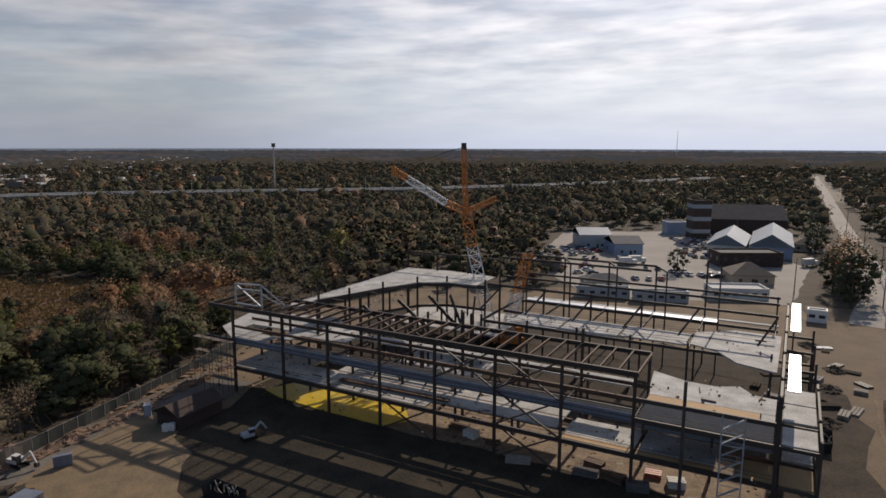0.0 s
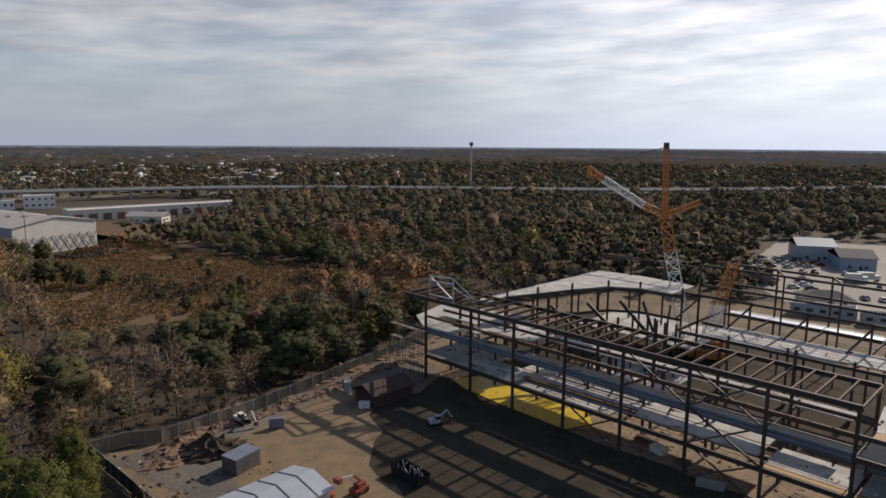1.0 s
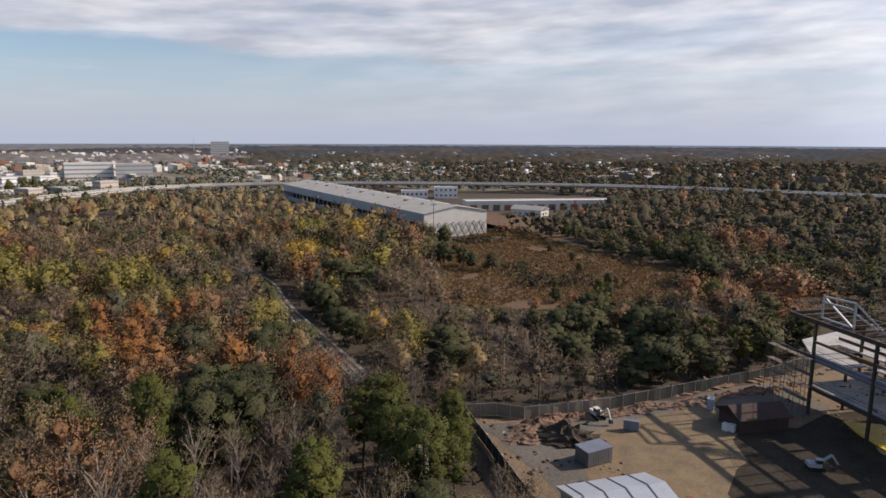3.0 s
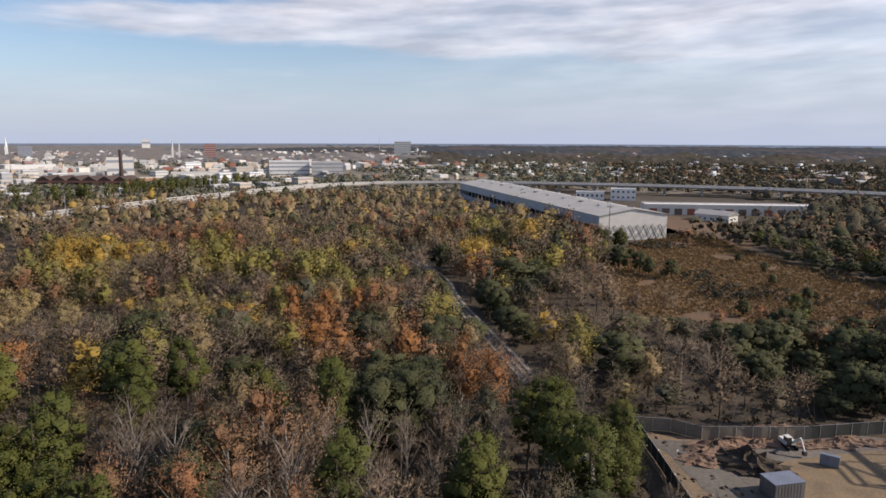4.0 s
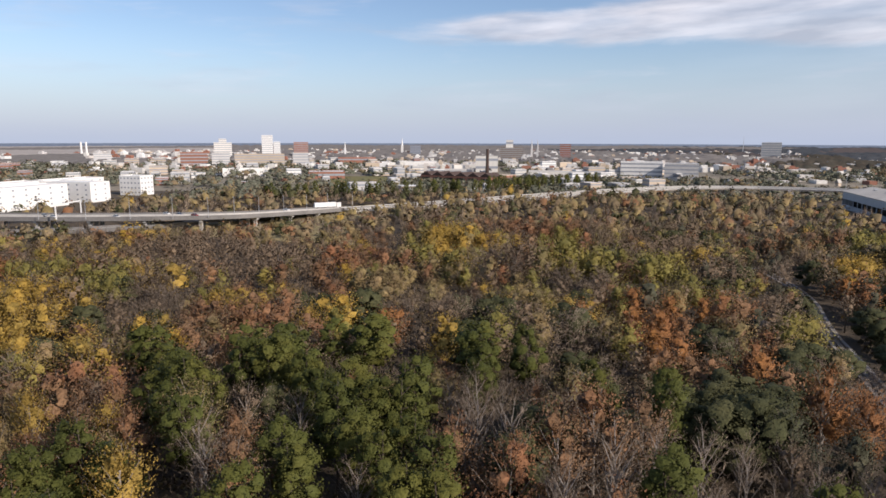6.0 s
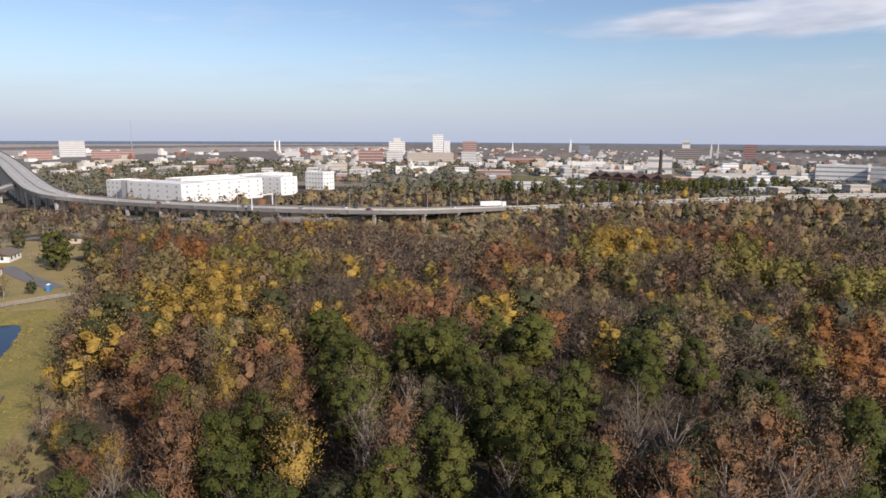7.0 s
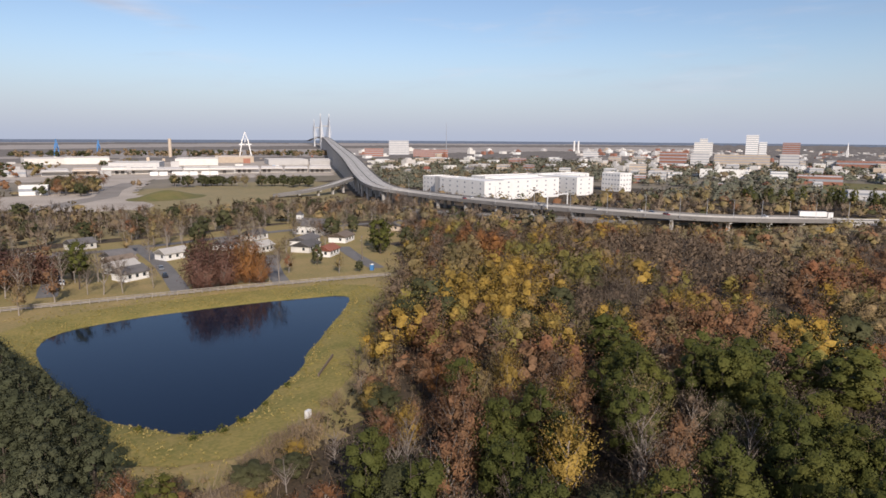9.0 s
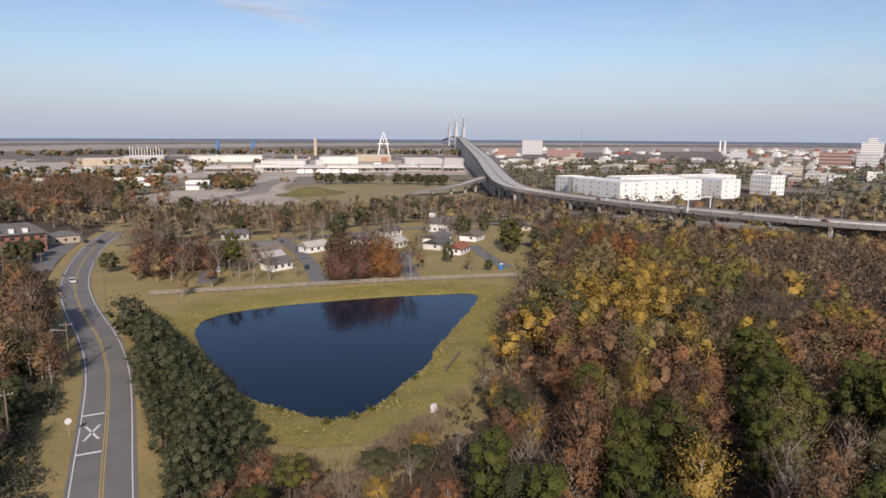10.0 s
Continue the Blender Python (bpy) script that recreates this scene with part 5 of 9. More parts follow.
KINDS = {
    "pine": ("pine", "pine_tree", "pine_leaf", "bark", "olive-green pine with a dense rounded crown in the woods"),
    "oak": ("oak", "evergreen_oak", "oak_leaf", "bark", "dark green evergreen oak with a broad crown"),
    "hedge": ("dense", "evergreen_oak", "hedge_leaf", "bark", "grey-green evergreen oak beside the road"),
    "round": ("dense", "evergreen_oak", "pine_leaf", "bark", "broad olive-green evergreen tree in a garden"),
    "maple": ("spread", "maple_tree", "maple_leaf", "pale_bark", "low spreading tree in thin purple-brown leaf"),
    "copper": ("spread", "maple_tree", "orange_leaf", "pale_bark", "low spreading tree in copper-orange leaf"),
    "brown": ("broad", "dull_green_tree", "brown_shade_leaf", "bark", "grey-green tree in the scrubby woods, its leaf colour darkened as if backlit"),
    "yellow": ("broad", "yellow_tree", "yellow_leaf", "pale_bark", "slender tree in yellow autumn leaf among the woods"),
    "green": ("broad", "yellow_green_tree", "green_leaf", "pale_bark", "slender tree in yellow-green leaf among the woods"),
    "rust": ("broad", "russet_tree", "rust_leaf", "pale_bark", "tree in dull russet-brown autumn leaf among the woods"),
    "orange": ("broad", "orange_tree", "orange_leaf", "pale_bark", "tree in orange-red autumn leaf among the woods"),
    "olive": ("broad", "thinning_tree", "olive_leaf", "pale_bark", "tree with thinning olive-brown leaves among the woods"),
    "grey": ("thin", "half_bare_tree", "grey_leaf", "pale_bark", "half-bare tree with a haze of grey-brown leaves"),
    "bare": ("bare", "bare_tree", "twig", "pale_bark", "bare grey leafless tree with fine twigs in the woods"),
}
FOREST = [k for k in KINDS if k not in ("hedge", "round", "maple", "copper")]
PROTO, PROTO_FAR, PROTO_MID = {}, {}, {}
for ki, (key, (shape, name, leaf, bark, label)) in enumerate(KINDS.items()):
    PROTO[key], PROTO_FAR[key], PROTO_MID[key] = [], [], []
    for s in range(5):
        for few, big, to in ((1.0, 1.0, PROTO), (0.28, 1.8, PROTO_FAR)):
            tg, (lv, lf, ln), (tv, tf, tn) = tree_proto(shape, 100 + 10 * ki + s, few, big)
            to[key].append((tg.mesh("trunk", bark), tris("crown", lv, lf, leaf, ln), tris("twig_haze", tv, tf, "twig", tn) if len(tv) else None))
    for s in range(7 if key in FOREST else 0):
        PROTO_MID[key].append([tree_proto(shape, 500 + 10 * ki + s, few, big)[1:] for few, big in ((0.34, 1.45), (0.16, 2.2))])


def tree(key, x, y, size=1.0, group="woodland trees", wide=1.0, z=0.0, label=""):
    shape, name, leaf, bark, lab = KINDS[key]
    tr, cr, tw = (PROTO if math.hypot(x, y) < (118 if key in FOREST else 160 if key == "hedge" else 235) else PROTO_FAR)[key][RNG.randrange(5)]
    t = thing(name, label or lab, "tree", pose(x, y, z, RNG.uniform(-3, 3), RNG.uniform(-3, 3), RNG.uniform(0, 360)), group)
    t.scale = (size * wide, size * wide, size)
    part("trunk", tr, "", t)
    part("crown", cr, "", t)
    if tw and math.hypot(x, y) < (118 if key in FOREST else 160 if key == "hedge" else 235):
        part("twig_haze", tw, "", t, "bare grey twigs")
    return t


# stands of one kind in the woods: middle x and y, half width across the sight line, half depth
STANDS = {}
STANDS["pine"] = [(-90, -16, 8.4, 13.8), (-100, -29, 3.5, 3.5), (-81, -24, 3.5, 3.5), (-115, 1, 6.4, 10.5), (-125, -24, 5.5, 5.1), (-99, 21, 3.9, 3.5), (-68, 56, 8.1, 14.8), (-64, 32, 3.5, 3.5), (-75, 53, 3.5, 3.5), (-103, -54, 5.3, 18.7), (-112, -40, 5.1, 12), (-66, -51, 6.7, 10.4), (-77, -41, 5.6, 4.9), (-65, -28, 3.7, 3.5), (-74, -22, 3.6, 7.3), (-89, -17, 4.2, 9.1), (-101, -28, 3.5, 3.5), (-98, 21, 4.8, 4.5), (-128, -23, 4.5, 3.5), (-73, -9, 3.8, 3.5), (-39, -58, 4.5, 3.5), (-49, -58, 3.5, 3.5)]
STANDS["oak"] = [(-103, 39, 8.9, 10.5), (-168, -41, 9, 4.2), (-173, 112, 3.5, 9.4), (-134, 83, 5.4, 6.9), (-102, 91, 5.8, 11.5), (-96, 124, 5.3, 15.8), (-171, -41, 9.1, 6.4), (-162, 0, 6.3, 9.8), (-75, 130, 10.2, 15), (-124, 222, 17.7, 25.2), (-193, 304, 12.5, 53.8)]
STANDS["orange"] = [(-95, 51, 3.5, 5), (-83, 45, 3.5, 3.5), (-95, 20, 3.5, 4.9), (-124, 47, 6.2, 6.6), (-132, 33, 4.7, 5), (-161, 30, 8.5, 8.3), (-161, 51, 5.8, 9.1), (-149, -23, 5.9, 3.5), (-437, -7, 11.4, 61.5), (-185, 103, 5.5, 10.8), (-80, -77, 4.3, 3.5), (-206, -175, 10.5, 34.4), (-149, -23, 7.2, 6.6), (-154, 31, 10.2, 8.1), (-47, -65, 3.5, 3.5)]
STANDS["rust"] = [(-149, 36, 10.5, 12.1), (-149, 61, 5.5, 7.9), (-361, 28, 40.8, 56.1), (-370, 100, 29.9, 66.2), (-350, 167, 20.2, 85.9), (-236, -47, 8.3, 12.4), (-84, -92, 6.4, 8.8), (-99, -93, 7, 9.7), (-102, -65, 6.2, 9.7), (-102, -84, 4.5, 7.6), (-142, -62, 6.1, 21.4), (-147, -51, 5.3, 15.1), (-68, -74, 4.3, 5.3), (-227, -47, 9, 26.4), (-46, -59, 3.5, 3.5), (-61, -57, 3.5, 3.5), (-74, 182, 13.4, 15), (-139, 323, 18.3, 60.9), (-241, 460, 13.5, 59.9), (-80, 198, 13.7, 13.2), (-140, 325, 24.6, 57.9), (-73, 204, 5.6, 19.2)]
STANDS["yellow"] = [(-147, -38, 8.5, 6.9), (-133, -9, 7.5, 4.1), (-148, -30, 3.9, 3.5), (-174, 10, 6.7, 6.1), (-166, 24, 4.3, 5.7), (-266, -15, 11.6, 25.8), (-217, 123, 8.6, 16.9), (-129, 87, 4.7, 9.5), (-101, -106, 3.8, 3.5), (-89, -65, 4.8, 3.7), (-87, -74, 3.5, 3.5), (-156, -114, 5, 15.7), (-136, -112, 15, 15.3), (-119, -79, 4.3, 3.5), (-144, -37, 5.1, 4), (-139, -12, 5.4, 5.1), (-170, -65, 7.8, 14.6), (-65, -65, 3.5, 3.5)]
STANDS["bare"] = [(-83, 26, 9.6, 9.5), (-87, -3, 7.4, 6.3), (-130, 19, 6.7, 17), (-120, -26, 6.9, 3.8), (-110, 63, 8, 18.8), (-76, 43, 4.5, 3.5), (-97, 2, 4.2, 3.5), (-74, 30, 5.1, 3.5), (-76, 14, 4, 3.5), (-199, 25, 13.9, 4.9), (-94, 108, 9.7, 17.3), (-107, 108, 9.8, 7.5), (-83, -100, 4.5, 4.4), (-177, -91, 11.1, 13.1), (-59, -63, 3.7, 3.5), (-66, -39, 3.5, 3.5), (-80, -33, 4.5, 3.5), (-117, -21, 6.1, 4.6), (-85, -1, 5.5, 5.4), (-55, -58, 3.5, 3.6), (-60, -79, 4.3, 3.5), (-94, 110, 7.3, 16)]
STANDS["bare"] += [(-114, 108, 13.5, 6.6)]
STANDS["grey"] = [(-162, 5, 9.7, 15.8), (-160, -10, 6.9, 9.6), (-151, 120, 9.9, 15.2), (-256, 65, 18.3, 20.1), (-244, -73, 13.3, 25.7), (-224, -89, 16.7, 28.1), (-249, -119, 24, 29.9)]
STANDS["olive"] = [(-185, -29, 12, 16.3), (-93, 88, 3.5, 8.3), (-175, -157, 6.1, 30.2), (-134, -132, 9.7, 10.1), (-167, 9, 9.3, 10.6)]
STANDS["green"] = [(-217, 45, 19.2, 23.7), (-275, 30, 7.2, 30.3), (-193, 60, 7, 9.9), (-152, 70, 4.3, 11.9), (-190, 134, 6, 7.7), (-111, 87, 5.5, 7), (-272, 163, 13.7, 30.4), (-121, -134, 9.3, 11.6), (-202, -147, 8.7, 23), (-183, -114, 5.5, 16), (-109, -83, 3.6, 4.7), (-267, 28, 9.3, 40.7), (-251, -17, 14.2, 30.7), (-44, 307, 8.1, 26.7)]
STANDS["brown"] = [(-85, 295, 26.6, 42), (-90, 306, 19.3, 48.3), (-48, 246, 13, 28.6)]


def stand_at(x, y):
    """The kind of the stand that a spot lies in, if any: the smallest one that holds it."""
    best, size = None, 1e9
    for kind, spots in STANDS.items():
        for sx, sy, a, b in spots:
            dx, dy = x - sx, y - sy
            if abs(dx) > 90 or abs(dy) > 90:
                continue
            r = math.hypot(sx, sy)
            ux, uy = sx / r, sy / r
            along, across = dx * ux + dy * uy, dx * uy - dy * ux
            if (along / (b + 1.5)) ** 2 + (across / (a + 1.5)) ** 2 < 1 and a * b < size:
                best, size = kind, a * b
    return best


RAIL_AZ = [(math.degrees(math.atan2(-x, y)), math.hypot(x, y)) for x, y in RAIL if -240 < x < -108]


def height_cap(x, y):
    """Growth before the railway and the clearing stays low enough to leave them open to view from above."""
    az, r = math.degrees(math.atan2(-x, y)), math.hypot(x, y)
    if 38 < az < 60 and 110 < r < 180:
        return 50.0 - 0.285 * r + 4.5
    if not RAIL_AZ[0][0] < az < RAIL_AZ[-1][0]:
        return 99.0
    d = float(np.interp(az, [q[0] for q in RAIL_AZ], [q[1] for q in RAIL_AZ]))
    return 99.0 if r > d else 50.0 * (1 - r / d) * 0.98


def woods_ok(x, y):
    """Where the woods grow: clear of the site, water, lawn, tracks, clearing and buildings."""
    r = np.hypot(x, y)
    az = np.degrees(np.arctan2(-x, y))
    ok = (r > 40) & (r < 330) & (az > 8) & (az < 172)
    ok &= ~inside(SITE, x, y) & (line_dist(SITE_FENCE, x, y) > 3.0)
    ok &= ~inside(LAWN, x, y) & ~inside(HOUSES, x, y) & (pond_signed(x, y) > np.where(r < 112, 17.0, 15))
    ok &= line_dist(RAIL, x, y) > np.where(x > -104, 2.4, 3.5)
    ok &= line_dist(ROAD, x, y) > 9
    ok &= ~inside(CLEARING, x, y) & ~inside(WAREHOUSE, x, y)
    ok &= ~inside([(-226, 205), (-236, 284), (-278, 405), (-360, 480), (-520, 430), (-520, 240), (-262, 208)], x, y)
    ok &= ~((az > 149) & (y < -88) & (r < 330))
    ok &= line_dist(HIGHWAY, x, y) > 26
    ok &= ~((x < -290) & (y < -40))
    return ok


def species(x, y, rng):
    got = stand_at(x, y)
    r = math.hypot(x, y)
    az = math.degrees(math.atan2(-x, y))
    if got and rng.random() < (0.7 if 52 < az < 72 and got in ("yellow", "orange", "rust") else 0.88):
        return got
    n = noise.noise(Vector((x * 0.022, y * 0.022, 3.0)))
    n2 = noise.noise(Vector((x * 0.04 + 40, y * 0.04, 8.0)))
    if az < 40:
        w = dict(oak=0.26, brown=0.46 + 0.3 * max(n2, 0), rust=0.06 + 0.25 * max(n, 0), pine=0.14, grey=0.07, bare=0.03)
    elif az < 50:
        w = dict(oak=0.17, brown=0.32 + 0.3 * max(n2, 0), rust=0.07 + 0.2 * max(n, 0), pine=0.10, bare=0.14, grey=0.24, olive=0.08)
    elif r < 90:
        w = dict(pine=0.26 if az > 75 else 0.05, oak=0.20, bare=0.30, rust=0.14, grey=0.10)
    elif r < 128:
        w = dict(yellow=0.08 + 0.2 * max(n, 0), rust=0.22 + 0.2 * max(-n, 0), olive=0.18, grey=0.26, bare=0.24, oak=0.07, pine=0.03)
    elif r < 180:
        w = dict(yellow=0.05 + 0.2 * max(n, 0), green=0.12, rust=0.12 + 0.2 * max(-n, 0), olive=0.24, grey=0.28, bare=0.26, oak=0.07)
    else:
        w = dict(olive=0.18, rust=0.16 + 0.2 * max(-n, 0), green=0.12, yellow=0.03 + 0.15 * max(n, 0), grey=0.28, bare=0.30, oak=0.06)
    if az > 114 and r > 80:
        w["yellow"] = w.get("yellow", 0) + 0.18
    if 42 < az < 60 and r < 200:
        w = dict(grey=0.36, bare=0.24, brown=0.24, oak=0.10 + 0.2 * max(n2, 0), olive=0.08)
    elif 50 <= az < 82:
        w["yellow"] = w.get("yellow", 0) * 0.35
        w["oak"] = w.get("oak", 0) + (0.22 if az < 72 else 0.10)
        w["brown"] = 0.28 if az < 72 else 0.12
    # neighbours tend to be of one kind
    ks = list(w)
    for i, k in enumerate(sorted(ks)):
        c = noise.noise(Vector((x * 0.034 + 17 * i, y * 0.034 - 9 * i, 4.0 + 3 * i)))
        w[k] *= math.exp(3.0 * c)
    return rng.choices(ks, [w[k] for k in ks])[0]


def scatter(r0, r1, step, rng):
    """Jittered positions between two distances."""
    xs = np.arange(-r1, 60, step)
    ys = np.arange(-r1, r1, step)
    X, Y = np.meshgrid(xs, ys)
    X = X + rng.uniform(-0.46, 0.46, X.shape) * step
    Y = Y + rng.uniform(-0.46, 0.46, Y.shape) * step
    R = np.hypot(X, Y)
    ok = (R >= r0) & (R < r1) & woods_ok(X, Y)
    return np.stack([X[ok], Y[ok]], 1)


FULL_HEIGHT = {"pine": 17.5, "oak": 12.0, "hedge": 12.0, "bare": 15.0}


def growth(x, y, key):
    """How large a tree of this kind grows here."""
    az, r = math.degrees(math.atan2(-x, y)), math.hypot(x, y)
    size = RNG.uniform(0.74, 1.06) * (0.78 if az < 50 else 1.0) * max(0.6, 1.0 + 0.5 * noise.noise(Vector((x * 0.03 + 9, y * 0.03, 6.0))))
    if az < 60 and r > 118:
        size *= RNG.choice((0.62, 0.8, 0.95, 1.1, 1.3))
    if key == "pine":
        size = RNG.uniform(0.78, 1.02) * (0.7 if az < 50 else 1.0)
    if r > 262 and az > 96:
        size *= 0.85
    if az > 141 and r < 104:
        size *= 0.42
    elif az > 133 and -115 < y < -70 and r < 130:
        size *= 0.8
    if r > 118:
        size *= 0.92
    return min(size, height_cap(x, y) / FULL_HEIGHT.get(key, 14.0))


def near_woods():
    for x, y in scatter(40, 118, 6.3, NP):
        key = species(x, y, RNG)
        size = growth(x, y, key)
        if size > 0.2:
            tree(key, x, y, size, wide=max(1.0, 0.7 / size))


near_woods()


def mid_woods():
    """Trees farther off, joined kind by kind, each a turned and scaled copy of a few shapes, with a tone of its own."""
    per = {k: ([], [], [], []) for k in FOREST}
    count = {k: 0 for k in FOREST}

    def put(kind, v, f, n, x, y, size, wide, turn, tone):
        if not len(v):
            return
        c, s_ = math.cos(turn), math.sin(turn)
        rot = np.array([[c, s_, 0], [-s_, c, 0], [0, 0, 1]])
        V, F, N, T = per[kind]
        V.append(v @ rot * np.array([size * wide, size * wide, size]) + np.array([x, y, 0]))
        F.append(f + count[kind])
        N.append(n @ rot)
        T.append(np.full(len(v), tone))
        count[kind] += len(v)

    for x, y in scatter(118, 330, 6.6, NP):
        key = species(x, y, RNG)
        size = growth(x, y, key)
        if size < 0.2:
            continue
        r = math.hypot(x, y)
        (lv, lf, ln), (tv, tf, tn) = PROTO_MID[key][RNG.randrange(7)][0 if r < 205 else 1]
        wide, turn, tone = RNG.uniform(1.1, 1.6) * max(1.0, 0.65 / size), RNG.uniform(0, 6.283), RNG.random()
        put(key, lv, lf, ln, x, y, size, wide, turn, tone)
        put("bare", tv, tf, tn, x, y, size, wide, turn, tone)
        if r < 220:
            sv, sf = streaks([(0, 0, 0), (0.05, 0, 0)], [(0, 0, 10), (0, 0.1, 10)], 0.45, NP)
            put("bare", sv, sf, np.tile([0.0, 0.0, 1.0], (len(sv), 1)), x, y, size, 1.0, turn, tone)
    labels = {"brown": "grey-green scrubby trees in the woods, leaf colour darkened as if backlit", "pine": "green pines standing in the woods", "oak": "dark evergreen trees in the woods", "yellow": "yellow-leaved autumn trees in the woods", "rust": "russet autumn trees in the woods",
              "orange": "orange autumn trees in the woods", "olive": "thinning olive-brown trees in the woods", "bare": "bare grey trees in the woods", "green": "yellow-green trees in the woods", "grey": "half-bare grey-brown trees in the woods"}
    for key, (V, F, N, T) in per.items():
        if V:
            me = tris("woods", np.concatenate(V), np.concatenate(F), KINDS[key][2], np.concatenate(N), np.concatenate(T))
            tagged(new("woods_" + KINDS[key][1], me), labels[key], "woods", kind="stuff")


mid_woods()


def undergrowth():
    """Low brush on the woodland floor, in the clearing and on the verges."""
    rng = np.random.RandomState(9)
    pts = scatter(42, 190, 3.6, NP)
    cen = np.column_stack([pts, rng.uniform(0.3, 1.4, len(pts))])
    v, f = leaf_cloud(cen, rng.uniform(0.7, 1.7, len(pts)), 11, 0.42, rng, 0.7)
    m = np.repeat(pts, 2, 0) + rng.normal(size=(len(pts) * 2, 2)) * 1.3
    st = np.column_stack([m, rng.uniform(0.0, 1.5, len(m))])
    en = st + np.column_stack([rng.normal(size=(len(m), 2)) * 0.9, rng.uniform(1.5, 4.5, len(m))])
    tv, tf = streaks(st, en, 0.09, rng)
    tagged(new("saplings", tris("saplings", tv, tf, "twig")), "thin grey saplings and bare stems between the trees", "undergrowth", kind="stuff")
    tagged(new("undergrowth", tris("undergrowth", v, f, "shade_brush_leaf")), "tangled olive-brown undergrowth, darkened in colour for the shade below the trees", "undergrowth", kind="stuff")
    X, Y = rng.uniform(-256, -100, 20000), rng.uniform(128, 276, 20000)
    ok = inside(CLEARING, X, Y)
    nz = np.array([noise.noise(Vector((x * 0.05, y * 0.05, 1))) for x, y in zip(X, Y)])
    ok &= nz > -0.4
    cen = np.column_stack([X, Y, rng.uniform(0.1, 0.35, len(X))])[ok]
    v, f = leaf_cloud(cen, rng.uniform(0.3, 0.9, len(cen)), 5, 0.40, rng, 0.6, out=0.3)
    tagged(new("dry_grass_tufts", tris("dry_grass_tufts", v, f, "dry_grass")), "tufts of dry rust-coloured grass in the clearing", "grass", kind="stuff")
    # bushes in the clearing
    n2 = np.array([noise.noise(Vector((x * 0.03, y * 0.03, 5))) for x, y in zip(X[:2600], Y[:2600])])
    ok2 = inside(CLEARING, X[:2600], Y[:2600]) & (n2 > 0.2)
    cen = np.column_stack([X[:2600], Y[:2600], rng.uniform(0.4, 1.9, 2600)])[ok2]
    v, f = leaf_cloud(cen, rng.uniform(0.6, 1.6, len(cen)), 26, 0.36, rng, 0.8)
    tagged(new("clearing_brush", tris("clearing_brush", v, f, "brown_shade_leaf")), "grey-olive brush scattered over the clearing", "brush", kind="stuff")


undergrowth()


def verge_brush():
    """Brown brush on the strip beside the road."""
    rng = np.random.RandomState(41)
    y = rng.uniform(-262, -94, 1500)
    x = -7.0 + 15 * rng.rand(1500) ** 1.2 + np.where(y > -130, 5, 0) - np.where(y < -215, 3, 0)
    v, f = leaf_cloud(np.column_stack([x, y, rng.uniform(0.3, 1.2, 1500) + np.clip((x + 4) * 0.25, 0, 2.2)]), rng.uniform(0.7, 1.7, 1500), 28, 0.24, rng, 0.8)
    tagged(new("verge_brush", tris("verge_brush", v, f, "brown_shade_leaf")), "brown brush and dead weeds beside the road", "brush", kind="stuff")


verge_brush()


def bank_brush():
    """Bare shrubs and weeds where the lawn passes into the woods."""
    rng = np.random.RandomState(43)
    n = 420
    u = rng.rand(n)
    x = -34 - 50 * u + rng.normal(size=n) * 2.2
    y = -77 - 40 * u ** 1.6 + rng.normal(size=n) * 2.2
    ok = pond_signed(x, y) > 13
    x, y = x[ok], y[ok]
    cen = np.column_stack([x, y, rng.uniform(0.2, 1.0, len(x))])
    v, f = leaf_cloud(cen, rng.uniform(0.5, 1.3, len(x)), 40, 0.15, rng, 0.8)
    tagged(new("bank_brush", tris("bank_brush", v, f, "olive_leaf")), "olive-brown weeds at the edge of the lawn", "brush", kind="stuff")
    st = np.repeat(cen, 26, 0) + rng.normal(size=(len(x) * 26, 3)) * np.array([0.6, 0.6, 0.2])
    en = st + rng.normal(size=st.shape) * np.array([0.6, 0.6, 0.3]) + np.array([0, 0, 1.5])
    tv, tf = streaks(st, en, 0.045, rng)
    tagged(new("bank_twigs", tris("bank_twigs", tv, tf, "twig")), "bare grey shrub twigs at the edge of the lawn", "brush", kind="stuff")


bank_brush()


def grass_tufts():
    """Tufts of straw and green grass over the pond's banks and the lawn."""
    rng = np.random.RandomState(47)
    x, y = rng.uniform(-170, -22, 26000), rng.uniform(-205, -78, 26000)
    d = pond_signed(x, y)
    p = np.where(d < 3.5, 0.9, 0.35)
    nz = np.array([noise.noise(Vector((a * 0.09, b * 0.09, 3))) for a, b in zip(x, y)])
    ok = (d > 0.8) & (d < 24) & (inside(LAWN, x, y) | (d < 13)) & (rng.rand(len(x)) < p) & (nz > -0.25)
    z = np.interp(d, [0, 1, 3, 6, 9], [-1.0, -0.6, -0.3, -0.05, 0.06])
    cen = np.column_stack([x, y, z + 0.12])[ok]
    v, f = leaf_cloud(cen, rng.uniform(0.2, 0.55, len(cen)), 5, 0.16, rng, 0.5, out=0.3)
    tagged(new("grass_tufts", tris("grass_tufts", v, f, "straw_leaf")), "tufts of straw-coloured grass on the pond bank", "grass", kind="stuff")


grass_tufts()
for x, y, s in ((-197, 172, 0.8), (-192, 168, 0.9), (-186, 173, 0.75), (-180, 172, 0.62), (-173, 176, 0.66), (-202, 166, 0.7)):
    tree("oak", x, y, s, "clearing trees")
tree("oak", -125.5, 156, 0.46, "clearing trees", label="round dark green bush alone in the clearing")
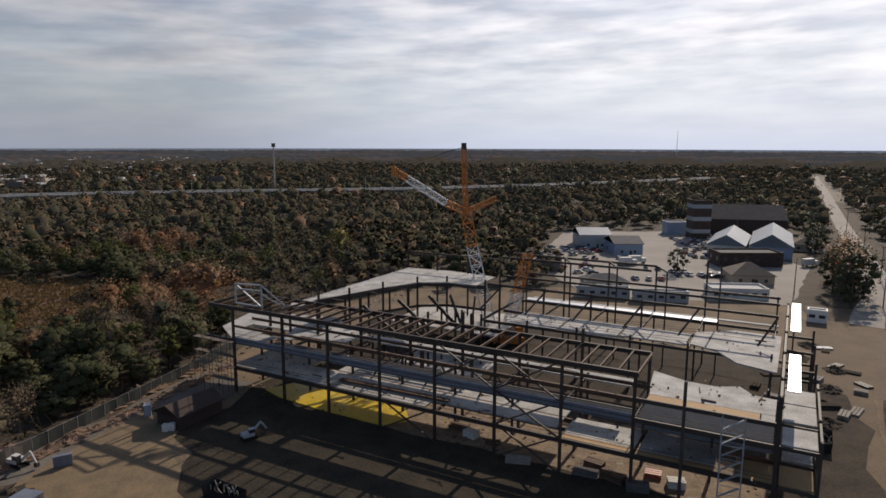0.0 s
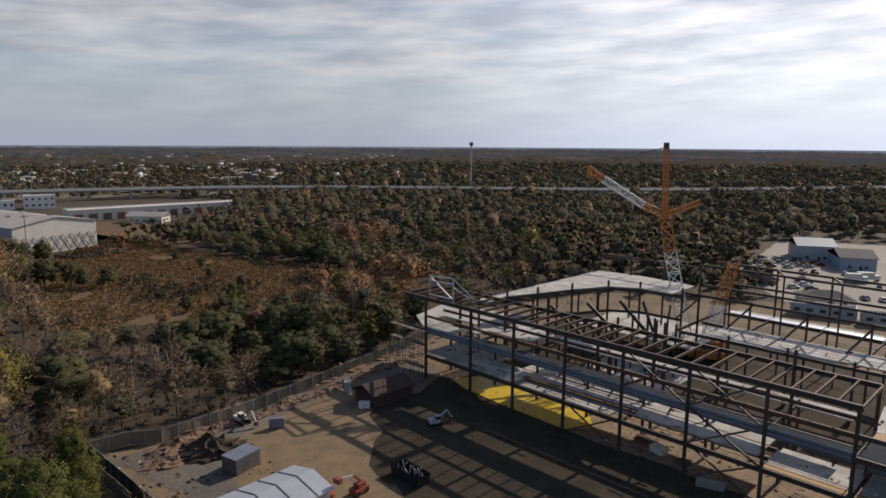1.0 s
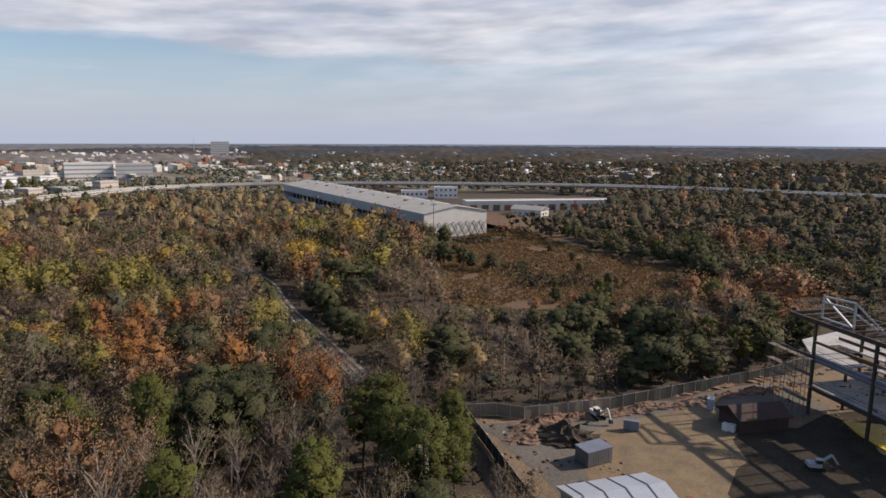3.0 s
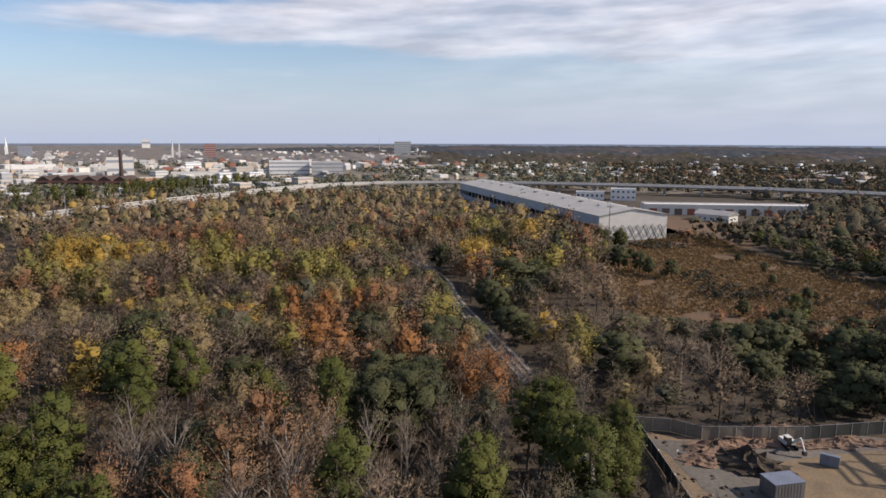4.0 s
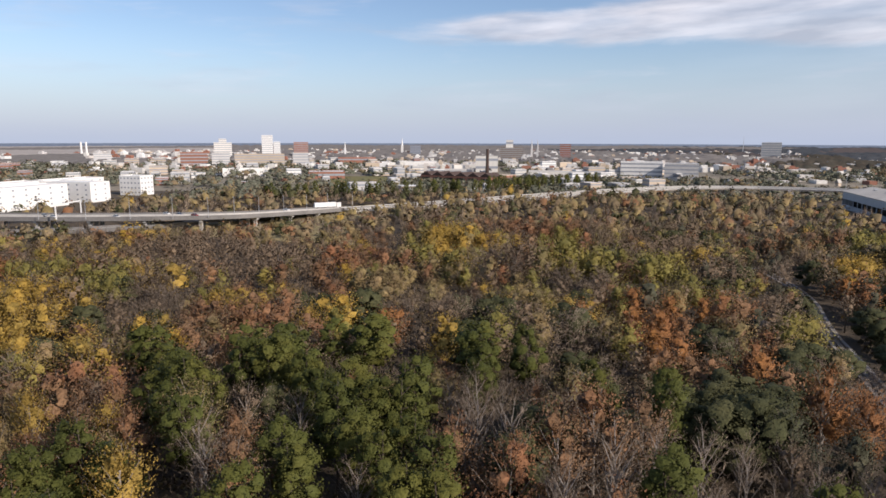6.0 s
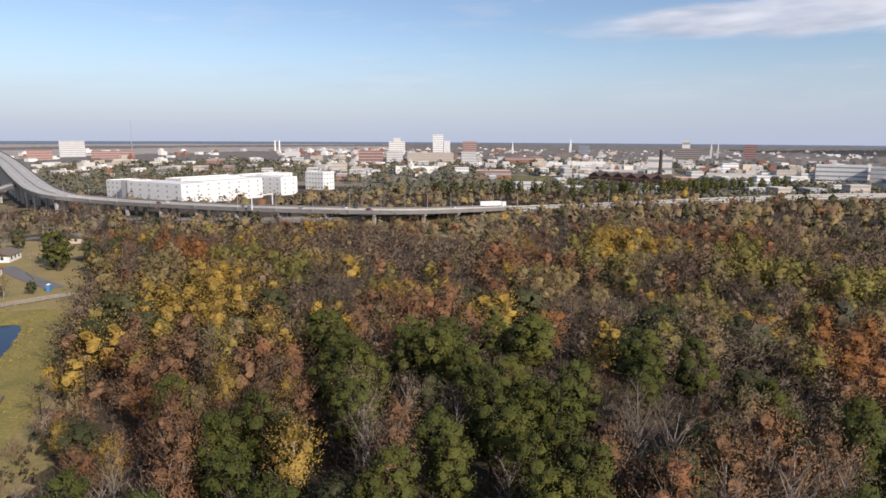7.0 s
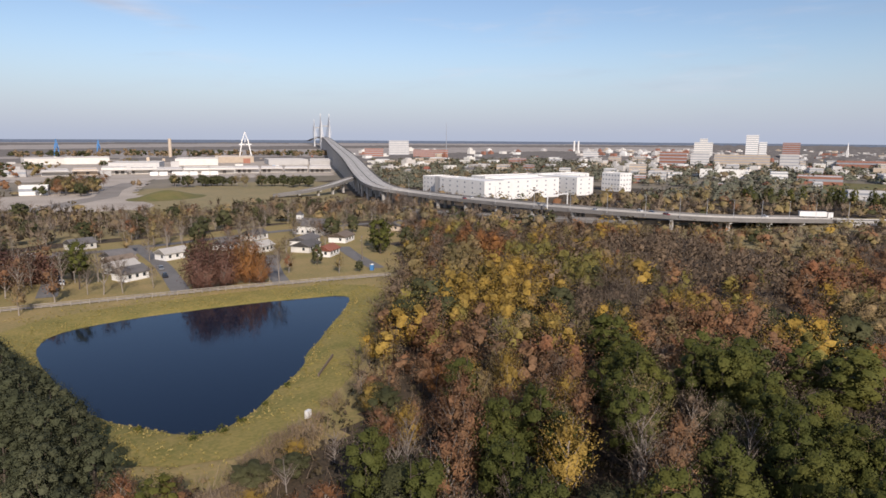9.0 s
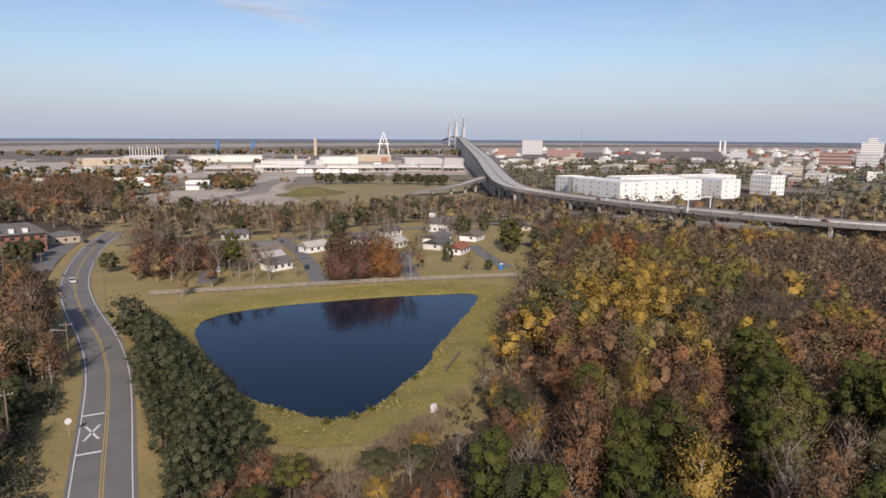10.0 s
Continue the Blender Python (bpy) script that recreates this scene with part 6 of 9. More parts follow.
for x, y, s in ((-110, 158, 0.5), (-130, 190, 0.4), (-150, 200, 0.35), (-118, 172, 0.5), (-165, 215, 0.4), (-185, 225, 0.35), (-210, 190, 0.4)):
    tree("oak", x, y, s, "clearing trees")
# row of evergreen trees between road and pond
for i in range(17):
    u = i / 16
    x = -21.5 - 4.5 * u + RNG.uniform(-1.5, 1.5)
    y = -84 - 92 * u
    tree("hedge", x - 3.0 * math.sin(u * 3.1), y, RNG.uniform(0.82, 1.0) * (0.72 + 0.28 * min(1, u * 4)), "roadside trees", label="dark evergreen roadside tree between road and pond")
for i in range(11):
    tree("hedge", -18.0 - 0.09 * (i * 6.2) + RNG.uniform(-0.6, 0.6), -84 - i * 6.2, RNG.uniform(0.45, 0.6), "roadside trees", 1.1, label="dark evergreen roadside tree between road and pond")
for i in range(10):
    tree("hedge", -27.5 - 3.5 * math.sin(i * 0.35) + RNG.uniform(-1, 1), -92 - i * 7.5, RNG.uniform(0.68, 0.85), "roadside trees", label="dark evergreen roadside tree between road and pond")

# ---------------------------------------------------------------- farther woods
GRAVEL_YARD = [(-88, -482), (-178, -445), (-205, -512), (-228, -600), (-300, -740), (-345, -845), (-298, -850), (-238, -745), (-200, -640), (-122, -604), (-80, -560)]
GREEN_FIELD = [(-640, -205), (-662, -118), (-760, -96), (-862, -138), (-852, -204)]


def far_ok(x, y):
    r = np.hypot(x, y)
    az = np.degrees(np.arctan2(-x, y))
    ok = (r > 225) & ~((r < 330) & (az > 8) & (az < 172))
    ok &= ~inside(LOT, x, y) & (line_dist(SIDE_ROAD, x, y) > 11) & (line_dist(HIGHWAY, x, y) > 17)
    ok &= ~inside(WAREHOUSE, x, y) & ~inside([(-226, 205), (-236, 284), (-278, 405), (-360, 480), (-520, 430), (-540, 240), (-262, 208)], x, y)
    ok &= ~inside(LAWN, x, y) & ~inside(HOUSES, x, y) & (line_dist(ROAD, x, y) > 10)
    ok &= ~inside([(40, 225), (50, 200), (120, 190), (215, 262), (215, 345), (160, 400), (60, 378)], x, y)
    ok &= ~inside([(-140, -400), (-330, -395), (-350, -470), (-420, -560), (-420, -640), (-150, -600)], x, y)
    ok &= line_dist(VIADUCT2, x, y) > 24
    ok &= ~inside([(-375, -250), (-380, -440), (-640, -430), (-640, -260)], x, y)
    ok &= ~inside([(-60, -200), (-40, -290), (-120, -300), (-215, -270), (-170, -190)], x, y)
    ok &= ~((az > 140) & (r > 640))
    ok &= ~inside(GRAVEL_YARD, x, y) & ~inside(GREEN_FIELD, x, y)
    ok &= ~((az > 166) & (r > 225) & (r < 420) & (x > -30))
    return ok


VIADUCT = rounded([(-452, -100, 1.6), (-415, -118, 3.6), (-372, -134, 6.2), (-350, -152, 7.6), (-338, -192, 8.0), (-332, -237, 8.0), (-332, -304, 8.0), (-336, -352, 8.2), polar(139.6, 500, 11.5), polar(140.9, 600, 15.4),
                   polar(142.0, 800, 23.5), polar(143.2, 1150, 31.0), polar(143.8, 1700, 38.0), polar(144.15, 2400, 43.0), polar(144.7, 3100, 42.0), polar(145.6, 3900, 18.0)], 2)
VIADUCT2 = [p[:2] for p in VIADUCT]
LOOP = rounded([(-460, -92, 1.0), (-420, -128, 2.2), (-375, -152, 3.0), (-338, -178, 3.4), (-318, -205, 3.4), (-306, -250, 2.6), (-300, -300, 1.2), (-298, -340, 0.3)], 2)
RAMP = rounded([polar(140.6, 585, 14.2), polar(141.6, 600, 13.0), polar(142.6, 585, 10.5), polar(144.0, 560, 7.5), polar(146.0, 548, 4.5), polar(148.5, 545, 1.6)], 2)


def far_woods():
    """Woods beyond, coarser with distance, joined by colour."""
    rng = np.random.RandomState(31)
    per = {"twig": ([], []), "yellow_leaf": ([], []), "brown_shade_leaf": ([], []), "far_leaf": ([], []), "hazed_town_leaf": ([], []), "oak_leaf": ([], []), "rust_leaf": ([], []), "olive_leaf": ([], [])}
    count = {k: 0 for k in per}
    soft = {k: [] for k in per}

    def add(key, v, f, x, y, h):
        """One tree: its faces turned outwards, with the normals of its crown."""
        V, F = per[key]
        n = v - np.array([x, y, h * 0.25])
        n = n / (np.linalg.norm(n, axis=1)[:, None] + 1e-9)
        g = np.cross(v[f[:, 1]] - v[f[:, 0]], v[f[:, 2]] - v[f[:, 0]])
        f = np.where(((g * n[f[:, 0]]).sum(1) < 0)[:, None], f[:, ::-1], f)
        F.append(f + count[key])
        V.append(v)
        soft[key].append(n)
        count[key] += len(v)

    r = 226.0
    while r < 1330:
        step = 7.3 + (r - 226) * 0.0135
        n = int(r * radians(232) / step)
        az = np.linspace(-44, 188, n) + rng.uniform(-0.5, 0.5, n) * 232 / n
        rr = r + rng.uniform(-0.5, 0.5, n) * step
        a = np.radians(az)
        X, Y = -np.sin(a) * rr, np.cos(a) * rr
        ok = far_ok(X, Y)
        city = (az > 60) & (az < 124) & (rr > 740)
        nz = np.array([noise.noise(Vector((x * 0.006, y * 0.006, 2.0))) for x, y in zip(X, Y)])
        ok &= ~(city & ((nz < np.where(az > 98, -0.12, 0.05)) | (rng.rand(n) < 0.2)))
        sp = rng.rand(n)
        for x, y, s, t in zip(X[ok], Y[ok], sp[ok], az[ok]):
            key = "oak_leaf" if s < (0.36 if t < 60 else 0.2 if t < 135 else 0.1) else "far_leaf" if s < 0.72 else "olive_leaf" if s < 0.92 else "rust_leaf"
            h = rng.uniform(7.0, 13.5) * (1 + 0.5 * noise.noise(Vector((x * 0.015, y * 0.015, 6.0)))) * (0.7 if t > 135 else 1.0) * (0.6 if 98 < t <= 135 and r < 430 else 1.0)
            w = step * 0.47
            if t < 60:
                k = rng.choice([0.6, 0.8, 1.0, 1.2, 1.4])
                h, w = h * k, w * (0.55 + 0.5 * k)
            if 66 < t < 90 and 425 < r < 600:
                h = min(h * 1.4, 15.5)
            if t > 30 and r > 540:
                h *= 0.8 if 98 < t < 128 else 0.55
                key = "hazed_town_leaf" if s < 0.8 else "far_leaf"
            if 55 < t < 130 and r < 540:
                key = "oak_leaf" if s < 0.14 else "olive_leaf" if s < 0.48 else "rust_leaf" if s < 0.60 else "yellow_leaf" if s < 0.63 else "far_leaf"
            # woods towards the sun take the leaf colour with shade in it
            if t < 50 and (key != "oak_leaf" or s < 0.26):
                key = "brown_shade_leaf" if s < 0.96 else "rust_leaf"
            cl = 6 if r < 345 else 5
            u = rng.rand(cl)
            ang = rng.rand(cl) * 6.283
            q = w * (0.3 + 0.6 * rng.rand(cl))
            cen = np.stack([x + np.cos(ang) * q, y + np.sin(ang) * q, h * (0.25 + 0.68 * u)], 1)
            if (t > 130 and r < 540 and rng.rand() < 0.62) or (55 < t <= 130 and r < 540 and rng.rand() < 0.45):
                m = 76
                i = rng.randint(0, cl, m)
                st = cen[i] * np.array([1, 1, 0.8]) + rng.normal(size=(m, 3)) * 0.6
                d = cen[i] - np.array([x, y, h * 0.2])
                d = d / (np.linalg.norm(d, axis=1)[:, None] + 1e-6) + rng.normal(size=(m, 3)) * 0.4 + np.array([0, 0, 0.6])
                v, f = streaks(st, st + d * 1.7, 0.28, rng)
                add("twig", v, f, x, y, h)
                continue
            if r < 345:
                v, f = crown(cen, np.full(cl, 1.7 + w * 0.2), 10, 0.58, rng, 0.58, 0.85, out=0.75, hub=(x, y, h * 0.4))
                add(key, v, f, x, y, h)
                continue
            bv, bf = boughs([(x, y, h * 0.5)], [w * 0.8], 0.8, rng, h * 0.4 / w)
            lv, lf = leaf_cloud(cen, np.full(cl, 1.5 + w * 0.28), 6 if r < 500 else 4, 0.70 + (r - 226) * 0.0013, rng, 0.85, out=0.82, hub=(x, y, h * 0.4))
            v, f = np.concatenate([bv, lv]), np.concatenate([bf, lf + len(bv)])
            add(key, v, f, x, y, h)
        r += step * 0.92
    lab = {"yellow_leaf": "golden patches in the far woods", "brown_shade_leaf": "brown-green woods spreading to the highway and beyond, colour darkened as if backlit", "twig": "bare grey-brown trees in the belt behind the houses", "hazed_town_leaf": "street trees among the town roofs, their green greyed with painted haze", "far_leaf": "brown-green woods spreading to the distance", "oak_leaf": "dark evergreen woods spreading to the distance", "rust_leaf": "russet patches in the far woods", "olive_leaf": "olive patches in the far woods"}
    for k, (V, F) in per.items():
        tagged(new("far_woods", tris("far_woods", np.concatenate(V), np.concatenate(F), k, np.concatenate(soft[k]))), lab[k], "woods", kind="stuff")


far_woods()


def distant_canopy():
    """Rolling tree tops out to the horizon, haze put into the far leaf colours."""
    rng = np.random.RandomState(77)
    az = np.radians(np.arange(-46, 192, 0.26))
    rs = 1300 * (4930 / 1300) ** (np.linspace(0, 1, 44) ** 1.0)
    A, R = np.meshgrid(az, rs)
    R = R * (1 + rng.uniform(-0.006, 0.006, R.shape))
    deg = np.degrees(A)
    open_ = np.clip((deg - 118) / 25, 0, 1)
    Z = rng.uniform(3.5, 10.5, R.shape) * (1 - 0.72 * open_) + 2 * np.sin(A * 40 + R * 0.004)
    flat_ = (deg > 112) & (R > 1500) & (R < 4300)
    Z = np.where(flat_, 1.0 + 0.3 * Z, Z)
    Z[-1] = 13
    Z[0] = 0
    V = np.stack([-np.sin(A) * R, np.cos(A) * R, Z], -1).reshape(-1, 3)
    nr, na = R.shape
    i = np.arange(nr * na).reshape(nr, na)
    F = np.stack([i[:-1, :-1], i[:-1, 1:], i[1:, 1:], i[1:, :-1]], -1).reshape(-1, 4)
    me = tris("distant_canopy", V, F, "distant_haze_leaf")
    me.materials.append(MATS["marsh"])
    me.materials.append(MATS["hazed_woods_leaf"])
    me.materials.append(MATS["hazed_blue_leaf"])
    me.materials.append(MATS["hazed_brown_leaf"])
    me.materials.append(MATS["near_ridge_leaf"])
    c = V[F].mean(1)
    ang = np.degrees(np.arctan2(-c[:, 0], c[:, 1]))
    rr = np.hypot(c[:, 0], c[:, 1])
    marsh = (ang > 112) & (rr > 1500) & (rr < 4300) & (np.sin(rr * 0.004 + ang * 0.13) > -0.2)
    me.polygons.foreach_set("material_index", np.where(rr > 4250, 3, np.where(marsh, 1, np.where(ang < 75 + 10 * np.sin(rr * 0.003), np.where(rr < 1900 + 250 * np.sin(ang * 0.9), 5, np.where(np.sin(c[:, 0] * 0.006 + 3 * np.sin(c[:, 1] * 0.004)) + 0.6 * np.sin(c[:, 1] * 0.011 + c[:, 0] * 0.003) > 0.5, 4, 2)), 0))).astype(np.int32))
    tagged(new("distant_canopy", me), "tree tops with haze put into their colours and tawny marsh reaching the horizon", "woods", kind="stuff")


distant_canopy()


# ---------------------------------------------------------------- highway and bridge
def elevated(name, line, half, label, pier_from, pier_to, step, wide=True, material="lot"):
    b = thing(name, label, "bridge", kind="structure")
    # deck edge and parapet are coloured darker than the top, for side shade
    part("deck", ribbon(line, half, -half, 0.0, 1.3), "shade_side_concrete", b, "concrete deck edge darkened for its shaded side")
    part("carriageway", ribbon(line, half - 0.5, -half + 0.5, 0.03), material, b)
    for s in (1, -1):
        part("parapet", ribbon(line, s * half, s * (half - 0.4), 0.95, 0.95), "shade_side_concrete", b, "weathered concrete parapet darkened for its shaded side")
    if wide:
        part("median_barrier", ribbon(line, 0.25, -0.25, 0.85, 0.85), "concrete", b)
        for s in (0.5, -0.5):
            part("lane_line", ribbon(line, s * half + 0.12, s * half - 0.12, 0.05), "white_line", b)
    acc, want = 0.0, pier_from
    for p, q in zip(line[:-1], line[1:]):
        p, q = Vector(p), Vector(q)
        d = (q - p).length
        while acc + d >= want and want < pier_to:
            m = p.lerp(q, (want - acc) / d)
            u = (q - p).normalized()
            s = Vector((-u.y, u.x, 0))
            if m.z > 2.6:
                part("pier_cap", Geo().bar(m - s * half * 0.9 + Vector((0, 0, -1.8)), m + s * half * 0.9 + Vector((0, 0, -1.8)), 1.6, 1.3), "concrete", b)
                for k in ((-0.7, 0.0, 0.7) if wide else (0.0,)):
                    c = m + s * half * k
                    part("pier", Geo().box(c.x - 0.8, c.x + 0.8, c.y - 0.8, c.y + 0.8, -0.3, m.z - 2.3), "concrete", b)
            want += step
        acc += d
    return b


elevated("bridge_approach", VIADUCT, 9.8, "long concrete approach road climbing to a cable-stayed bridge", 40, 2600, 27, material="concrete")
elevated("loop_ramp", LOOP, 5.0, "lower concrete slip road beside the approach", 30, 240, 26, False, "concrete")
elevated("exit_ramp", RAMP, 4.5, "curving concrete exit ramp on piers", 15, 120, 18, False, "concrete")
hw = HIGHWAY3
hwy = thing("highway", "pale divided highway on low concrete piers", "road", kind="structure")
for s in (8.5, -8.5):
    part("carriageway", ribbon(hw, s + 5.6, s - 5.6, 0.0, 1.2), "lot", hwy)
    for e in (5.4, -5.4):
        part("guard_rail", ribbon(hw, s + e + 0.15, s + e - 0.15, 0.4, 0.5), "off_white", hwy, "pale concrete barrier")
acc, want = 0.0, 10.0
for p, q in zip(hw[:-1], hw[1:]):
    p, q = Vector(p), Vector(q)
    d = (q - p).length
    while acc + d >= want:
        m = p.lerp(q, (want - acc) / d)
        u = (q - p).normalized()
        n = Vector((-u.y, u.x, 0))
        if m.z > 2.6:
            for e in (8.5, -8.5):
                part("pier_cap", Geo().bar(m + n * (e - 4.8) + Vector((0, 0, -1.75)), m + n * (e + 4.8) + Vector((0, 0, -1.75)), 1.4, 1.1), "concrete", hwy)
                for k in (-2.6, 2.6):
                    c = m + n * (e + k)
                    part("pier", Geo().box(c.x - 0.6, c.x + 0.6, c.y - 0.6, c.y + 0.6, -0.3, m.z - 2.2), "concrete", hwy)
        want += 32.0
    acc += d


def cable_bridge():
    b = thing("cable_stayed_bridge", "tall grey pylons and stay cables of a cable-stayed bridge", "bridge", kind="structure")
    for dist, az0, az1, top in ((2400, 144.5, 143.78, 125.0), (2950, 145.05, 144.5, 118.0)):
        feet = [Vector(polar(a, dist)) for a in (az0, az1)]
        for f in feet:
            part("pylon_leg", Geo().tube(f, f + Vector((0, 0, top)), 3.6, 1.2, 6), "white_paint", b)
        mid = (feet[0] + feet[1]) / 2
        part("cross_beam", Geo().bar(feet[0] + Vector((0, 0, 38)), feet[1] + Vector((0, 0, 38)), 5, 4), "concrete", b)
        part("cross_beam", Geo().bar(feet[0] + Vector((0, 0, 82)), feet[1] + Vector((0, 0, 82)), 4, 3), "concrete", b)
        for s in (1, -1):
            for k in range(13):
                t = Vector(polar((az0 + az1) / 2 + 0.02 * s * k, dist + s * (30 + 17 * k), 43))
                for f in feet:
                    part("stay_cable", Geo().tube(f + Vector((0, 0, top - 3 - 2.2 * (12 - k))), t + (f - mid) * 0.8, 0.2, n=4), "white_paint", b)


cable_bridge()


# ---------------------------------------------------------------- buildings
def block(name, label, category, x, y, w, d, h, rot, wall, roof, storeys=0, group="", band=True, kind="", cols=0):
    """A flat-roofed building: walls, roof with parapet, and windows, each set into the face."""
    b = thing(name, label, category, pose(x, y, 0, 0, 0, rot), group)
    part("wall", Geo().box(-w / 2, w / 2, -d / 2, d / 2, -0.2, h), wall, b)
    part("roof", Geo().box(-w / 2 + 0.4, w / 2 - 0.4, -d / 2 + 0.4, d / 2 - 0.4, h, h + 0.12), roof, b)
    g = Geo()
    for a in () if group == "town buildings" else ((-w / 2, w / 2, -d / 2, -d / 2 + 0.4), (-w / 2, w / 2, d / 2 - 0.4, d / 2), (-w / 2, -w / 2 + 0.4, -d / 2 + 0.4, d / 2 - 0.4), (w / 2 - 0.4, w / 2, -d / 2 + 0.4, d / 2 - 0.4)):
        g.box(*a, h, h + 0.7)
    if g.f:
        part("parapet", g, wall, b)
    for s in range(storeys):
        z = (s + 0.45) * h / storeys
        hh = h / storeys * 0.32
        if cols:
            win = Geo().box(-0.8, 0.8, -0.06, 0.06, 0, hh).mesh("window", "hazed_glass" if group == "white apartment blocks" else "glass")
            for k in range(cols):
                for side in (-1, 1):
                    o = part("window", win, "", b)
                    o.matrix_local = pose((k + 0.5) / cols * w - w / 2, side * d / 2, z)
            n2 = max(2, int(cols * d / w))
            for k in range(n2):
                for side in (-1, 1):
                    o = part("window", win, "", b)
                    o.matrix_local = pose(side * w / 2, (k + 0.5) / n2 * d - d / 2, z, 0, 0, 90)
        elif band:
            part("window_band", Geo().box(-w / 2 - 0.06, w / 2 + 0.06, -d / 2 - 0.06, d / 2 + 0.06, z, z + hh), "hazed_glass", b, "band of windows greyed with painted haze")
    return b


def gable(name, label, category, x, y, w, d, h, rise, rot, wall, roof, group="", hip=0.0, over=0.5, windows=3, door=True):
    """A house: walls, pitched roof with eaves, windows and a door."""
    b = thing(name, label, category, pose(x, y, 0, 0, 0, rot), group)
    pts = [(-d / 2, -0.2), (d / 2, -0.2), (d / 2, h), (0, h + rise * (0.97 if not hip else 0.0)), (-d / 2, h)]
    g = Geo()
    n = len(pts)
    g.add([(-w / 2, py, pz) for py, pz in pts] + [(w / 2, py, pz) for py, pz in pts], [tuple(range(n)), tuple(range(n, 2 * n))[::-1]] + [(i, n + i, n + (i + 1) % n, (i + 1) % n) for i in range(n)])
    part("wall", g, wall, b)
    W, D, t = w / 2 + over, d / 2 + over, 0.22
    k = h - rise * over / (d / 2)
    r = hip * min(w, d) / 2
    top = [(-W, -D, k), (W, -D, k), (W, D, k), (-W, D, k), (-W + r + (over if hip else 0), 0, h + rise), (W - r - (over if hip else 0), 0, h + rise)]
    g = Geo().add([(a, c, e + t) for a, c, e in top] + [(a, c, e) for a, c, e in top], [(0, 1, 5, 4), (2, 3, 4, 5), (3, 0, 4), (1, 2, 5), (6, 10, 11, 7), (8, 11, 10, 9), (9, 10, 6), (7, 11, 8), (0, 6, 7, 1), (1, 7, 8, 2), (2, 8, 9, 3), (3, 9, 6, 0)])
    part("roof", g, roof, b)
    win = Geo().box(-0.55, 0.55, -0.05, 0.05, 0, 1.2).mesh("window", "glass")
    for i in range(windows):
        for s in (-1, 1):
            o = part("window", win, "", b)
            o.matrix_local = pose((i + 0.5) / windows * w * 0.9 - w * 0.45, s * d / 2, 1.0)
    for s in (-1, 1) if windows else ():
        o = part("window", win, "", b)
        o.matrix_local = pose(s * w / 2, d * 0.2, 1.0, 0, 0, 90)
    if door:
        part("door", Geo().box(w * 0.04, w * 0.04 + 0.95, -d / 2 - 0.06, -d / 2 + 0.02, 0, 2.05), "dark_brick", b)
    return b


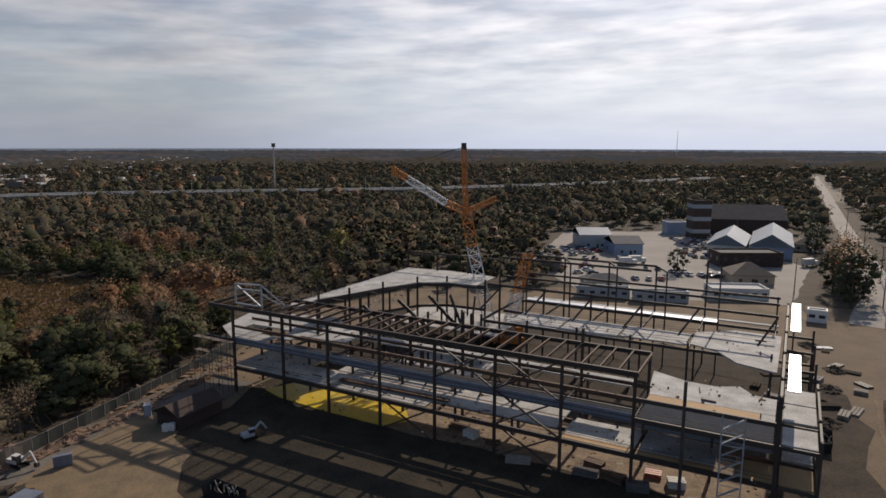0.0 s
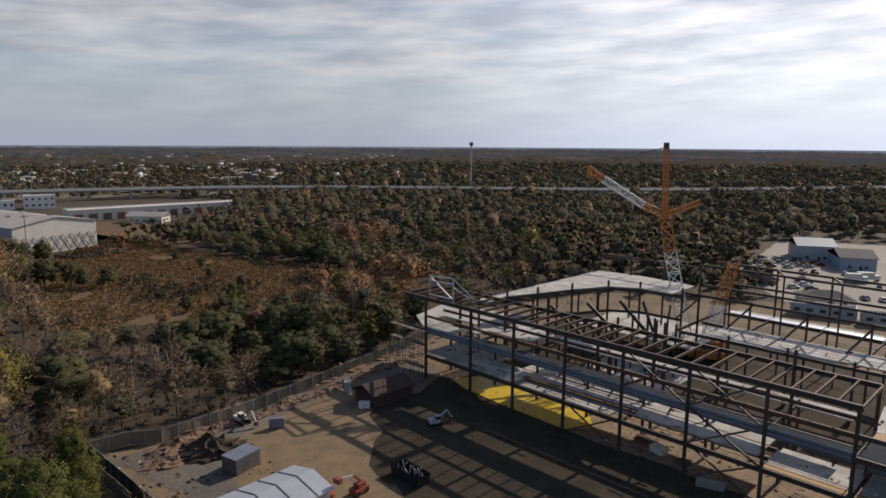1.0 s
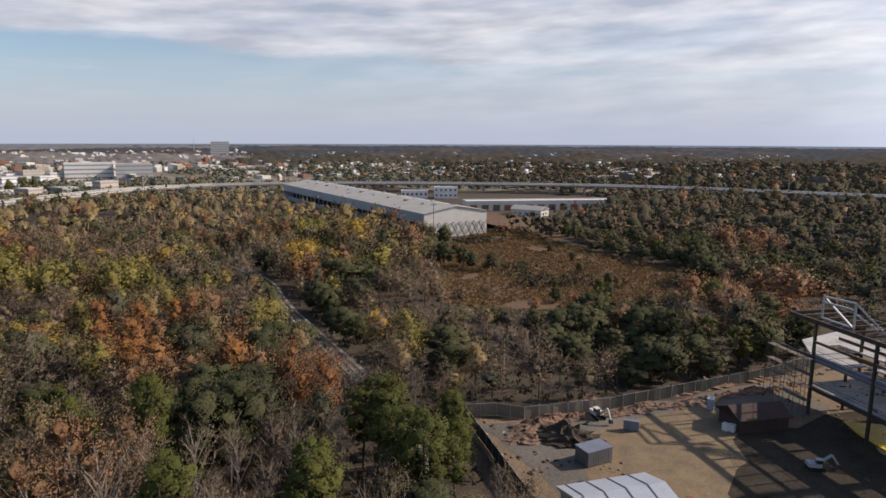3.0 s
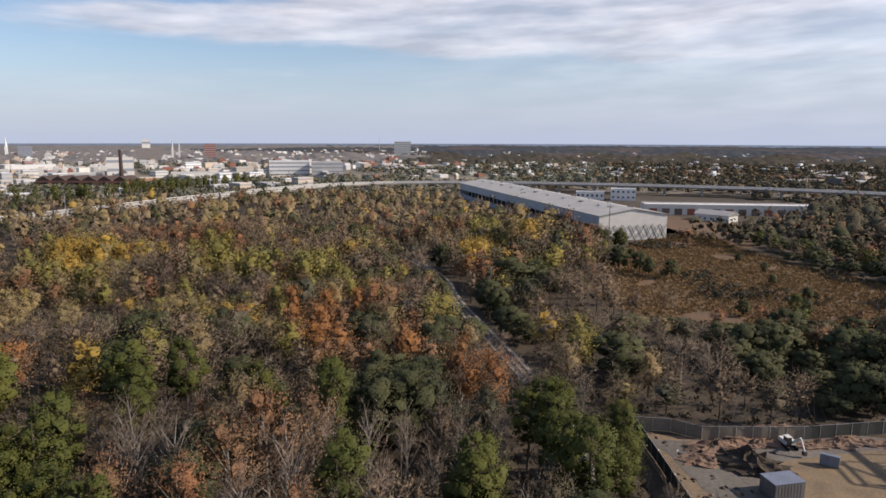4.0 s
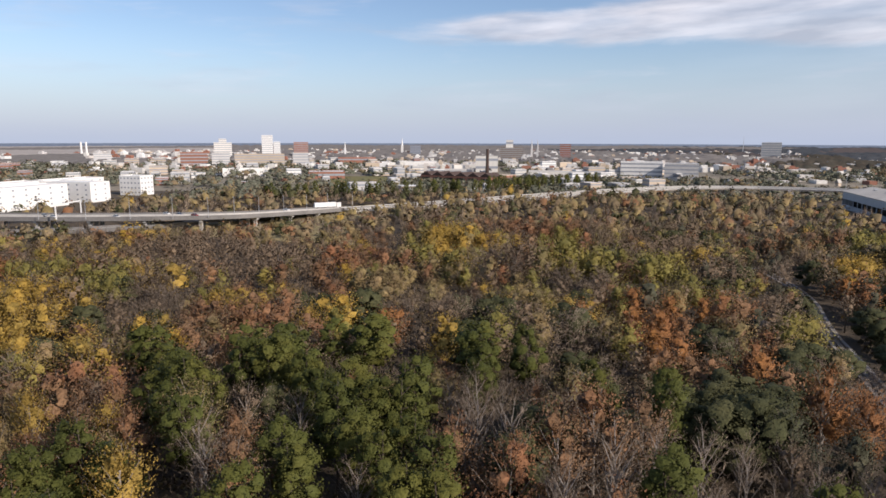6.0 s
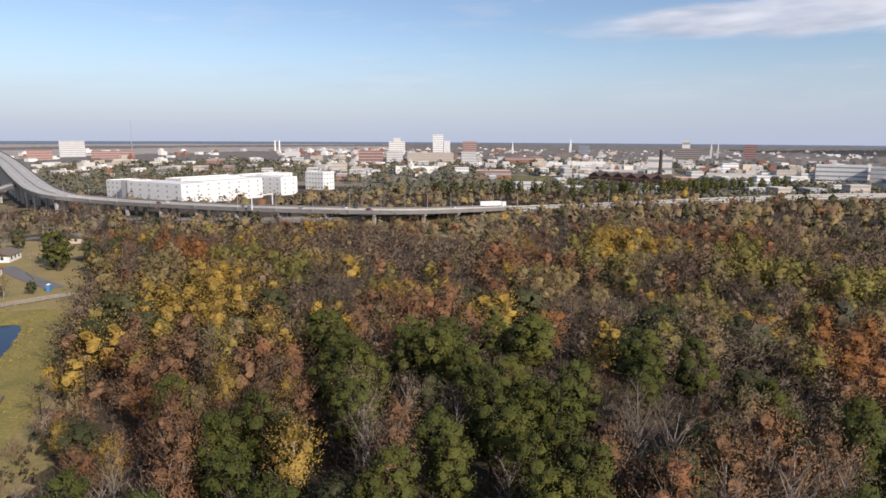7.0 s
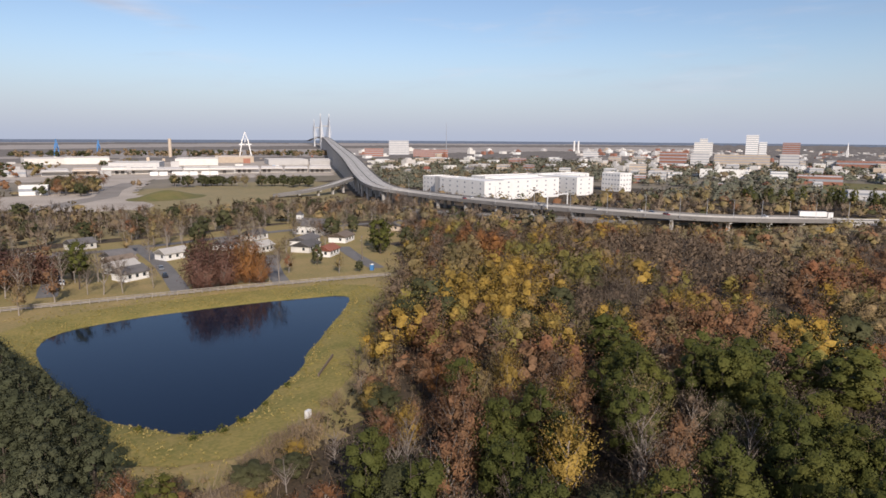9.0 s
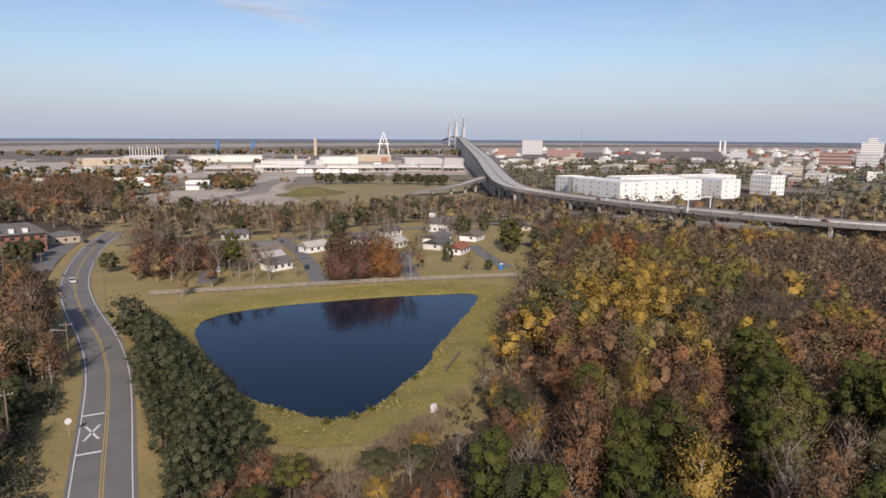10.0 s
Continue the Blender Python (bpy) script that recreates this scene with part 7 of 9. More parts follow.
# the long grey warehouse, open towards the woods
def warehouse():
    wdt, lng, h = 38.0, 250.0, 14.0
    b = thing("warehouse", "long grey metal warehouse with low roof and open side", "warehouse", pose(-251, 228, 0, 0, 0, 168.5))
    # local x runs away along the building, y across it
    part("wall_end", Geo().add([(0, -wdt / 2, 0), (0, wdt / 2, 0), (0, wdt / 2, h - 1.6), (0, 0, h + 1.6), (0, -wdt / 2, h - 1.6), (0.4, -wdt / 2, 0), (0.4, wdt / 2, 0), (0.4, wdt / 2, h - 1.6), (0.4, 0, h + 1.6), (0.4, -wdt / 2, h - 1.6)],
                               [(0, 1, 2, 3, 4), (9, 8, 7, 6, 5)] + [(i, 5 + i, 5 + (i + 1) % 5, (i + 1) % 5) for i in range(5)]), "off_white", b, "pale ribbed end wall")
    part("wall_far", Geo().box(lng - 0.4, lng, -wdt / 2, wdt / 2, 0, h - 1.6), "grey_wall", b)
    part("wall_side", Geo().box(0.5, lng - 0.5, -wdt / 2, -wdt / 2 + 0.4, 0, h - 1.6), "grey_wall", b)
    part("wall_upper", Geo().box(0.5, lng - 0.5, wdt / 2 - 0.4, wdt / 2, 7.2, h - 1.6), "grey_wall", b, "grey metal cladding above the open bays")
    part("wall_lower", Geo().box(70, lng - 0.5, wdt / 2 - 0.4, wdt / 2, 0, 3.4), "grey_wall", b)
    # added near-black wall stands for the shade behind the open side
    part("inner_wall", Geo().box(0.6, lng - 0.6, wdt / 2 - 8, wdt / 2 - 7.6, 0, h - 2), "interior_shade", b, "near-black wall standing for the shade inside")
    for k in range(28):
        x = 0.8 + k * 9
        part("post", Geo().box(x - 0.25, x + 0.25, wdt / 2 - 0.45, wdt / 2 + 0.05, 0, 7.2), "grey_wall", b)
    o, t = 0.7, 0.25
    for s in (1, -1):
        g = Geo().add([(-o, 0, h + 1.7), (lng + o, 0, h + 1.7), (lng + o, s * (wdt / 2 + o), h - 1.6), (-o, s * (wdt / 2 + o), h - 1.6), (-o, 0, h + 1.7 + t), (lng + o, 0, h + 1.7 + t), (lng + o, s * (wdt / 2 + o), h - 1.6 + t), (-o, s * (wdt / 2 + o), h - 1.6 + t)],
                      [(0, 1, 2, 3), (4, 5, 6, 7), (0, 4, 7, 3), (1, 5, 6, 2), (3, 2, 6, 7)])
        part("roof_slope", g, "metal_roof", b)
    for k in range(22):
        x, y = 14 + k * 11.2, (5.5 if k % 2 else -6)
        z = h + 1.7 - abs(y) * 3.3 / (wdt / 2)
        part("roof_vent", Geo().box(x - 1.4, x + 1.4, y - 0.9, y + 0.9, z, z + 0.85), "galvanised" if k % 3 else "shingle", b)
    # crossed props along the end wall
    for k in range(9):
        y = -wdt / 2 + 2.2 + k * 4.2
        for p, q in (((-0.35, y - 1.9, 0.8), (-0.35, y + 1.9, 7.6)), ((-0.5, y + 1.9, 0.8), (-0.5, y - 1.9, 7.6))):
            part("crossed_prop", Geo().bar(p, q, 0.2), "shingle", b)
    return b


warehouse()
units = block("storage_units", "long low row of pale storage units with brown doors", "shed", -310, 368, 118, 16, 6.4, 57, "off_white", "pale_roof", 0)
for k in range(14):
    part("roller_door", Geo().box(-56 + k * 8.2, -51 + k * 8.2, -8.08, -7.96, 0, 4.2), "brown_shingle" if k % 3 else "red_roof", units)
gable("lock_up_garage", "grey garage block with white roller doors", "garage", -290, 330, 22, 12, 4.2, 2.2, 15, "off_white", "metal_roof", windows=5)
block("office_building", "white two-storey office with square dark windows", "office", -424, 373, 20, 14, 9.0, 48, "white_paint", "flat_roof", 2, cols=5)
block("office_building", "white single-storey office wing", "office", -441, 352, 23, 12, 6.0, 50, "white_paint", "flat_roof", 1, cols=6)

# beyond the frame: sheds, halls and yards
gable("metal_shed", "pale blue-grey metal shed", "shed", 74, 322, 15, 18, 6.5, 2.4, 0, "grey_wall", "blue_roof", windows=2)
gable("metal_shed", "blue-fronted shed with a dark roof", "shed", 84.5, 302, 13, 18, 5.2, 2.4, 0, "blue_grey_wall", "shingle", windows=2)
gable("metal_hall", "long hall with a pale blue metal roof", "hall", 136, 306, 40, 15.5, 5.6, 4.4, 62, "off_white", "blue_roof", windows=5)
gable("metal_hall", "long hall with a pale blue metal roof", "hall", 156, 306, 50, 17, 5.8, 5.0, 63, "blue_grey_wall", "blue_roof", windows=5)
block("brick_tower", "dark square brick tower with louvred openings", "tower", 138, 350, 9.5, 9.5, 20, 0, "dark_brick", "shingle", 3)
gable("brick_hall", "dark brick hall with a steep roof", "hall", 168, 372, 48, 24, 9.0, 7.0, -12, "dark_brick", "brown_shingle")
block("brick_annex", "dark low brick annex to the hall", "hall", 127, 270, 26, 12, 5.4, 0, "dark_brick", "shingle", 1, cols=6)
gable("hip_roof_house", "low building with a brown hipped roof", "house", 112.5, 236, 14.5, 13, 3.6, 3.6, -8, "tan_wall", "brown_shingle", hip=1.0)
gable("hip_roof_pavilion", "small pavilion with a dark hipped roof", "pavilion", 57, 226, 15, 9, 2.8, 2.0, 0, "off_white", "shingle", hip=1.0)
gable("hip_roof_house", "brown-roofed house beside the street", "house", 174, 309, 13, 12, 3.4, 2.8, -20, "tan_wall", "brown_shingle", hip=1.0)
block("flat_roof_store", "low store with a pale flat roof", "store", 97, 211, 18, 9, 3.2, -5, "off_white", "flat_roof", 1, cols=6)
for x, y, r in ((53, 211, -12), (70, 205, -6)):
    block("site_trailer", "pale grey office trailer behind the frame", "trailer", x, y, 17, 3.6, 3.0, r, "grey_wall", "metal_roof", 1, "site trailers", cols=5)
block("blue_container", "small blue steel shed by the lot", "shed", 131, 366, 11, 9, 6.4, 0, "blue_grey_wall", "metal_roof", 0)
block("dark_shed", "low dark grey shed in the lot", "shed", 42, 257, 10, 6, 3.4, -8, "shingle", "metal_roof", 0)
block("site_hut", "small white site hut", "hut", 107, 181, 5.0, 3.2, 3.0, -30, "white_paint", "metal_roof", 1, cols=2)
for i in range(16):
    x, y = 235 + RNG.uniform(0, 190), 270 + RNG.uniform(0, 330)
    if abs((x - 151) * 0.47 - (y - 217) * 0.25) > 8:
        block("street_shop", "low pale shop building beside the street", "shop", x, y, RNG.uniform(14, 30), RNG.uniform(10, 18), RNG.uniform(4, 6.5), RNG.choice((-28, -20, 62)), RNG.choice(("off_white", "city_grey", "brick_wall")), "flat_roof", 1, "street shops")

# white apartment blocks beside the approach road
for x, y, w, d, h, r in ((-398, -352, 62, 20, 15.5, 78), (-418, -402, 34, 22, 14.5, 78), (-440, -330, 60, 20, 15.5, -12), (-470, -372, 66, 20, 15.0, -12), (-500, -330, 50, 20, 15.0, 78), (-540, -360, 54, 20, 14.5, -12), (-560, -312, 22, 16, 16.5, 78)):
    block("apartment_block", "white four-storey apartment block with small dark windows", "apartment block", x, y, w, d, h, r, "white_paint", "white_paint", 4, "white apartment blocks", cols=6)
block("stair_core", "dark grey stair core between white blocks", "apartment block", -404, -386, 10, 16, 15.8, 78, "city_grey", "flat_roof", 0)

# brick works with sawtooth roof, chimney
def sawtooth():
    b = thing("brick_works", "old brick works with a zigzag gable front and flat roofs", "factory", pose(-740, -38, 0, 0, 0, 62))
    part("wall", Geo().box(-46, 46, -2, 60, -0.2, 8), "brick_wall", b)
    part("roof", Geo().box(-45.5, 45.5, -1.5, 59.5, 8.0, 8.4), "tan_wall", b)
    for k in range(6):
        x = -39 + k * 15.6
        g = Geo().add([(x - 7.8, -2, 7.9), (x + 7.8, -2, 7.9), (x, -2, 12.5), (x - 7.8, 24, 7.9), (x + 7.8, 24, 7.9), (x, 24, 12.5)], [(0, 1, 2), (5, 4, 3), (0, 2, 5, 3), (1, 4, 5, 2)])
        part("gable", g, "dark_brick", b)
        # near-black panel on the wall paints the shade of an open bay
        part("opening", Geo().box(x - 5.5, x + 5.5, -2.2, -1.9, 1.0, 6.0), "interior_shade", b, "near-black panel for the shade in a bay")
    c = single("chimney", Geo().tube((-879, -3, 0), (-879, -3, 36), 2.6, 1.8, 10), "dark_brick", "tall dark brick chimney", "chimney")


sawtooth()

# landmarks of the town
def tower_at(name, label, category, az0, az1, dist, top, wall, depth=22.0, storeys=8, base=0.0):
    c = polar((az0 + az1) / 2, dist)
    w = abs(az0 - az1) * math.pi / 180 * dist
    return block(name, label, category, c[0], c[1], w, depth, top, (az0 + az1) / 2, wall, "flat_roof", storeys)


tower_at("office_tower", "tall white office tower in the town", "tower block", 109.4, 108.5, 1700, 56, "white_paint", 24, 12)
tower_at("office_tower", "lower white office annex", "tower block", 108.45, 107.9, 1700, 40, "white_paint", 24, 8)
tower_at("hotel", "stepped pale hotel block in the town", "hotel", 113.2, 111.8, 1700, 38, "off_white", 24, 8)
tower_at("hotel", "upper storeys of the pale hotel", "hotel", 112.8, 112.2, 1712, 47, "off_white", 14, 10)
tower_at("brown_tower", "brown brick tower block in the town", "tower block", 106.8, 105.6, 1700, 39, "brick_wall", 24, 8)
tower_at("dark_tower", "dark glazed office block", "tower block", 96.9, 96.0, 1900, 29, "fascia", 24, 6)
tower_at("brick_hotel", "large brown building with many windows", "hotel", 89.1, 87.1, 1500, 29, "brown_shingle", 26, 7)
tower_at("crown_storey", "pinkish tower storeys over the brown building", "tower block", 88.6, 88.0, 1506, 46, "off_white", 14, 3)
tower_at("red_block", "red-brick tower block in the town", "tower block", 84.0, 83.1, 1500, 37, "red_roof", 24, 8)
tower_at("white_hall", "white hall with a square tower", "hall", 91.2, 89.3, 1000, 23, "off_white", 20, 2)
tower_at("pink_block", "pinkish brick block with rows of windows", "tower block", 115.8, 113.7, 1150, 26, "brick_wall", 30, 5)
tower_at("glass_block", "grey glazed office block", "office", 113.4, 112.0, 1160, 25, "city_grey", 30, 6)
tower_at("tan_blocks", "tan residential blocks in the town", "apartment block", 111.6, 107.6, 1180, 22, "tan_wall", 24, 5)
tower_at("white_complex", "white apartment complex with dark windows", "apartment block", 78.9, 75.6, 900, 20, "white_paint", 30, 4)
tower_at("white_complex", "pale grey apartment complex", "apartment block", 75.4, 72.8, 880, 19, "city_grey", 30, 4)
tower_at("tan_tower", "wide tan tower block above the trees", "tower block", 68.3, 66.9, 1900, 41, "off_white", 26, 7)
tower_at("hospital", "plain beige slab block with rows of small windows", "tower block", 138.7, 137.0, 1690, 37, "city_grey", 26, 8)
tower_at("brick_blocks", "red and orange brick blocks by the river", "apartment block", 140.8, 139.2, 1500, 20, "brick_wall", 26, 4)
tower_at("brick_blocks", "red and orange brick blocks by the river", "apartment block", 136.6, 133.6, 1500, 18, "brick_wall", 26, 4)
tower_at("white_terrace", "long low white terrace before the town blocks", "building", 112.6, 109.0, 905, 10, "white_paint", 16, 0)
tower_at("brick_store", "low pinkish brick building with a flat roof", "building", 105.6, 102.6, 850, 8, "brick_wall", 44, 1)
tower_at("brick_mill", "orange brick mill building", "building", 103.1, 99.9, 1210, 15, "brick_wall", 26, 2)
tower_at("white_store", "wide white flat-roofed store in the town", "store", 97.4, 94.6, 1180, 9, "white_paint", 40, 0)
tower_at("pale_depot", "long pale depot roof beside the brick works", "building", 86.6, 81.5, 905, 6, "off_white", 30, 0)
tower_at("green_glass_block", "pale green glazed block", "office", 106.9, 105.6, 1180, 24, "city_grey", 20, 5)
tower_at("rail_shed", "long grey shed with an open side", "shed", 95.4, 91.4, 900, 8, "city_grey", 14, 1)
tower_at("white_hotel", "white hotel block beyond the trees", "hotel", 122.0, 120.8, 1400, 20, "city_grey", 26, 5)


def spire(label, az, dist, top, r, material="white_paint"):
    x, y, _ = polar(az, dist)
    g = Geo().box(x - r, x + r, y - r, y + r, 0, top * 0.55)
    g.tube((x, y, top * 0.55), (x, y, top), r, 0.15, 8)
    single("church_spire", g, material, label, "spire")


spire("white church steeple above the town roofs", 97.6, 1900, 52, 3.0)
spire("pale twin church spire", 86.4, 1600, 48, 2.2, "city_grey")
spire("pale twin church spire", 85.9, 1600, 48, 2.2, "city_grey")
spire("pale church spire above the town roofs", 102.5, 1800, 42, 2.2)
for az in (122.8, 122.45):
    x, y, _ = polar(az, 2200)
    single("factory_chimney", Geo().tube((x, y, 0), (x, y, 37), 3.4, 2.6, 8), "white_paint", "white factory chimney far beyond the town", "chimney", "pair of chimneys")
x, y, _ = polar(156.5, 1500)
single("silo_chimney", Geo().tube((x, y, 0), (x, y, 41), 3.6, 3.2, 10), "tan_wall", "tall tan chimney in the port", "chimney")
for az, dist, top in ((133.75, 2200, 96), (-19.5, 2400, 98), (69.6, 2400, 58)):
    x, y, _ = polar(az, dist)
    single("radio_mast", Geo().tube((x, y, 0), (x, y, top), 1.1, 0.5, 4), "galvanised", "slender radio mast on the skyline", "mast")


def gantry(label, az, dist, top, w, material):
    c = thing("port_crane", label, "crane", pose(*polar(az, dist), 0, 0, az))
    for s in (-1, 1):
        part("leg", Geo().bar((s * w, 0, 0), (s * w * 0.45, 0, top * 0.72), 2.4), material, c)
        part("mast", Geo().bar((s * w * 0.4, 0, top * 0.7), (0, 0, top), 1.6), material, c)
    part("girder", Geo().bar((-w, 0, top * 0.52), (w, 0, top * 0.52), 2.6), material, c)
    part("boom", Geo().bar((0, -14, top * 0.62), (0, 16, top * 0.74), 2.0), material, c)


gantry("white ship-to-shore port crane", 150.7, 1500, 56, 13, "white_paint")
gantry("blue port crane on the far quay", 164.4, 1700, 38, 5, "blue_paint")
gantry("blue port crane on the far quay", 161.6, 1750, 36, 4, "blue_paint")


def port():
    """Long terminal building with bays, beyond the marsh field."""
    for k in range(11):
        az = 144.6 + k * 2.0
        x, y, _ = polar(az, 930 + 10 * math.sin(k))
        b = block("terminal_shed", "long pale terminal shed with open loading bays", "terminal", x, y, RNG.uniform(26, 33), 46, RNG.uniform(5.5, 8.0), az, RNG.choice(("tan_wall", "off_white", "city_grey")), "pale_roof", 0, "terminal sheds")
        # dark panels on the wall paint the shadow inside the open bays
        for j in range(4):
            if RNG.random() < 0.45:
                part("loading_bay", Geo().box(-12 + j * 6.4, -9.0 + j * 6.4 + RNG.uniform(0, 1.6), -23.1, -22.95, 0.4, 4.4), "shingle", b)
        part("canopy", Geo().box(-15, 15, -30, -22.9, 5.2, 5.7), "pale_roof", b, "pale canopy over the bays")
    for k in range(7):
        az = 153.2 + k * 0.75 + RNG.uniform(-0.15, 0.15)
        x, y, _ = polar(az, 872)
        block("parked_trailer", "white box trailer parked before the terminal", "trailer", x, y, 9.5, 3, 4.0, az, "white_paint", "white_paint", 0, "parked trailers")
    for k in range(18):
        az = RNG.uniform(145, 172)
        x, y, _ = polar(az, RNG.uniform(880, 1500))
        block("stacked_container", "stack of shipping containers on the apron", "container", x, y, 12, 5, RNG.choice((2.6, 5.2, 7.8)), az + RNG.choice((0, 90)), RNG.choice(("brick_wall", "blue_grey_wall", "off_white", "city_grey", "tan_wall")), "flat_roof", 0, "container stacks")
    for k in range(9):
        az = 143.8 + k * 3.6 + RNG.uniform(-0.8, 0.8)
        x, y, _ = polar(az, 1050 + RNG.uniform(0, 250))
        block("port_warehouse", "wide pale warehouse in the port", "warehouse", x, y, 66, 60, 8.5 + RNG.uniform(0, 2), az + RNG.uniform(-10, 10), RNG.choice(("off_white", "tan_wall", "city_grey")), "pale_roof", 0, "port warehouses")
    for k in range(12):
        az = 166 + k * 1.1
        x, y, _ = polar(az, 760 + RNG.uniform(-150, 220))
        block("industrial_shed", "white industrial shed among trees", "shed", x, y, RNG.uniform(13, 24), 12, RNG.uniform(5, 8), az + RNG.uniform(-20, 20), RNG.choice(("white_paint", "off_white", "city_grey")), "flat_roof", 1, "industrial sheds")
    s = thing("substation_frame", "row of white lattice posts", "substation", pose(*polar(169.8, 1450), 0, 0, 169.8))
    for k in range(12):
        part("post", Geo().bar((-30 + k * 5.4, 0, 0), (-30 + k * 5.4, 0, 24 - 3 * (k % 3)), 1.0), "white_paint", s)


port()
sheet("port_apron", [polar(143.5, 840)[:2], polar(167, 800)[:2], polar(180, 900)[:2], polar(180, 1500)[:2], polar(142.5, 1500)[:2]], 0.08, "apron", "pale concrete apron of the port", "ground", 6, R2)
paved("port_road", [polar(176, 440)[:2], polar(172, 455)[:2], (-130, -500), (-190, -560), (-215, -620), (-262, -700)], 9, "lot", "pale winding road to the port", "road", 0.1, False, None)


def town():
    """Low roofs of the town, street after street."""
    rng = random.Random(55)
    n = 0
    while n < 290:
        az = rng.uniform(58, 141) if n < 255 else rng.uniform(36, 60)
        dist = rng.uniform(600, 1350) if az > 66 else rng.uniform(760, 1500)
        x, y, _ = polar(az, dist)
        if line_dist(HIGHWAY, x, y) < 30 or line_dist(VIADUCT2, x, y) < 36 or (x > -660 and -440 < y < -180) or math.hypot(x + 740, y + 38) < 75:
            continue
        if az > 128 and dist < 900 or inside(GREEN_FIELD, np.array([x]), np.array([y]))[0]:
            continue
        if az < 74 and rng.random() < 0.6:
            n += 1
            continue
        w, d = rng.uniform(9, 26) * rng.choice((0.7, 1, 1.3)), rng.uniform(8, 18)
        h = rng.choice((4.0, 4.5, 5.5, 6, 7, 8, 10, 12))
        if az < 74:
            w, d, h = w * 0.6, d * 0.6, rng.uniform(3.6, 6.0)
        if dist > 1100 and 84 < az < 122:
            h *= 1.25
        wall, lab = rng.choice((("off_white", "pale rendered"), ("off_white", "cream-walled"), ("brick_wall", "red-brick"), ("tan_wall", "tan brick"), ("city_grey", "grey rendered"), ("white_paint", "white"), ("tan_wall", "tan brick"), ("city_grey", "grey rendered")))
        rot = rng.choice((20, 110)) + rng.uniform(-4, 4)
        if h < 6 and rng.random() < 0.45:
            gable("town_house", lab + " house with a pitched roof in the town", "house", x, y, w * 0.5, d * 0.55, h, 3, rot, wall, rng.choice(("shingle", "brown_shingle", "red_roof", "metal_roof")), "town houses", windows=1 if dist < 760 else 0, door=False)
        else:
            block("town_building", lab + " low building with a flat roof in the town", "building", x, y, w, d, h, rot, wall, rng.choice(("flat_roof", "flat_roof", "white_paint", "pale_roof")), int(h / 3.6) if dist < 1000 or h > 11 else 0, "town buildings")
        n += 1
    # farther roofs, too many and too small to count
    per = {k: Geo() for k in ("off_white", "white_paint", "city_grey", "brick_wall", "tan_wall", "pale_roof")}
    for _ in range(2500):
        az = rng.uniform(20, 142)
        dist = rng.uniform(1000, 2500) if 66 < az < 128 else rng.uniform(850, 2300)
        if rng.random() < (0.88 if az > 122 else 0.55 if az < 66 else 0.35) and not 82 < az < 122:
            continue
        x, y, _z = polar(az, dist)
        w, d, h = rng.uniform(3.5, 12), rng.uniform(3, 8), rng.choice((4, 4.5, 5, 6, 7, 8, 9, 11)) if az > 66 else rng.uniform(3.5, 6)
        if line_dist(HIGHWAY, x, y) < 26 or line_dist(VIADUCT2, x, y) < 30:
            continue
        g = per[rng.choice(("off_white", "off_white", "white_paint", "city_grey", "city_grey", "brick_wall", "tan_wall", "pale_roof"))]
        g.box(x - w, x + w, y - d, y + d, -0.2, h)
        if rng.random() < 0.4:
            g.box(x - w * 0.5, x + w * 0.3, y - d * 0.6, y + d * 0.4, h, h + rng.uniform(2, 4))
    for k, g in per.items():
        if g.f:
            tagged(new("town_roofs", g.mesh("town_roofs", k)), "far low roofs and walls of the town", "buildings", kind="stuff")


town()

sheet("gravel_yard", GRAVEL_YARD, 0.09, "apron", "bare grey-brown yard crossed by wheel tracks", "ground", 6, R2)
sheet("green_field", GREEN_FIELD, 0.09, "grass", "mown green field before the town", "ground", 6, R2)
sheet("field_pond", [(-296, -398), (-312, -391), (-334, -386), (-345, -392), (-330, -402), (-306, -406)], 0.09, "pond_water", "small blue pool in the tawny field", "water", 6, R2)


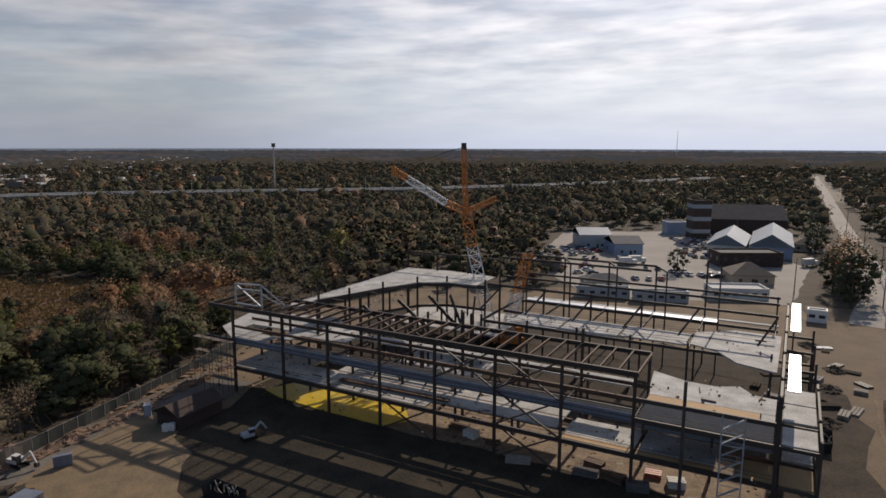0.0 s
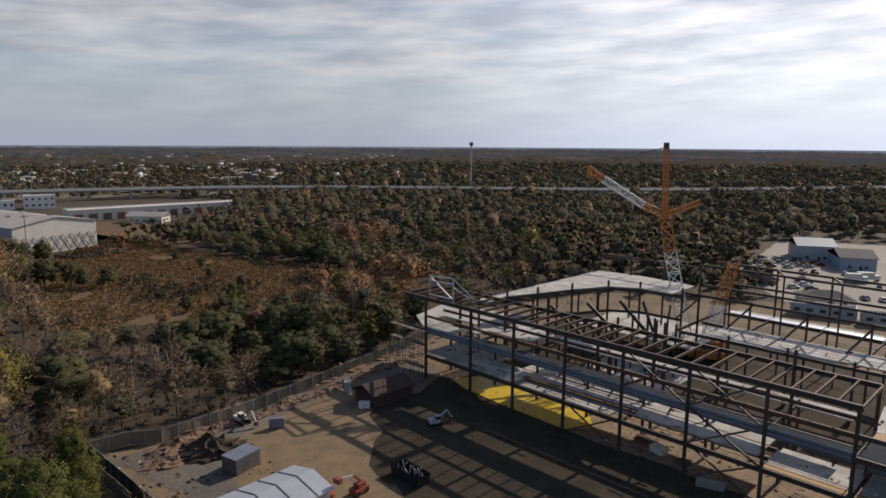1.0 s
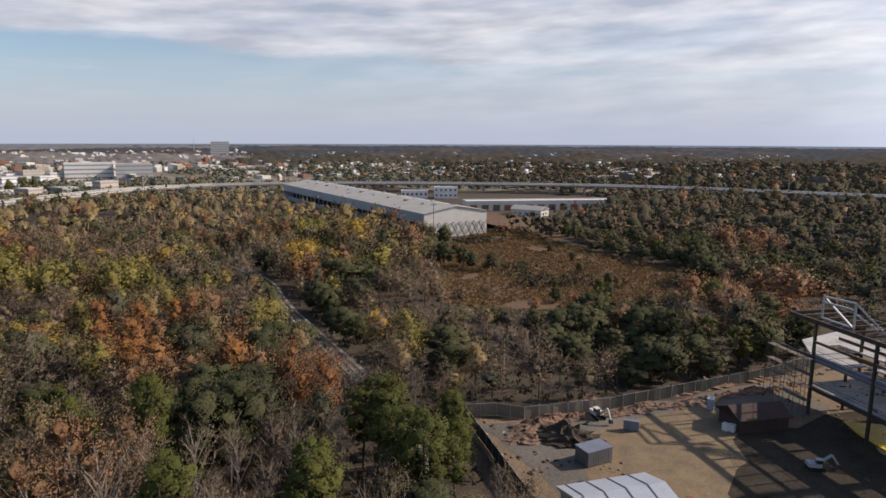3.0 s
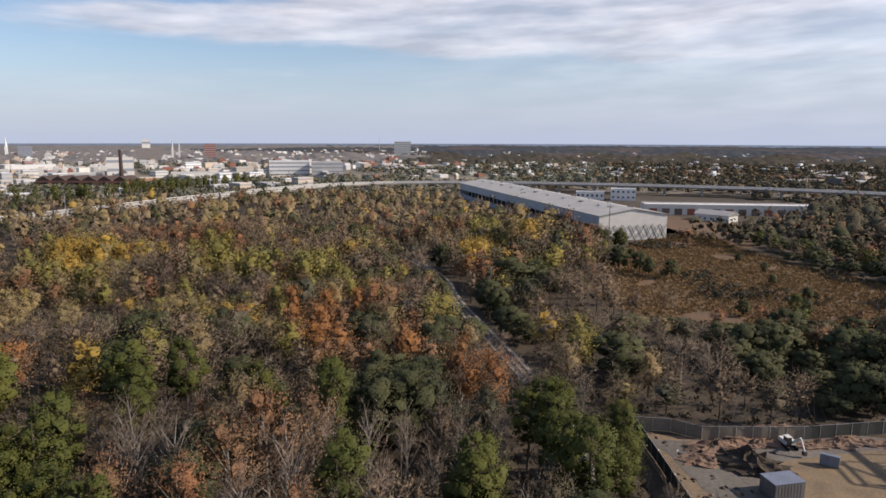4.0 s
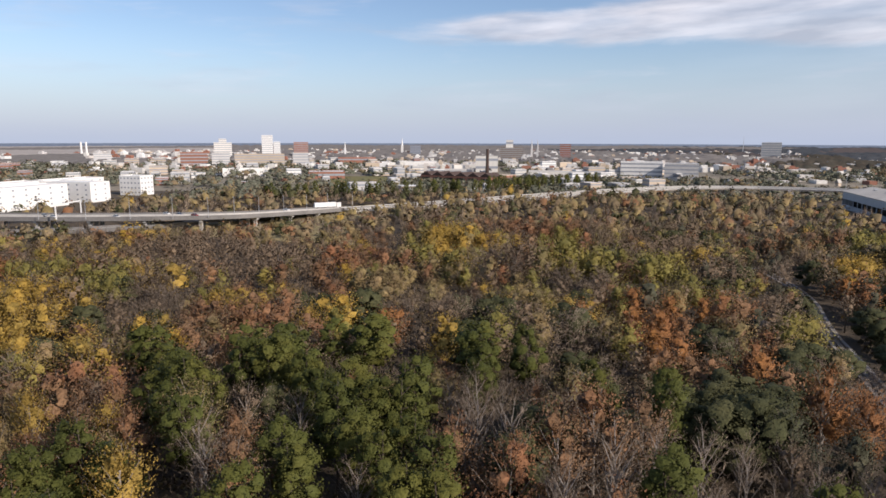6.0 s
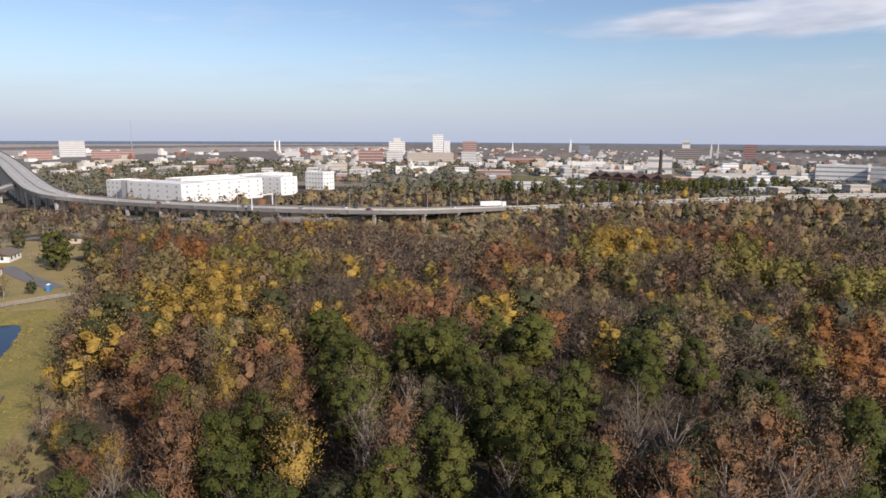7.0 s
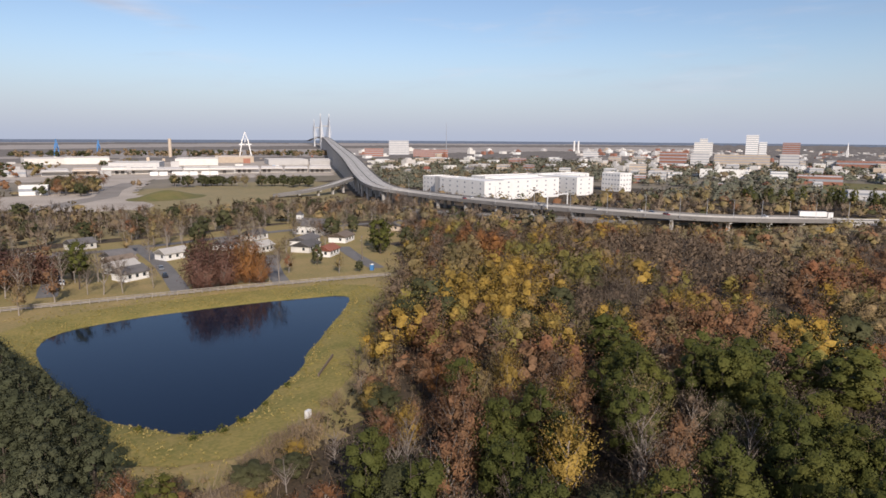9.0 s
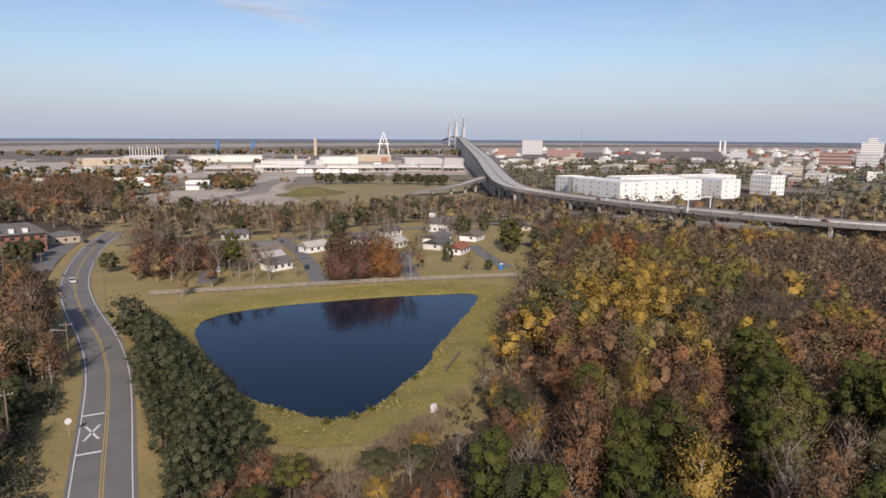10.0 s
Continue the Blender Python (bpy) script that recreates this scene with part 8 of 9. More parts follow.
def groves():
    """Clumps of trees about the port, and the dark strip beyond it."""
    rng = np.random.RandomState(66)
    per = {k: [] for k in ("oak_leaf", "rust_leaf", "olive_leaf", "far_leaf", "twig")}
    spots = [(162.6, 640, 26, 14), (164.0, 690, 26, 12), (168.4, 930, 55, 26), (171.5, 820, 60, 34), (173.5, 640, 60, 34), (169.5, 700, 40, 16), (176.5, 760, 70, 36), (178.5, 900, 80, 36), (172.0, 1150, 90, 26), (166.5, 1080, 40, 12), (160.0, 1180, 40, 10)]
    pts = []
    for az, dist, spread, n in spots:
        c = polar(az, dist)
        pts += [(c[0] + rng.normal() * spread * 0.5, c[1] + rng.normal() * spread * 0.3, 1.0) for _ in range(n)]
    for _ in range(260):
        c = polar(rng.uniform(143, 182), rng.uniform(1560, 1720))
        pts.append((c[0], c[1], 1.35))
    for x, y, k in pts:
        h, w = rng.uniform(8, 13) * k, rng.uniform(4.5, 7.5) * k
        cl = 5
        a = rng.rand(cl) * 6.283
        q = w * (0.2 + 0.55 * rng.rand(cl))
        cen = np.stack([x + np.cos(a) * q, y + np.sin(a) * q, h * (0.25 + 0.6 * rng.rand(cl))], 1)
        key = rng.choice(("oak_leaf", "oak_leaf", "rust_leaf", "olive_leaf", "far_leaf")) if k == 1.0 else rng.choice(("far_leaf", "oak_leaf"))
        per[key].append(crown(cen, np.full(cl, w * 0.45), 9, 0.9 * k, rng, 0.75, 0.85, out=0.75, hub=(x, y, h * 0.4)))
    for key, got in per.items():
        if got:
            off = np.cumsum([0] + [len(v) for v, f in got])
            me = tris("grove", np.concatenate([v for v, f in got]), np.concatenate([f + o for (v, f), o in zip(got, off)]), key)
            tagged(new("grove", me), "clumps of autumn and evergreen trees about the port", "trees", kind="stuff")


groves()

# ---------------------------------------------------------------- houses by the pond
HOUSE_SPOTS = [(-194, -280)]
for x, y, w, d, r, wall, roof, lab in ((-86, -234, 11, 8.5, 15, "white_paint", "shingle", "white bungalow with a grey roof"), (-88, -247, 11, 8, 15, "off_white", "metal_roof", "cream bungalow with a pale roof"), (-91, -258, 12, 8, 15, "off_white", "brown_shingle", "cream bungalow with a dark brown roof"),
                                       (-95, -270, 12, 8, 15, "white_paint", "shingle", "white bungalow with a grey roof"), (-113, -262, 13, 8, 12, "white_paint", "metal_roof", "white bungalow with a pale blue-grey roof"), (-163, -284, 13, 9, 20, "white_paint", "shingle", "white house with a dark gabled roof"),
                                       (-172, -254, 16, 10, 30, "white_paint", "shingle", "white house with a broad grey roof"), (-163, -240, 14, 10, 30, "off_white", "shingle", "low house with a dark roof"), (-163, -224, 11, 7.5, 28, "white_paint", "red_roof", "white bungalow with a red roof"),
                                       (-190, -250, 13, 10, 30, "white_paint", "brown_shingle", "white house with a columned porch"), (-236, -262, 14, 9, 30, "tan_wall", "shingle", "grey-roofed house among trees"), (-94, -312, 12, 9, 10, "off_white", "shingle", "pale house under trees"),
                                       (-55, -270, 13, 8, 5, "off_white", "shingle", "pale house under trees"), (-66, -285, 12, 8, 5, "white_paint", "metal_roof", "white house under trees"), (-205, -300, 12, 9, 25, "white_paint", "shingle", "white house among trees"),
                                       (-140, -268, 11, 8, 20, "white_paint", "shingle", "white house among trees"), (-148, -252, 10, 8, 20, "off_white", "metal_roof", "pale house among trees")):
    HOUSE_SPOTS.append((x, y))
    gable("bungalow", lab, "house", x, y, w * 0.86, d * 0.86, 2.8, 1.7, r, wall, roof, "houses by the pond", windows=3)


def church():
    b = gable("chapel", "small white wooden chapel with a square bell turret", "church", -194, -280, 17, 9.5, 4.6, 3.2, 118, "white_paint", "shingle", windows=5)
    part("turret", Geo().box(-8.2, -5.4, -1.4, 1.4, 6.0, 9.6), "white_paint", b)
    part("turret_roof", Geo().add([(-8.6, -1.8, 9.6), (-5.0, -1.8, 9.6), (-5.0, 1.8, 9.6), (-8.6, 1.8, 9.6), (-6.8, 0, 11.6)], [(0, 1, 4), (1, 2, 4), (2, 3, 4), (3, 0, 4), (3, 2, 1, 0)]), "shingle", b)


church()


def brick_hotel():
    b = block("brick_inn", "two-storey red brick building with a dark hipped roof and dormers", "building", -4, -331, 25, 14, 7.6, 8, "brick_wall", "shingle", 2, cols=7)
    W, D = 13.6, 8.1
    part("hip_roof", Geo().add([(-W, -D, 7.7), (W, -D, 7.7), (W, D, 7.7), (-W, D, 7.7), (-W + 6, 0, 12), (W - 6, 0, 12)], [(0, 1, 5, 4), (2, 3, 4, 5), (3, 0, 4), (1, 2, 5), (3, 2, 1, 0)]), "shingle", b)
    for x in (-5, 0, 5):
        part("dormer", Geo().box(x - 0.9, x + 0.9, 4.2, 7.0, 8.4, 10.1), "white_paint", b)
        part("dormer", Geo().box(x - 0.9, x + 0.9, -7.0, -4.2, 8.4, 10.1), "white_paint", b)


brick_hotel()
gable("roadside_shop", "low shop with a dark roof beside the road", "shop", -25, -346, 12, 9, 3.6, 1.6, 8, "tan_wall", "shingle", hip=1.0)
gable("roadside_shop", "low shop with a dark roof beside the road", "shop", 6, -288, 11, 8, 3.2, 1.4, 12, "dark_brick", "shingle", hip=1.0)
sheet("inn_yard", [(8, -276), (-16, -277), (-20, -300), (-29, -335), (-34, -356), (12, -356)], 0.05, "old_asphalt", "worn grey parking yard before the brick inn", "parking lot", 0.4, R2)
sheet("belt_ground", [(-44, -322), (-40, -345), (-50, -420), (-130, -424), (-260, -404), (-330, -335), (-255, -296), (-205, -326), (-60, -334)], 0.03, "field", "rough tawny grass under the belt of trees", "ground", 2.0, R2)
for x, y, k in ((-12, -306, 0.75), (-7, -300, 0.8), (-9, -293, 0.7), (-3, -296, 0.8), (-14, -312, 0.55)):
    tree("oak", x, y, k, "inn trees", label="dark evergreen tree in the inn's parking yard")
LANES = ([(-90, -203), (-103, -246), (-109, -275), (-114, -305)], [(-57, -224), (-70, -262), (-85, -308)], [(-119, -189), (-130, -214), (-146, -240)], [(-160, -188), (-171, -218), (-180, -236)], [(-70, -300), (-120, -296), (-180, -300), (-240, -290)])
for i, line in enumerate(LANES):
    paved("lane", rounded(line), 3.0, "old_asphalt", "narrow grey residential lane", "road", 0.10 + 0.004 * i, False, None)


def plank_fence():
    f = thing("plank_fence", "long weathered grey board fence along the pond lawn", "fence", kind="structure")
    line = [(-38, -215.5), (-61.6, -207.5), (-101, -194.5), (-128, -184), (-154, -173.5)]
    for a, b in zip(line[:-1], line[1:]):
        a, b = Vector(a), Vector(b)
        n = round((b - a).length / 2.4)
        for i in range(n):
            p, q = a.lerp(b, i / n), a.lerp(b, (i + 1) / n)
            part("post", Geo().box(p.x - 0.09, p.x + 0.09, p.y - 0.09, p.y + 0.09, 0, 1.55), "fence_wood", f)
            for z in (0.5, 0.95, 1.4):
                part("board", Geo().bar((*p, z + RNG.uniform(-0.03, 0.03)), (*q, z + RNG.uniform(-0.03, 0.03)), 0.05, 0.22), "fence_wood", f)


plank_fence()
sheet("fence_path", [(-38, -217), (-61.6, -209), (-101, -196), (-154, -175), (-155, -177.5), (-102, -199), (-62, -212), (-38, -220)], 0.06, "lot", "pale gravel path behind the fence", "path", 0.4, R2)
# trees about the houses
GARDEN_TREES = []
GARDEN_TREES += [("maple", -95, -202, 1.5, 0.8), ("maple", -100, -204, 1.6, 0.8), ("copper", -112, -199, 1.5, 0.75), ("copper", -107, -201, 1.45, 0.75), ("maple", -97, -199, 1.2, 0.8), ("maple", -103, -199, 1.45, 0.8), ("copper", -114, -195, 1.1, 0.8), ("bare", -120, -193, 1.1, 1.2)]
GARDEN_TREES += [("pine", -68, -229, 0.95, 1.1), ("bare", -71, -216, 0.9, 1.3), ("bare", -76, -214, 0.8, 1.3), ("bare", -118, -196, 0.8, 1.2), ("rust", -131, -204, 0.6, 1.2), ("oak", -147, -209, 0.72, 0.7), ("olive", -144, -191, 0.6, 1.2), ("oak", -151, -187.5, 0.38, 1.0)]
GARDEN_TREES += [("round", -186, -217, 1.3, 1.1), ("round", -192, -223, 1.2, 1.1), ("round", -181, -211, 0.95, 1.1), ("round", -122, -260, 0.62, 1.0), ("oak", -197, -212, 0.9, 1.0), ("oak", -201, -205, 0.85, 1.0), ("oak", -193, -203, 0.7, 1.0), ("bare", -206, -214, 0.95, 1.3)]
GARDEN_TREES += [("bare", -199, -196, 0.8, 1.3), ("oak", -186, -198, 0.7, 1.0), ("oak", -180, -192, 0.6, 1.0), ("rust", -56, -245, 0.9, 1.4), ("rust", -48, -232, 0.85, 1.4), ("bare", -51, -228, 0.9, 1.4), ("rust", -44, -255, 0.95, 1.4), ("bare", -60, -252, 0.9, 1.4)]
GARDEN_TREES += [("rust", -38, -240, 0.8, 1.4), ("bare", -118, -278, 0.9, 1.3), ("bare", -128, -286, 0.9, 1.3), ("oak", -116, -252, 0.5, 1.0), ("bare", -136, -246, 0.8, 1.3), ("olive", -142, -228, 0.6, 1.2), ("bare", -70, -240, 0.9, 1.3), ("bare", -176, -268, 0.85, 1.2)]
GARDEN_TREES += [("oak", -211, -268, 0.8, 1.0)]
for key, x, y, s, w in GARDEN_TREES:
    tree(key, x, y, s, "garden trees", w)
for i in range(26):
    u, w = RNG.random(), RNG.random()
    tree(RNG.choice(("bare", "maple", "bare", "rust", "bare", "maple")), -40 - 24 * u - 6 * w, -240 + 12 * u - 44 * w, RNG.uniform(0.75, 1.1), "garden trees", 1.25, label="bare and russet tree in a thicket beside the lawn")
for x, y, k in ((-128, -224, 0.8), (-135, -256, 0.9), (-152, -266, 0.9), (-172, -238, 0.75), (-122, -214, 0.7), (-156, -276, 0.95), (-182, -264, 0.9), (-104, -262, 0.8), (-80, -226, 0.8), (-76, -236, 0.9), (-131, -238, 0.8), (-200, -262, 0.9), (-148, -232, 0.7)):
    tree("bare", x, y, k, "garden trees", 1.4, label="bare grey garden tree beside the houses")
GARDEN = []
while len(GARDEN) < 52:
    x, y = RNG.uniform(-235, -30), RNG.uniform(-326, -205)
    if not inside(HOUSES, np.array([x]), np.array([y]))[0] or any(math.hypot(x - a, y - b) < 9.5 for a, b in HOUSE_SPOTS) or any(math.hypot(x - a, y - b) < 5 for a, b in GARDEN) or min(line_dist(l_, np.array([x]), np.array([y]))[0] for l_ in LANES) < 4.5:
        continue
    if abs(x + 150) < 60 and y > -262:
        continue
    GARDEN.append((x, y))
    tree(RNG.choice(("bare", "bare", "bare", "rust", "olive", "bare", "oak")), x, y, RNG.uniform(0.6, 0.95), "garden trees", 1.25)
# belt of trees behind the houses, and beside the road
for i in range(150):
    x = -40 - RNG.random() * 310
    y = -318 - 0.02 * abs(x) - RNG.random() * 62 + (30 if x < -240 else 0)
    if line_dist(VIADUCT2, x, y) < 20 or line_dist(ROAD, x, y) < 9:
        continue
    tree(RNG.choice(("bare", "grey", "olive", "oak", "rust", "bare", "grey", "bare")), x, y, RNG.uniform(0.5, 0.9), "belt trees", 1.2)
tree("bare", -5.0, -172, 1.35, "roadside trees", label="tall pale bare tree above the roadside brush")
for x, y, k in ((-7.0, -181, 1.2), (-5.5, -176, 1.1), (-8.0, -187, 1.15), (-4.0, -184, 1.25), (-6.5, -193, 1.0), (-3.5, -170, 1.1)):
    tree("rust", x, y, k, "roadside trees", 1.15, label="rust-brown tree beside the road")
for i in range(30):
    tree(RNG.choice(("bare", "bare", "rust", "oak", "grey")), RNG.uniform(0.5, 13), -97 - 42 * RNG.random(), RNG.uniform(0.5, 0.85), "roadside trees", label="scraggy autumn tree beside the road")
for i in range(58):
    v = RNG.random()
    tree(RNG.choice(("bare", "bare", "rust", "rust", "olive", "oak")), RNG.uniform(-8.0, 2.5), -140 - v * 100, RNG.uniform(0.65, 1.0), "roadside trees", label="scraggy autumn tree beside the road")
for i in range(70):
    x, y, _ = polar(RNG.uniform(172.5, 181), RNG.uniform(440, 640))
    tree(RNG.choice(("bare", "rust", "rust", "grey", "olive", "rust")), x, y, RNG.uniform(1.0, 1.5), "belt trees", 1.3)
for i in range(40):
    x, y, _ = polar(RNG.uniform(166, 186), RNG.uniform(400, 640))
    if inside(GRAVEL_YARD, np.array([x]), np.array([y]))[0]:
        continue
    tree(RNG.choice(("bare", "rust", "olive", "oak", "rust")), x, y, RNG.uniform(0.9, 1.25), "belt trees", 1.3)
for i in range(26):
    u = i / 25
    x, y, _ = polar(145.5 + 11 * u + RNG.uniform(-0.5, 0.5), 655 + 30 * u + RNG.uniform(-14, 14))
    tree(RNG.choice(("oak", "oak", "olive")), x, y, RNG.uniform(0.8, 1.05), "field trees", 1.4, label="dark evergreen tree in the row beyond the field")
for i in range(22):
    x, y, _ = polar(RNG.uniform(161.2, 164.5), RNG.uniform(600, 690))
    tree(RNG.choice(("rust", "olive", "oak")), x, y, RNG.uniform(0.9, 1.2), "field trees", 1.4, label="autumn tree in a clump before the port")
# pines along the highway verge
for i in range(56):
    u = i / 55
    x, y = -492 - 95 * u + RNG.uniform(-7, 7), -170 + 210 * u + RNG.uniform(-7, 7)
    tree(RNG.choice(("pine", "pine", "oak")), x, y, RNG.uniform(0.8, 1.0), "highway pines", 0.8, label="tall thin pine in a row along the highway")
for i in range(36):
    u = i / 35
    tree("pine", -622 - 70 * u + RNG.uniform(-5, 5), 4 + 110 * u + RNG.uniform(-5, 5), RNG.uniform(0.75, 0.95), "highway pines", 0.8, label="tall thin pine in a row along the highway")
# street trees by the side road
for x, y, s in ((130, 203, 1.5), (137, 212, 1.6), (143, 226, 1.5), (126, 196, 1.2), (146, 236, 1.35), (172, 297, 1.2), (180, 312, 1.2), (92, 252, 0.9), (134, 219, 1.4), (200, 352, 1.3)):
    tree("hedge", x, y, s, "street trees", label="broad evergreen street tree beside the side road")
tree("orange", 139, 219, 1.4, "street trees", 1.3)
tree("rust", 132, 207, 1.5, "street trees", 1.3)
tree("rust", 145, 231, 1.4, "street trees", 1.3)

# ---------------------------------------------------------------- vehicles
def car_meshes(paint):
    body = Geo()
    prof = [(-2.2, 0.35), (2.2, 0.35), (2.25, 0.75), (1.1, 0.92), (-1.9, 0.95), (-2.25, 0.8)]
    for y in (-0.86, 0.86):
        body.v += [(a, y, b) for a, b in prof]
    n = len(prof)
    body.f += [tuple(range(n))[::-1], tuple(range(n, 2 * n))] + [(i, (i + 1) % n, n + (i + 1) % n, n + i) for i in range(n)]
    cab = Geo()
    p2 = [(-1.75, 0.93), (0.95, 0.91), (0.35, 1.42), (-1.2, 1.45)]
    for y, k in ((-0.8, 1), (0.8, 1)):
        cab.v += [(a, y * (0.86 if b > 1.2 else 1), b) for a, b in p2]
    cab.f += [(3, 2, 1, 0), (4, 5, 6, 7), (0, 1, 5, 4), (1, 2, 6, 5), (2, 3, 7, 6), (3, 0, 4, 7)]
    roof = Geo().box(-1.18, 0.33, -0.66, 0.66, 1.43, 1.48)
    wheel = Geo().tube((0, -0.1, 0), (0, 0.1, 0), 0.32, n=10)
    return body.mesh("body", paint), cab.mesh("cabin_glass", "glass"), roof.mesh("roof", paint), wheel.mesh("wheel", "tyre")


CARS = {k: car_meshes(k) for k in ("car_white", "car_silver", "car_dark", "car_red", "car_blue")}
CAR_LABEL = {"car_white": "white car parked", "car_silver": "silver parked car", "car_dark": "black parked car", "car_red": "dark red parked car", "car_blue": "blue parked car"}


def car(x, y, rot, paint, where, z=0.06):
    body, cab, roof, wheel = CARS[paint]
    c = thing("car", CAR_LABEL[paint] + " " + where, "car", pose(x, y, z, 0, 0, rot), "parked cars")
    part("body", body, "", c)
    part("cabin_glass", cab, "", c)
    part("roof", roof, "", c)
    for a in (-1.35, 1.4):
        for b in (-0.8, 0.8):
            o = part("wheel", wheel, "", c)
            o.matrix_local = pose(a, b, 0.32)


PAINTS = ("car_white", "car_white", "car_silver", "car_silver", "car_dark", "car_red", "car_blue")
PARKED = []
PARKED += [(52, 292, 3, 5, 6.5, 5.2, 20), (48, 250, 3, 3, 5.0, 6.0, 10), (112, 286, 4, 5, 3.2, 5.4, 80), (60, 296, 4, 4, 4.0, 5.0, 30), (106, 246, 4, 1, 3.0, 5.0, 80), (76, 258, 4, 1, 5.5, 6.0, 80)]
PARKED += [(122, 300, 3, 9, 4.0, 5.6, 80), (60, 262, 4, 2, 7.5, 5.5, 0), (90, 246, 4, 2, 4.5, 6.0, 90), (72, 238, 3, 1, 4.5, 5.0, 90), (142, 345, 4, 2, 3.4, 6.0, 80), (100, 238, 3, 2, 4.5, 4.2, 0)]
PARKED += [(235, 330, 4, 4, 7, 8, 60), (44, 283, 3, 4, 4.6, 5.0, 15), (128, 312, 3, 7, 3.6, 4.4, 80), (62, 278, 4, 2, 5.0, 5.0, 70)]
for x0, y0, nx, ny, sx, sy, rot in PARKED:
    for i in range(nx):
        for j in range(ny):
            if RNG.random() < 0.55:
                car(x0 + i * sx + RNG.uniform(-0.6, 0.6), y0 + j * sy + RNG.uniform(-0.6, 0.6), rot + RNG.uniform(-9, 9), RNG.choice(PAINTS), "in the lot")
for x, y, r, k in ((-19.8, -249, 95, "car_white"), (-95.5, -228, 72, "car_dark"), (-100, -242, 72, "car_silver"), (-62, -232, 70, "car_dark"), (-66, -240, 70, "car_white"), (-39, -334, 110, "car_dark"), (-33, -340, 110, "car_dark"), (-93, -242, 20, "car_dark"), (-96, -253, 20, "car_dark"), (-172, -236, 40, "car_dark"), (-6, -283, 95, "car_white"), (-3, -272, 95, "car_dark"), (2, -302, 10, "car_silver")):
    car(x, y, r, k, "on the street")
for i in range(9):
    s = RNG.uniform(0.15, 0.62)
    p = VIADUCT[int(s * len(VIADUCT) * 0.7)]
    car(p[0] + RNG.uniform(-6, 6), p[1] + RNG.uniform(-6, 6), 60, RNG.choice(PAINTS), "on the approach road", p[2] + 0.06)


def lorry(x, y, z, rot):
    c = thing("articulated_lorry", "white articulated lorry on the highway", "lorry", pose(x, y, z, 0, 0, rot))
    part("trailer_box", Geo().box(-9, 6.2, -1.3, 1.3, 1.1, 4.1), "white_paint", c)
    part("cab", Geo().prism([(6.9, -1.2), (9.4, -1.2), (9.8, -0.9), (9.8, 0.9), (9.4, 1.2), (6.9, 1.2)], 0.7, 3.7), "white_paint", c)
    part("windscreen", Geo().box(9.75, 9.84, -0.95, 0.95, 2.3, 3.3), "glass", c)
    for a in (-7.6, -6.2, 4.6, 6.0, 8.9):
        for b in (-1.15, 0.8):
            part("wheel", Geo().tube((a, b, 0.5), (a, b + 0.35, 0.5), 0.5, n=12), "tyre", c)


lorry(-441, -111, 2.3, 123)


def box_truck(x, y, rot, label):
    c = thing("box_truck", label, "truck", pose(x, y, 0.06, 0, 0, rot), "lorries in the lot")
    part("box_body", Geo().box(-3.5, 1.8, -1.1, 1.1, 0.9, 3.4), "off_white", c)
    part("cab", Geo().box(2.0, 3.8, -1.0, 1.0, 0.6, 2.4), "white_paint", c)
    part("windscreen", Geo().box(3.78, 3.86, -0.85, 0.85, 1.5, 2.2), "glass", c)
    for a in (-2.4, 2.9):
        for b in (-1.05, 0.75):
            part("wheel", Geo().tube((a, b, 0.45), (a, b + 0.3, 0.45), 0.45, n=10), "tyre", c)


box_truck(152, 266, 20, "pale box truck parked on the tarmac")
box_truck(77, 268, 5, "white box truck parked in the lot")
box_truck(82, 272, 5, "white box truck parked in the lot")


# ---------------------------------------------------------------- site clutter
def toilet(x, y, rot, door, label):
    t = thing("portable_toilet", label, "portable toilet", pose(x, y, 0.05, 0, 0, rot))
    part("cabin", Geo().box(-0.6, 0.6, -0.6, 0.6, 0, 2.15), door, t)
    part("roof", Geo().add([(-0.65, -0.65, 2.15), (0.65, -0.65, 2.15), (0.65, 0.65, 2.15), (-0.65, 0.65, 2.15), (-0.4, 0, 2.5), (0.4, 0, 2.5)], [(0, 1, 5, 4), (2, 3, 4, 5), (3, 0, 4), (1, 2, 5), (3, 2, 1, 0)]), "white_paint", t)
    part("door", Geo().box(-0.4, 0.4, -0.64, -0.6, 0.1, 2.0), "grey_wall", t)


toilet(-54.7, 114.5, 20, "blue_grey_wall", "blue-grey portable toilet with a white roof on the gravel")
toilet(-156, -186.5, 30, "blue_paint", "bright blue portable toilet with a white roof beside the lane")
gable("site_shed", "low dark brown timber shed in the shade", "shed", -46.5, 113.8, 9.5, 6, 2.6, 1.3, 60, "dark_brick", "dark_brick", windows=0)
for x, y in ((-48.6, 107.9), (-47.6, 108.3)):
    g = Geo().prism([(-0.5, -0.42), (0.5, -0.5), (0.46, 0.5), (-0.48, 0.44)], 0, 1.25)
    single("bulk_bag", g, "white_paint", "white bulk bag on the ground", "bag", "bulk bags", at=pose(x, y, 0.08))


